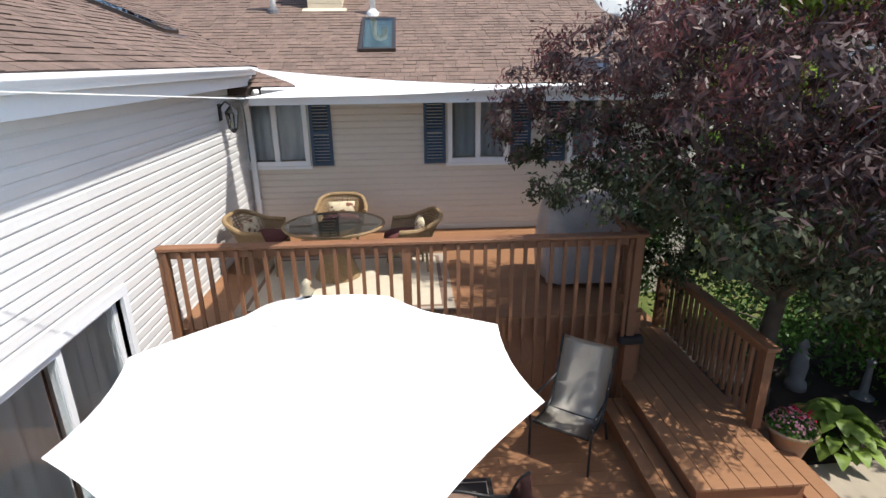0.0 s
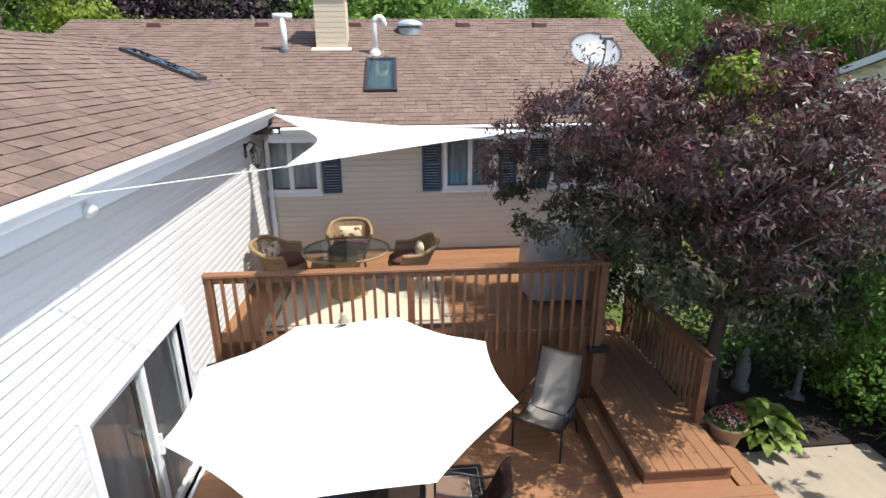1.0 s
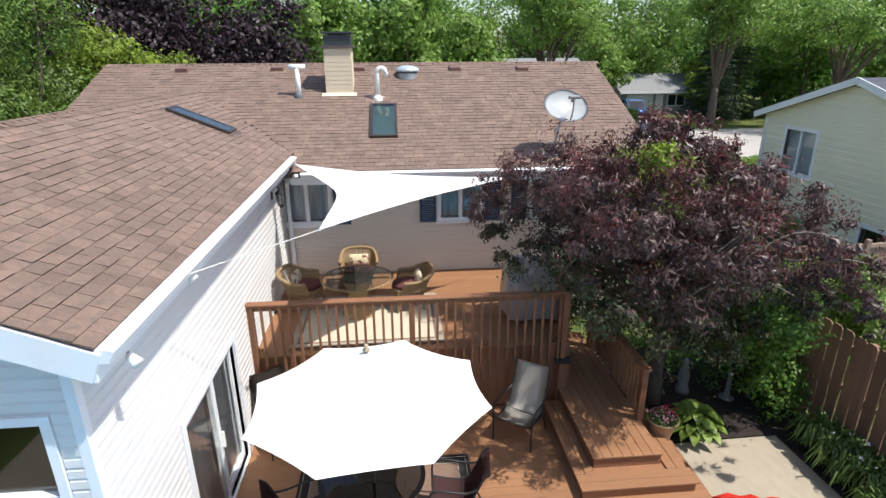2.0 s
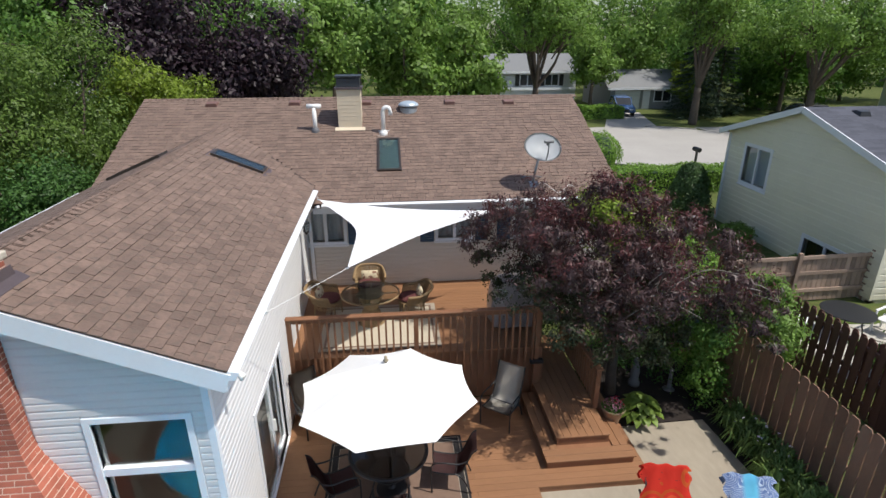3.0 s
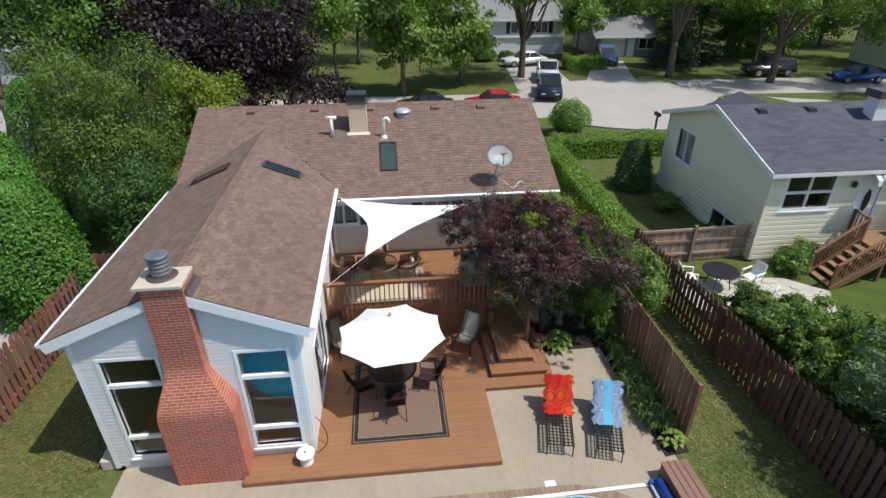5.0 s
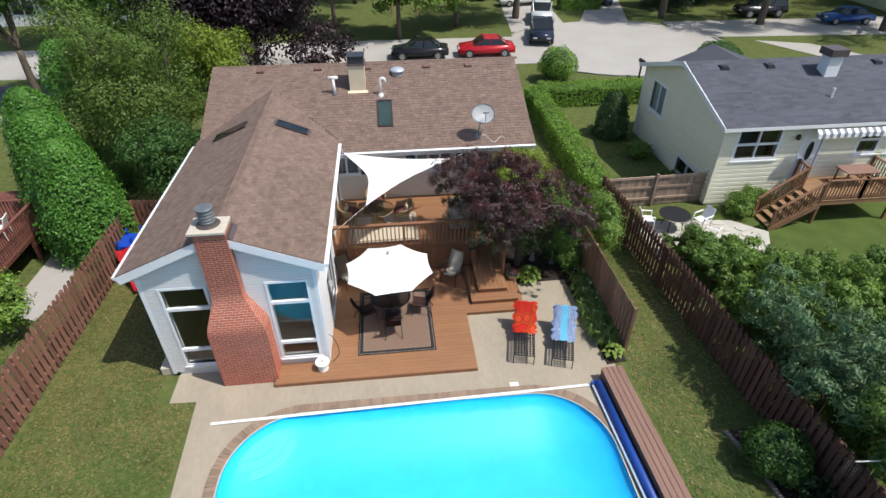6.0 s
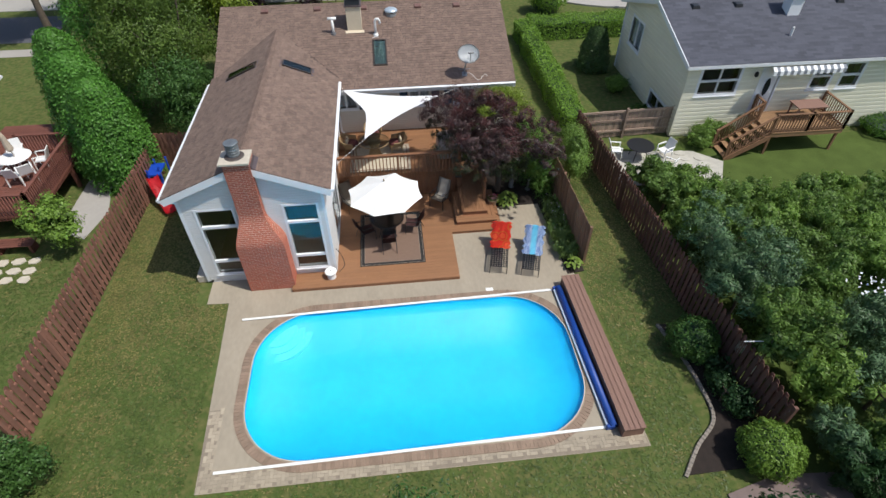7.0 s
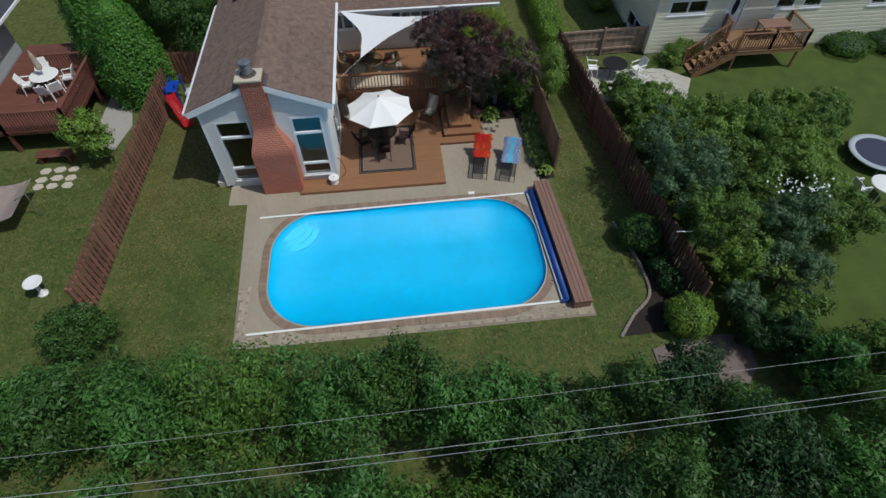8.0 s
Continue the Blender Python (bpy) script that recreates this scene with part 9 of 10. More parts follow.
def car(label, x, y, turn, paint, length=4.5, width=1.8, kind="sedan"):
    """A parked car facing +x about its own base: shell, glazed cabin, wheels, lights."""
    th = local("car", label, "car", "parked cars")
    L, W = length / 2, width / 2
    if kind == "pickup":
        body = [(-L, 0.45), (-L, 0.98), (-0.1 * L, 1.0), (0.45 * L, 1.05), (0.93 * L, 1.0), (L, 0.85), (L, 0.42)]
        cabin = [(-0.12 * L, 1.0), (-0.08 * L, 1.72), (0.28 * L, 1.75), (0.50 * L, 1.05)]
    elif kind == "suv":
        body = [(-L, 0.42), (-L, 0.95), (-0.2 * L, 1.0), (0.4 * L, 1.02), (0.92 * L, 0.92), (L, 0.75), (L, 0.38)]
        cabin = [(-0.95 * L, 0.97), (-0.85 * L, 1.62), (0.10 * L, 1.68), (0.45 * L, 1.0)]
    else:
        body = [(-L, 0.36), (-L, 0.82), (-0.6 * L, 0.92), (0.40 * L, 0.90), (0.92 * L, 0.74), (L, 0.58), (L, 0.30)]
        cabin = [(-0.72 * L, 0.90), (-0.42 * L, 1.38), (0.10 * L, 1.40), (0.45 * L, 0.89)]

    def extrude(bm, prof, w0, w1, z_ref):
        lo = [bm.verts.new((a, -w0 if b <= z_ref else -w1, b)) for a, b in prof]
        hi = [bm.verts.new((a, w0 if b <= z_ref else w1, b)) for a, b in prof]
        bm.faces.new(lo)
        bm.faces.new(hi[::-1])
        n = len(prof)
        for i in range(n):
            bm.faces.new((lo[i], lo[(i + 1) % n], hi[(i + 1) % n], hi[i]))
    bm = bmesh.new()
    extrude(bm, body, W, W * 0.96, 0.6)
    bmesh.ops.bevel(bm, geom=list(bm.edges), offset=0.05, segments=2, affect="EDGES", clamp_overlap=True)
    shell = part("body", bm, paint, th, smooth=True)
    bm = bmesh.new()
    top = max(b for a, b in cabin)
    extrude(bm, cabin, W * 0.92, W * 0.76, cabin[0][1] + 0.05)
    bmesh.ops.bevel(bm, geom=list(bm.edges), offset=0.03, segments=1, affect="EDGES", clamp_overlap=True)
    part("cabin_glass", bm, CAR_GLASS, th)
    bm = bmesh.new()
    (x0, z0), (x1, z1) = cabin[1], cabin[2]
    hexa(bm, [(x0 - 0.04, -W * 0.78, z0 - 0.05), (x1 + 0.06, -W * 0.78, z1 - 0.05), (x1 + 0.06, W * 0.78, z1 - 0.05), (x0 - 0.04, W * 0.78, z0 - 0.05),
              (x0, -W * 0.72, z0 + 0.025), (x1, -W * 0.72, z1 + 0.025), (x1, W * 0.72, z1 + 0.025), (x0, W * 0.72, z0 + 0.025)])
    part("roof_panel", bm, paint, th)
    for s in (-1, 1):
        for (a, b), (c, d) in ((cabin[0], cabin[1]), (cabin[2], cabin[3]), ((cabin[0][0] * 0.4 + cabin[3][0] * 0.6 - 0.2, cabin[0][1]), ((cabin[1][0] + cabin[2][0]) / 2, cabin[1][1]))):
            bm = bmesh.new()
            beam(bm, (a, s * W * 0.92, b), (c, s * W * 0.765, d), 0.06, 0.05)
            part("pillar", bm, paint, th)
        for cx in (-0.62 * L, 0.62 * L):
            bm = bmesh.new()
            r = 0.33 if kind == "sedan" else 0.38
            tube(bm, [(cx, s * (W - 0.2), r), (cx, s * (W + 0.015), r)], r, 18)
            wheel = part("wheel", bm, TYRE, th)
            bm = bmesh.new()
            tube(bm, [(cx, s * (W - 0.05), r), (cx, s * (W + 0.028), r)], r * 0.62, 14)
            part("rim", bm, GREY_METAL, wheel)
        bm = bmesh.new()
        box(bm, L - 0.08, L + 0.012, s * W * 0.55 - 0.16, s * W * 0.55 + 0.16, 0.62, 0.74)
        part("headlight", bm, HEADLAMP, th)
        bm = bmesh.new()
        box(bm, -L - 0.012, -L + 0.05, s * W * 0.7 - 0.14, s * W * 0.7 + 0.14, 0.66, 0.80)
        part("tail_light", bm, TAIL, th)
    bm = bmesh.new()
    box(bm, L - 0.04, L + 0.02, -W * 0.3, W * 0.3, 0.48, 0.70)
    part("grille", bm, BLACK_METAL, th)
    th.matrix_basis = pose(x, y, 0.03, 0, 0, turn)
    return th


CAR_GLASS = material("dark_car_glass", (0.02, 0.025, 0.03), 0.06, vary=0.05)
TYRE = material("black_tyre", (0.02, 0.02, 0.02), 0.9)
HEADLAMP = material("clear_lamp", (0.6, 0.62, 0.65), 0.15)
TAIL = material("red_lamp", (0.35, 0.01, 0.01), 0.25)


def paint(name, c):
    return material(name, c, 0.25, metal=0.2, vary=0.03)


car("black sedan parked on the street", 4.55, 23.9, 178, paint("black_paint", (0.012, 0.012, 0.014)), 4.4, 1.8)
car("bright red sedan parked on the street", 9.75, 24.0, 178, paint("red_paint", (0.42, 0.012, 0.02)), 4.4, 1.8)
car("dark blue pickup truck parked at the turning circle", 15.3, 28.2, -104, paint("navy_paint", (0.02, 0.028, 0.05)), 5.4, 1.95, "pickup")
car("white pickup truck on a driveway", 16.9, 34.6, -104, paint("white_paint", (0.62, 0.64, 0.66)), 5.2, 1.95, "pickup")
car("white sedan on a driveway", 16.2, 41.2, 190, paint("pearl_paint", (0.60, 0.60, 0.58)), 4.6, 1.8)
car("blue sport utility car on a driveway", 25.1, 41.4, -100, paint("blue_paint", (0.06, 0.13, 0.30)), 4.4, 1.8, "suv")
car("blue sedan parked far along the street", 44.5, 30.0, 175, paint("deep_blue_paint", (0.03, 0.10, 0.32)), 4.5, 1.8)
car("dark sport utility car far along the street", 38.2, 33.5, 178, paint("charcoal_paint", (0.025, 0.025, 0.03)), 4.6, 1.85, "suv")


def far_house(label, x0, x1, y0, y1, eave, ridge, wall, roofm, holes, garage=None, door=None, base=None, turn=0):
    """A far house facing -y: walls with real openings, gable roof along x, windows, door and garage."""
    th = thing("far_house", label, "house", ((x0 + x1) / 2, y0, 0), "houses across the street", "structure")
    hs_ = list(holes) + ([garage] if garage else []) + ([door] if door else [])
    wf = wall_panel("wall", "y", y0, 0.2, x0, x1, 0, eave, hs_, wall, th)
    siding(wf, "y", y0, -1, x0, x1, 0.0 if base is None else base, eave, [(h[0] - 0.12, h[1] + 0.12, h[2] - 0.12, h[3] + 0.12) for h in hs_], wall, 0.25)
    for a in (x0, x1 - 0.2):
        wall_panel("wall", "x", a, 0.2, y0 + 0.2, y1, 0, eave, [], wall, th)
        bm = bmesh.new()
        hexa(bm, [(a, y0, eave), (a + 0.2, y0, eave), (a + 0.2, y1, eave), (a, y1, eave), (a, (y0 + y1) / 2 - 0.02, ridge - 0.1), (a + 0.2, (y0 + y1) / 2 - 0.02, ridge - 0.1), (a + 0.2, (y0 + y1) / 2 + 0.02, ridge - 0.1), (a, (y0 + y1) / 2 + 0.02, ridge - 0.1)])
        part("gable", bm, wall, th)
    wall_panel("wall", "y", y1, 0.2, x0, x1, 0, eave, [], wall, th)
    bm = bmesh.new()
    ym = (y0 + y1) / 2
    slab(bm, (x0 - 0.4, y0 - 0.5, eave - 0.08), (x1 + 0.4, y0 - 0.5, eave - 0.08), (x1 + 0.4, ym, ridge), (x0 - 0.4, ym, ridge), 0.14)
    slab(bm, (x0 - 0.4, ym, ridge), (x1 + 0.4, ym, ridge), (x1 + 0.4, y1 + 0.5, eave - 0.08), (x0 - 0.4, y1 + 0.5, eave - 0.08), 0.14)
    part("roof", bm, roofm, th)
    bm = bmesh.new()
    beam(bm, (x0 - 0.4, y0 - 0.52, eave - 0.18), (x1 + 0.4, y0 - 0.52, eave - 0.18), 0.05, 0.2, (0, 0, 1))
    part("fascia", bm, TRIM, th)
    for h in holes:
        bm = bmesh.new()
        for b in ((h[0] - 0.1, h[1] + 0.1, h[3], h[3] + 0.1), (h[0] - 0.1, h[1] + 0.1, h[2] - 0.1, h[2]), (h[0] - 0.1, h[0], h[2], h[3]), (h[1], h[1] + 0.1, h[2], h[3]), ((h[0] + h[1]) / 2 - 0.04, (h[0] + h[1]) / 2 + 0.04, h[2], h[3])):
            box(bm, b[0], b[1], y0 - 0.05, y0 + 0.08, b[2], b[3])
        wn_ = part("window", bm, TRIM, th)
        bm = bmesh.new()
        box(bm, h[0], h[1], y0 + 0.09, y0 + 0.11, h[2], h[3])
        part("pane", bm, FAR_GLASS, wn_)
    if door:
        bm = bmesh.new()
        box(bm, door[0], door[1], y0 + 0.02, y0 + 0.1, door[2], door[3])
        part("door", bm, TRIM, th)
    if garage:
        for k in range(4):
            bm = bmesh.new()
            z0 = garage[2] + (garage[3] - garage[2]) * k / 4
            box(bm, garage[0], garage[1], y0 + 0.03, y0 + 0.1, z0 + 0.01, z0 + (garage[3] - garage[2]) / 4 - 0.01)
            part("garage_panel", bm, SIDING_WHITE, th)
    return th


FAR_GLASS = material("far_window_glass", (0.03, 0.035, 0.04), 0.08, vary=0.05)
ROOF_GREY = material("pale_grey_roof", (0.20, 0.205, 0.21), 0.9, vary=0.15)
far_house("white split-level house with a grey roof across the street", 10.2, 22.4, 48.0, 57.0, 3.9, 5.5, SIDING_WHITE, ROOF_GREY,
          [(11.0, 12.0, 2.35, 3.45), (16.2, 17.8, 2.35, 3.45), (19.0, 20.4, 2.35, 3.45), (10.8, 12.2, 0.4, 1.1)], (17.0, 21.4, 0.1, 1.7), (13.6, 14.5, 0.6, 2.5))
bm = bmesh.new()
box(bm, 10.2, 22.4, 47.82, 47.97, 1.85, 2.15)
tagged(part("trim", bm, TRIM), "white band between the storeys of a far house", "trim", kind="structure")
far_house("low grey house with a white garage across the street", 25.2, 35.5, 45.0, 53.0, 2.35, 3.9, material("grey_siding", (0.24, 0.25, 0.26), 0.7), ROOF_GREY, [(30.2, 32.0, 0.85, 1.9)], (25.8, 28.6, 0.05, 1.95), (28.9, 29.7, 0.05, 1.95))
far_house("pale house far down the street", 52, 66, 30, 40, 3.2, 5.4, SIDING_CREAM, ROOF_GREY, [(54, 56, 1.0, 2.2), (60, 62, 1.0, 2.2)])
far_house("pale house beyond the western trees", -34, -22, 38, 47, 3.2, 5.4, SIDING_WHITE, ROOF_GREY, [(-32, -30, 1.0, 2.2), (-27, -25, 1.0, 2.2)])
for x in (15.85, 18.15, 18.65, 20.75, 10.65, 12.35):
    bm = bmesh.new()
    box(bm, x - 0.22, x + 0.22, 47.86, 47.93, 2.3, 3.5)
    tagged(part("shutter", bm, BLACK_METAL), "black shutter beside a far window", "shutter", "far window shutters")
# mailbox
th = thing("mailbox", "black mailbox on a post by the kerb", "mailbox", (19.5, 17.2, 0))
bm = bmesh.new()
box(bm, 19.45, 19.55, 17.15, 17.25, 0, 1.1)
part("post", bm, BLACK_METAL, th)
bm = bmesh.new()
tube(bm, [(19.5, 16.95, 1.22), (19.5, 17.5, 1.22)], 0.14, 12)
part("box", bm, BLACK_METAL, th)
# play swing frame on the far lawn
th = thing("swing_frame", "wooden swing frame on the far lawn", "swing", (4.0, 38.5, 0))
for x in (2.8, 5.2):
    for s in (-1, 1):
        bm = bmesh.new()
        tube(bm, [(x, 38.5 + s * 0.9, 0), (x, 38.5, 2.1)], 0.05, 6)
        part("leg", bm, DECK_RAIL, th)
bm = bmesh.new()
tube(bm, [(2.7, 38.5, 2.1), (5.3, 38.5, 2.1)], 0.05, 6)
part("crossbar", bm, DECK_RAIL, th)

# overhead cables behind the yard
CABLE = material("grey_cable", (0.30, 0.31, 0.31), 0.6)
for label, z, y, r, bow, fall in (("thin overhead service cable", 7.85, -20.96, 0.0035, 0.0012, 0.035), ("thick overhead telephone cable", 6.93, -21.30, 0.006, 0.0028, 0.056), ("overhead telephone cable", 6.85, -21.40, 0.0035, 0.0026, 0.055), ("overhead telephone cable", 6.70, -21.36, 0.0035, 0.0028, 0.056)):
    bm = bmesh.new()
    tube(bm, [(2 + 2.0 * k, y + 0.03 * 2.0 * k, z + bow * (2.0 * k) ** 2 - fall * 2.0 * k) for k in range(-14, 15)], r, 6)
    tagged(part("overhead_cable", bm, CABLE), label + " above the back trees", "cable", "overhead cables")

# ---- the small pieces of roofs, walls, decks and paving ----
def loose_boxes(name, corners, mat, parent, label="", butt=None):
    """Many hexahedra in one mesh from an array of n x 8 x 3 corners; butt: the material of their lower edges."""
    corners = np.asarray(corners, dtype=np.float32)
    n = len(corners)
    if n == 0:
        return None
    quad = np.array([(3, 2, 1, 0), (4, 5, 6, 7), (0, 1, 5, 4), (1, 2, 6, 5), (2, 3, 7, 6), (3, 0, 4, 7)], dtype=np.int32)
    idx = (np.arange(n, dtype=np.int32)[:, None, None] * 8 + quad[None]).reshape(-1)
    me = bpy.data.meshes.new(name)
    me.vertices.add(n * 8)
    me.vertices.foreach_set("co", corners.ravel())
    me.loops.add(n * 24)
    me.loops.foreach_set("vertex_index", idx)
    me.polygons.add(n * 6)
    me.polygons.foreach_set("loop_start", np.arange(0, n * 24, 4, dtype=np.int32))
    me.update(calc_edges=True)
    me.polygons.foreach_set("use_smooth", np.zeros(n * 6, dtype=bool))
    me.materials.append(mat)
    if butt is not None:
        me.materials.append(butt)
        me.polygons.foreach_set("material_index", np.tile(np.array([0, 0, 1, 0, 0, 0], dtype=np.int32), n))
    ob = new(name, me)
    ob.parent = parent
    ob["kind"] = "stuff"
    if label:
        ob["label"] = label
    return ob


def shingle_rows(origin, along, up, length, rise, keep, near, parent, mat, tab=0.305, expo=0.142, seed=5, near_max=300, slit=0.0035, gap=0.0045, jitter=0.0, thick=0.011):
    """Overlapping tabs on a roof plane. keep(a, u): on the roof; near(a, u): a piece of its own."""
    g = np.random.default_rng(seed)
    o, a, u = Vector(origin), Vector(along).normalized(), Vector(up).normalized()
    n = a.cross(u).normalized()
    if n.z < 0:
        n = -n
    A, U, N_ = np.array(a), np.array(u), np.array(n)
    far, count, cache = [], 0, {}
    rows_n = int(math.ceil(rise / expo))
    for i in range(rows_n):
        u0 = i * expo
        off = (i % 2) * tab * 0.5 + g.uniform(-0.006, 0.006) + jitter * tab * g.uniform(0, 1)
        x = -off
        while x < length:
            wd = tab * (1 + jitter * g.uniform(-0.2, 0.3))
            a0, a1 = max(0.0, x + slit), min(length, x + wd - slit)
            x += wd
            if a1 - a0 < 0.03 or not keep((a0 + a1) / 2, u0 + expo / 2):
                continue
            u1 = min(u0 + expo - gap, rise + 0.01)
            lift = thick * (1.15, 0.7, 0.95, 0.5)[int(g.integers(0, 4))]
            lo = [(a0, u0, -0.006), (a1, u0, -0.006), (a1, u1, -0.006), (a0, u1, -0.006)]
            hi = [(a0, u0, lift), (a1, u0, lift), (a1, u1, 0.004), (a0, u1, 0.004)]
            c = lo + hi
            P8 = np.array([np.array(o) + A * p + U * q + N_ * r for p, q, r in c])
            if count < near_max and near((a0 + a1) / 2, u0):
                key = (round(a1 - a0, 2), round(lift, 3))
                if key not in cache:
                    bm = bmesh.new()
                    w2 = a1 - a0
                    hexa(bm, [(0, 0, -0.006), (w2, 0, -0.006), (w2, u1 - u0, -0.006), (0, u1 - u0, -0.006), (0, 0, lift), (w2, 0, lift), (w2, u1 - u0, 0.004), (0, u1 - u0, 0.004)])
                    bm.faces.ensure_lookup_table()
                    bm.faces[2].material_index = 1
                    cache[key] = mesh_of("shingle", bm, mat)
                    cache[key].materials.append(SHINGLE_BASE)
                ob = piece("shingle", cache[key], parent, (0, 0, 0))
                m = Matrix((a, u, n)).transposed().to_4x4()
                m.translation = Vector(np.array(o) + A * a0 + U * u0)
                ob.matrix_basis = m
                count += 1
            else:
                far.append(P8)
    loose_boxes("shingles", far, mat, parent, "overlapping brown shingles" if mat is SHINGLE else "overlapping grey shingles", SHINGLE_BASE if mat is SHINGLE else None)


LS = math.sqrt(1 + S * S)
wing_len, wing_rise = BY - EYF + 3.0, 2.645 * LS
# wing, sunny slope: from the eave up; the valley cuts it off at the back
shingle_rows((EX1 + 0.015, EYF - 0.02, EZ), (0, 1, 0), (-1, 0, S), wing_len, wing_rise,
             lambda a, u: EYF - 0.02 + a < BY + (MEET - BY) * (u / wing_rise) - 0.10, lambda a, u: a < 4.6, roof, SHINGLE, tab=0.20, seed=5, slit=0.0032, gap=0.001, jitter=0.10, thick=0.014)
shingle_rows((EX0 - 0.015, EYF - 0.02, EZ), (0, 1, 0), (1, 0, S), wing_len, wing_rise,
             lambda a, u: EYF - 0.02 + a < BY + 0.3 + (MEET - BY - 0.3) * (u / wing_rise), lambda a, u: False, roof, SHINGLE, tab=0.20, seed=6, slit=0.0025, gap=-0.004, jitter=0.3, thick=0.008)
main_rise = (MRY - MY0) * LS


def main_keep(a, u):
    x, y = MX0 - 0.02 + a, MY0 - 0.02 + u / LS
    z = MRZ - S * (MRY - y)
    return not (EX0 < x < EX1 and EZ + S * min(x - EX0, EX1 - x) > z + 0.06)


shingle_rows((MX0 - 0.02, MY0 - 0.02, MZ0), (1, 0, 0), (0, 1, S), MX1 - MX0 + 0.04, main_rise, main_keep, lambda a, u: False, roof, SHINGLE, seed=7, slit=0.0035, gap=0.001, tab=0.20, jitter=0.45, thick=0.012)
# ridge caps
caps = []
for x in np.arange(MX0, MX1 - 0.05, 0.15):
    for s in (-1, 1):
        p = [(x, MRY, MRZ + 0.004), (x + 0.22, MRY, MRZ + 0.004), (x + 0.22, MRY + s * 0.15, MRZ - 0.15 * S + 0.012), (x, MRY + s * 0.15, MRZ - 0.15 * S + 0.012)]
        if s < 0:
            p = p[::-1]
        caps.append([*p, *[(a, b, c + 0.007) for a, b, c in p]])
for y in np.arange(EYF, MEET, 0.15):
    for s in (-1, 1):
        p = [(RX, y, RZ + 0.004), (RX + s * 0.15, y, RZ - 0.15 * S + 0.012), (RX + s * 0.15, y + 0.22, RZ - 0.15 * S + 0.012), (RX, y + 0.22, RZ + 0.004)]
        if s < 0:
            p = p[::-1]
        caps.append([*p, *[(a, b, c + 0.007) for a, b, c in p]])
loose_boxes("ridge_caps", caps, SHINGLE, roof, "brown ridge cap shingles")
# neighbour's roof, far off
NLS = math.sqrt(1 + NS * NS)
shingle_rows((NX0 - 0.32, 0.10, NE + 0.005), (1, 0, 0), (0, 1, NS), NX1 - NX0, (NRY - 0.12) * NLS, lambda a, u: True, lambda a, u: False, nroof, GREY_SHINGLE, tab=0.42, expo=0.15, seed=8, slit=0.0006, gap=0.001, jitter=0.25, thick=0.0045)

# ---- chimney bricks ----
BH, BL, JT = 0.0545, 0.190, 0.0130
near_n, far_bricks, brick_cache = 0, [], {}
g = np.random.default_rng(17)


def lay(x0, x1, y0, y1, z, near, lean=(0.0, 0.0, 0.0)):
    """One brick; lean: how far its left end, right end and faces stand back at the top."""
    global near_n
    if near and near_n < 300:
        key = (round(x1 - x0, 2), round(y1 - y0, 2))
        if key not in brick_cache:
            bm = bmesh.new()
            box(bm, 0, key[0], 0, key[1], 0, BH)
            brick_cache[key] = mesh_of("brick", bm, BRICK)
        piece("brick", brick_cache[key], chimney_core, (x0 + g.normal(0, 0.0012), y0 + g.normal(0, 0.0012), z))
        near_n += 1
    else:
        a, b, c = lean
        far_bricks.append([(x0, y0, z), (x1, y0, z), (x1, y1, z), (x0, y1, z), (x0 + a, y0 + c, z + BH), (x1 + b, y0 + c, z + BH), (x1 + b, y1 + c, z + BH), (x0 + a, y1 + c, z + BH)])


z, i = 5.16 - BH - 0.004, 0
while z > 0.01:
    l, r, f = chimney_span(z)
    l2, r2, f2 = chimney_span(z + BH)
    near = z > 3.45
    back = -6.86 if z > 4.3 else -7.25
    x = l - (BL + JT) * (0.5 if i % 2 else 0.0)
    while x < r:
        x0, x1 = max(l, x), r if r - x < BL + JT + 0.05 else x + BL
        if x1 - x0 > 0.03:
            lay(x0, x1, f, f + 0.09, z, near, (l2 - l if x0 == l else 0.0, r2 - r if x1 == r else 0.0, f2 - f))
        x = x1 + JT
    for side in (l, r):
        y = f + 0.0905
        while y < back - 0.02:
            y1 = min(back, y + (BL / 2 if i % 2 and y < f + 0.1 else BL))
            if side == l:
                lay(side, side + 0.09, y, y1, z, False, (l2 - l, l2 - l, f2 - f if y < f + 0.1 else 0.0))
            else:
                lay(side - 0.09, side, y, y1, z, near, (r2 - r, r2 - r, f2 - f if y < f + 0.1 else 0.0))
            y = y1 + JT
    if z > 4.6:
        x = l + 0.1
        while x < r - 0.1:
            lay(x, min(x + BL, r - 0.1), -6.95, -6.86, z, False)
            x += BL + JT
    z -= BH + JT
    i += 1
loose_boxes("bricks", far_bricks, BRICK, chimney_core, "red bricks in running bond")


# ---- deck boards ----
def run_board(parent, x0, x1, y0, y1, z, t=0.028):
    bm = bmesh.new()
    box(bm, x0, x1, y0, y1, z - t, z)
    return part("board", bm, DECK, parent)


y = -8.05
k = 0
while y < -3.02:
    y1 = y + 0.1405
    x0 = -1.95 if y1 < -7.28 else -0.36
    x1 = 4.09 if y1 < -5.5 else 6.12
    cut = (x0 + (1.9, 3.4, 2.6)[k % 3])
    run_board(lower_deck, x0, cut - 0.002, y, y1, DZ)
    run_board(lower_deck, cut + 0.002, x1, y, y1, DZ)
    y += 0.144
    k += 1
y = -3.04
while y < BY - 0.05:
    run_board(upper_deck, -0.36, 2.1, y, min(y + 0.1405, BY - 0.02), UZ)
    run_board(upper_deck, 2.104, 4.78, y, min(y + 0.1405, BY - 0.02), UZ)
    y += 0.144


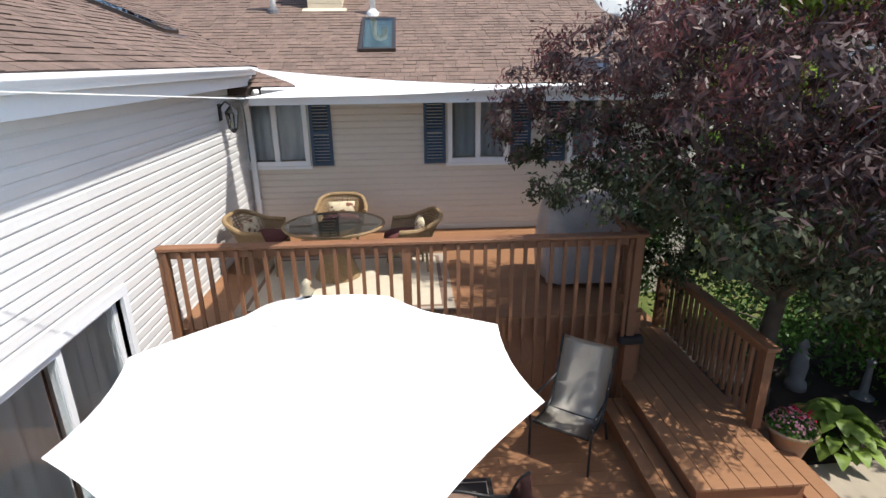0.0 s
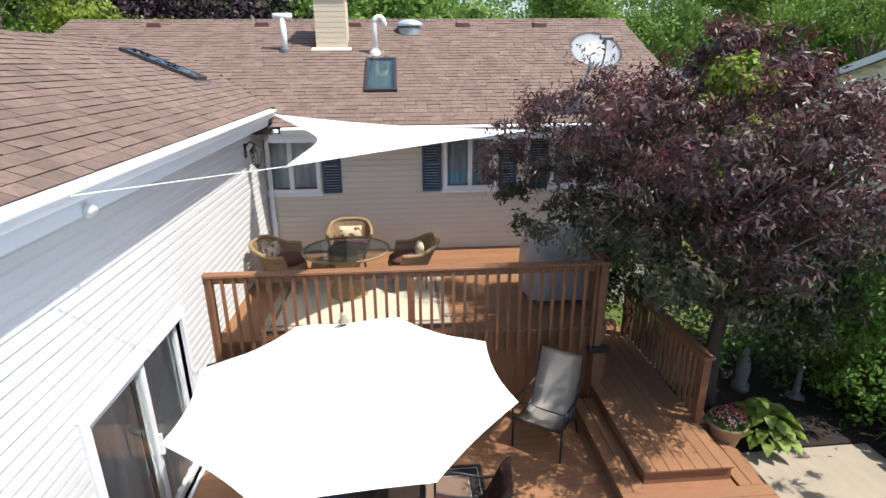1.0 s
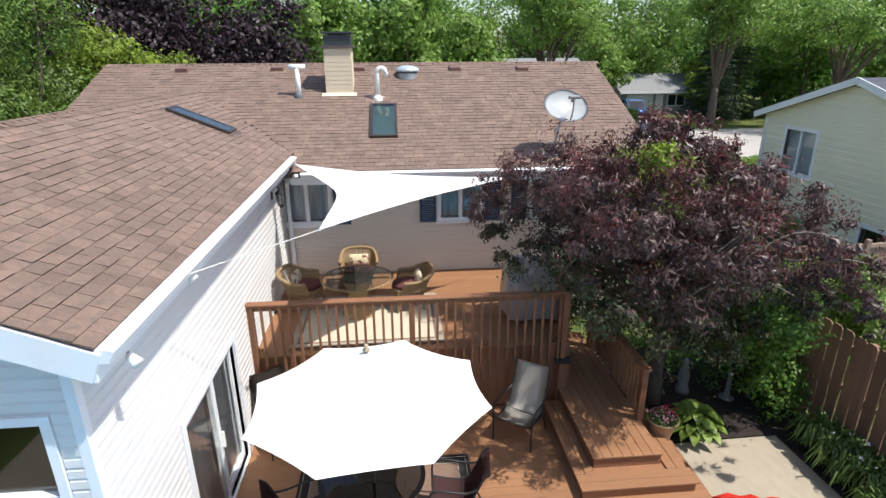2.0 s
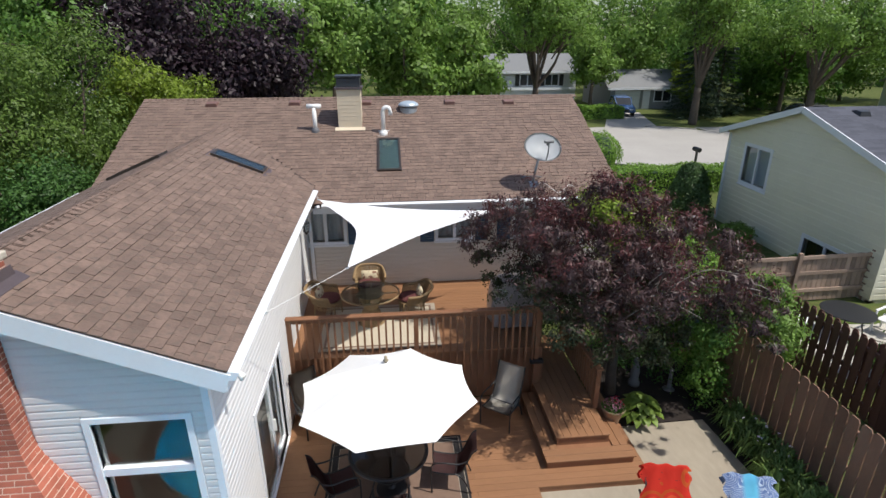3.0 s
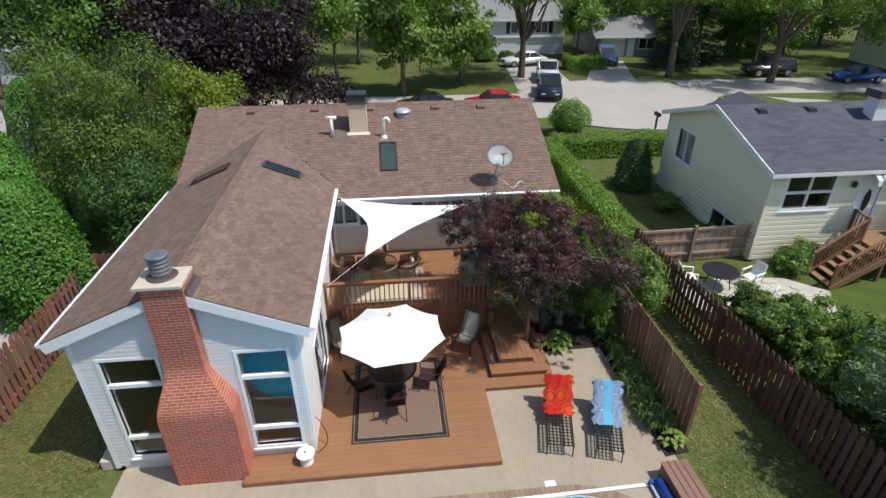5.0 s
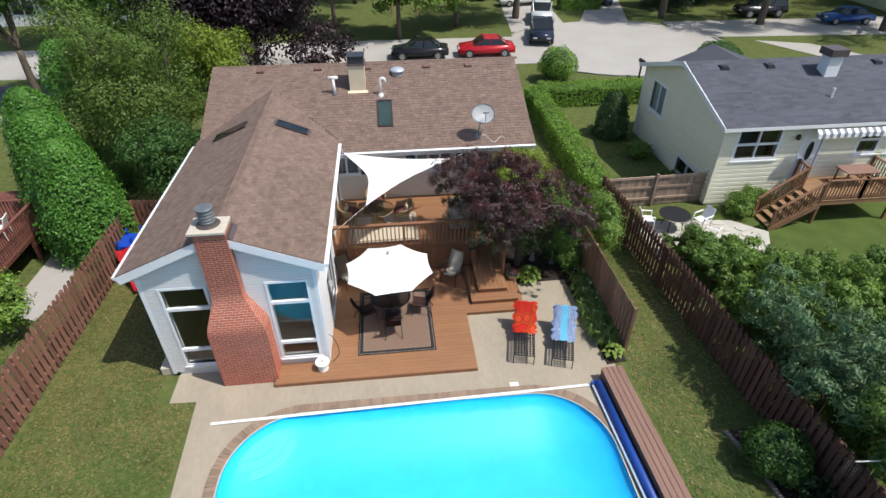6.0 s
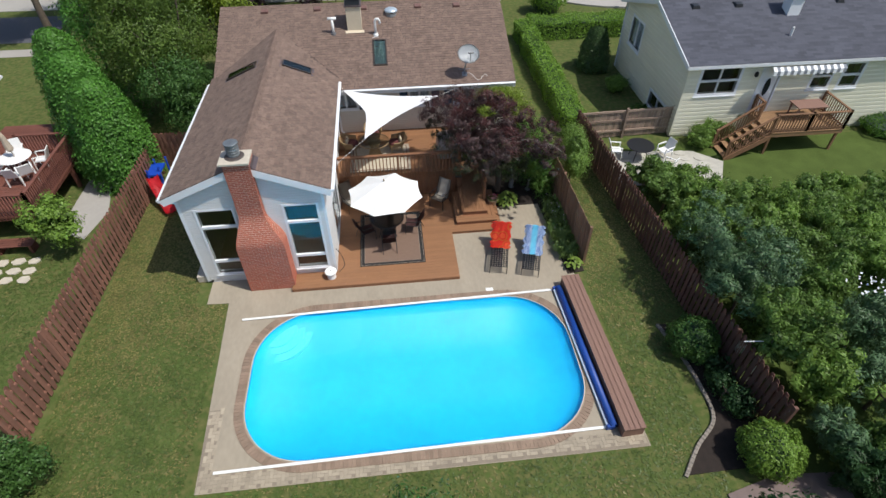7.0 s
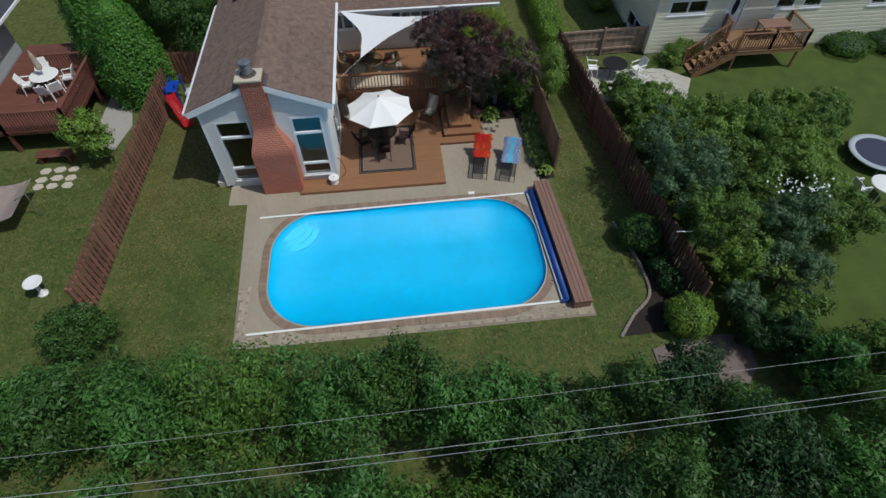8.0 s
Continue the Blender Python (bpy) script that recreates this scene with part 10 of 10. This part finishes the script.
# ---- paving round the pool ----
def paving(name, cells, mat, parent, near, z0=0.022, z1=0.034):
    count, far = 0, []
    cache = {}
    for (cx, cy, w, d, ang) in cells:
        if near(cx, cy) and count < 300:
            key = (round(w, 3), round(d, 3))
            if key not in cache:
                bm = bmesh.new()
                box(bm, -w / 2, w / 2, -d / 2, d / 2, z0, z1)
                cache[key] = mesh_of(name, bm, mat)
            piece(name, cache[key], parent, (cx, cy, 0), (0, 0, ang))
            count += 1
        else:
            c, s = math.cos(ang), math.sin(ang)
            q = [(cx + c * a - s * b, cy + s * a + c * b) for a, b in ((-w / 2, -d / 2), (w / 2, -d / 2), (w / 2, d / 2), (-w / 2, d / 2))]
            far.append([(*p, z0) for p in q] + [(*p, z1) for p in q])
    loose_boxes(name + "s", far, mat, parent, "close-set paving stones")


# coping: headers round the water's edge
cells = []
ring = round_rect(POOL[0] - 0.19, POOL[1] + 0.19, POOL[2] - 0.19, POOL[3] + 0.19, 2.13, 14)
ring.append(ring[0])
acc = 0.0
for p, q in zip(ring, ring[1:]):
    p, q = Vector(p), Vector(q)
    ln = (q - p).length
    while acc < ln:
        c = p.lerp(q, acc / ln)
        d = (q - p).normalized()
        cells.append((c.x, c.y, 0.112, 0.26, math.atan2(d.y, d.x)))
        acc += 0.118
    acc -= ln
paving("coping_stone", cells, COPING, patio, lambda x, y: y > -10.2 and x < 7.2 or x < -2, 0.022, 0.042)


def inside(x, y, poly):
    hit_ = False
    for (x0, y0), (x1, y1) in zip(poly, poly[1:] + poly[:1]):
        if (y0 > y) != (y1 > y) and x < (x1 - x0) * (y - y0) / (y1 - y0) + x0:
            hit_ = not hit_
    return hit_


# pavers laid in herringbone on the near and west margins
PU = 0.105
cells = []
for i in range(0, 122):
    for j in range(0, 44):
        d = (i - j) % 4
        if d not in (0, 3):
            continue
        w, h = (2 * PU, PU) if d == 0 else (PU, 2 * PU)
        cx, cy = -4.15 + i * PU + w / 2, -15.06 + j * PU + h / 2
        if not (cy < -14.56 or cx < -3.56 and cy < -12.6):
            continue
        if all(inside(cx + a * w / 2, cy + b * h / 2, PATIO) for a in (-1, 1) for b in (-1, 1)):
            cells.append((cx, cy, w - 0.009, h - 0.009, 0.0))
paving("paver", cells, PAVER, patio, lambda x, y: y < -14.2, 0.0205, 0.0265)
bm = bmesh.new()
prism(bm, [(-3.85, -15.05), (8.58, -15.03), (8.58, -14.57), (-3.85, -14.57)], 0.0185, 0.0215)
prism(bm, [(-3.88, -14.565), (-3.56, -14.565), (-3.56, -12.6), (-3.95, -12.6)], 0.0185, 0.0215)
part("joint_sand", bm, GROUT, patio, "dark sand in the paver joints")
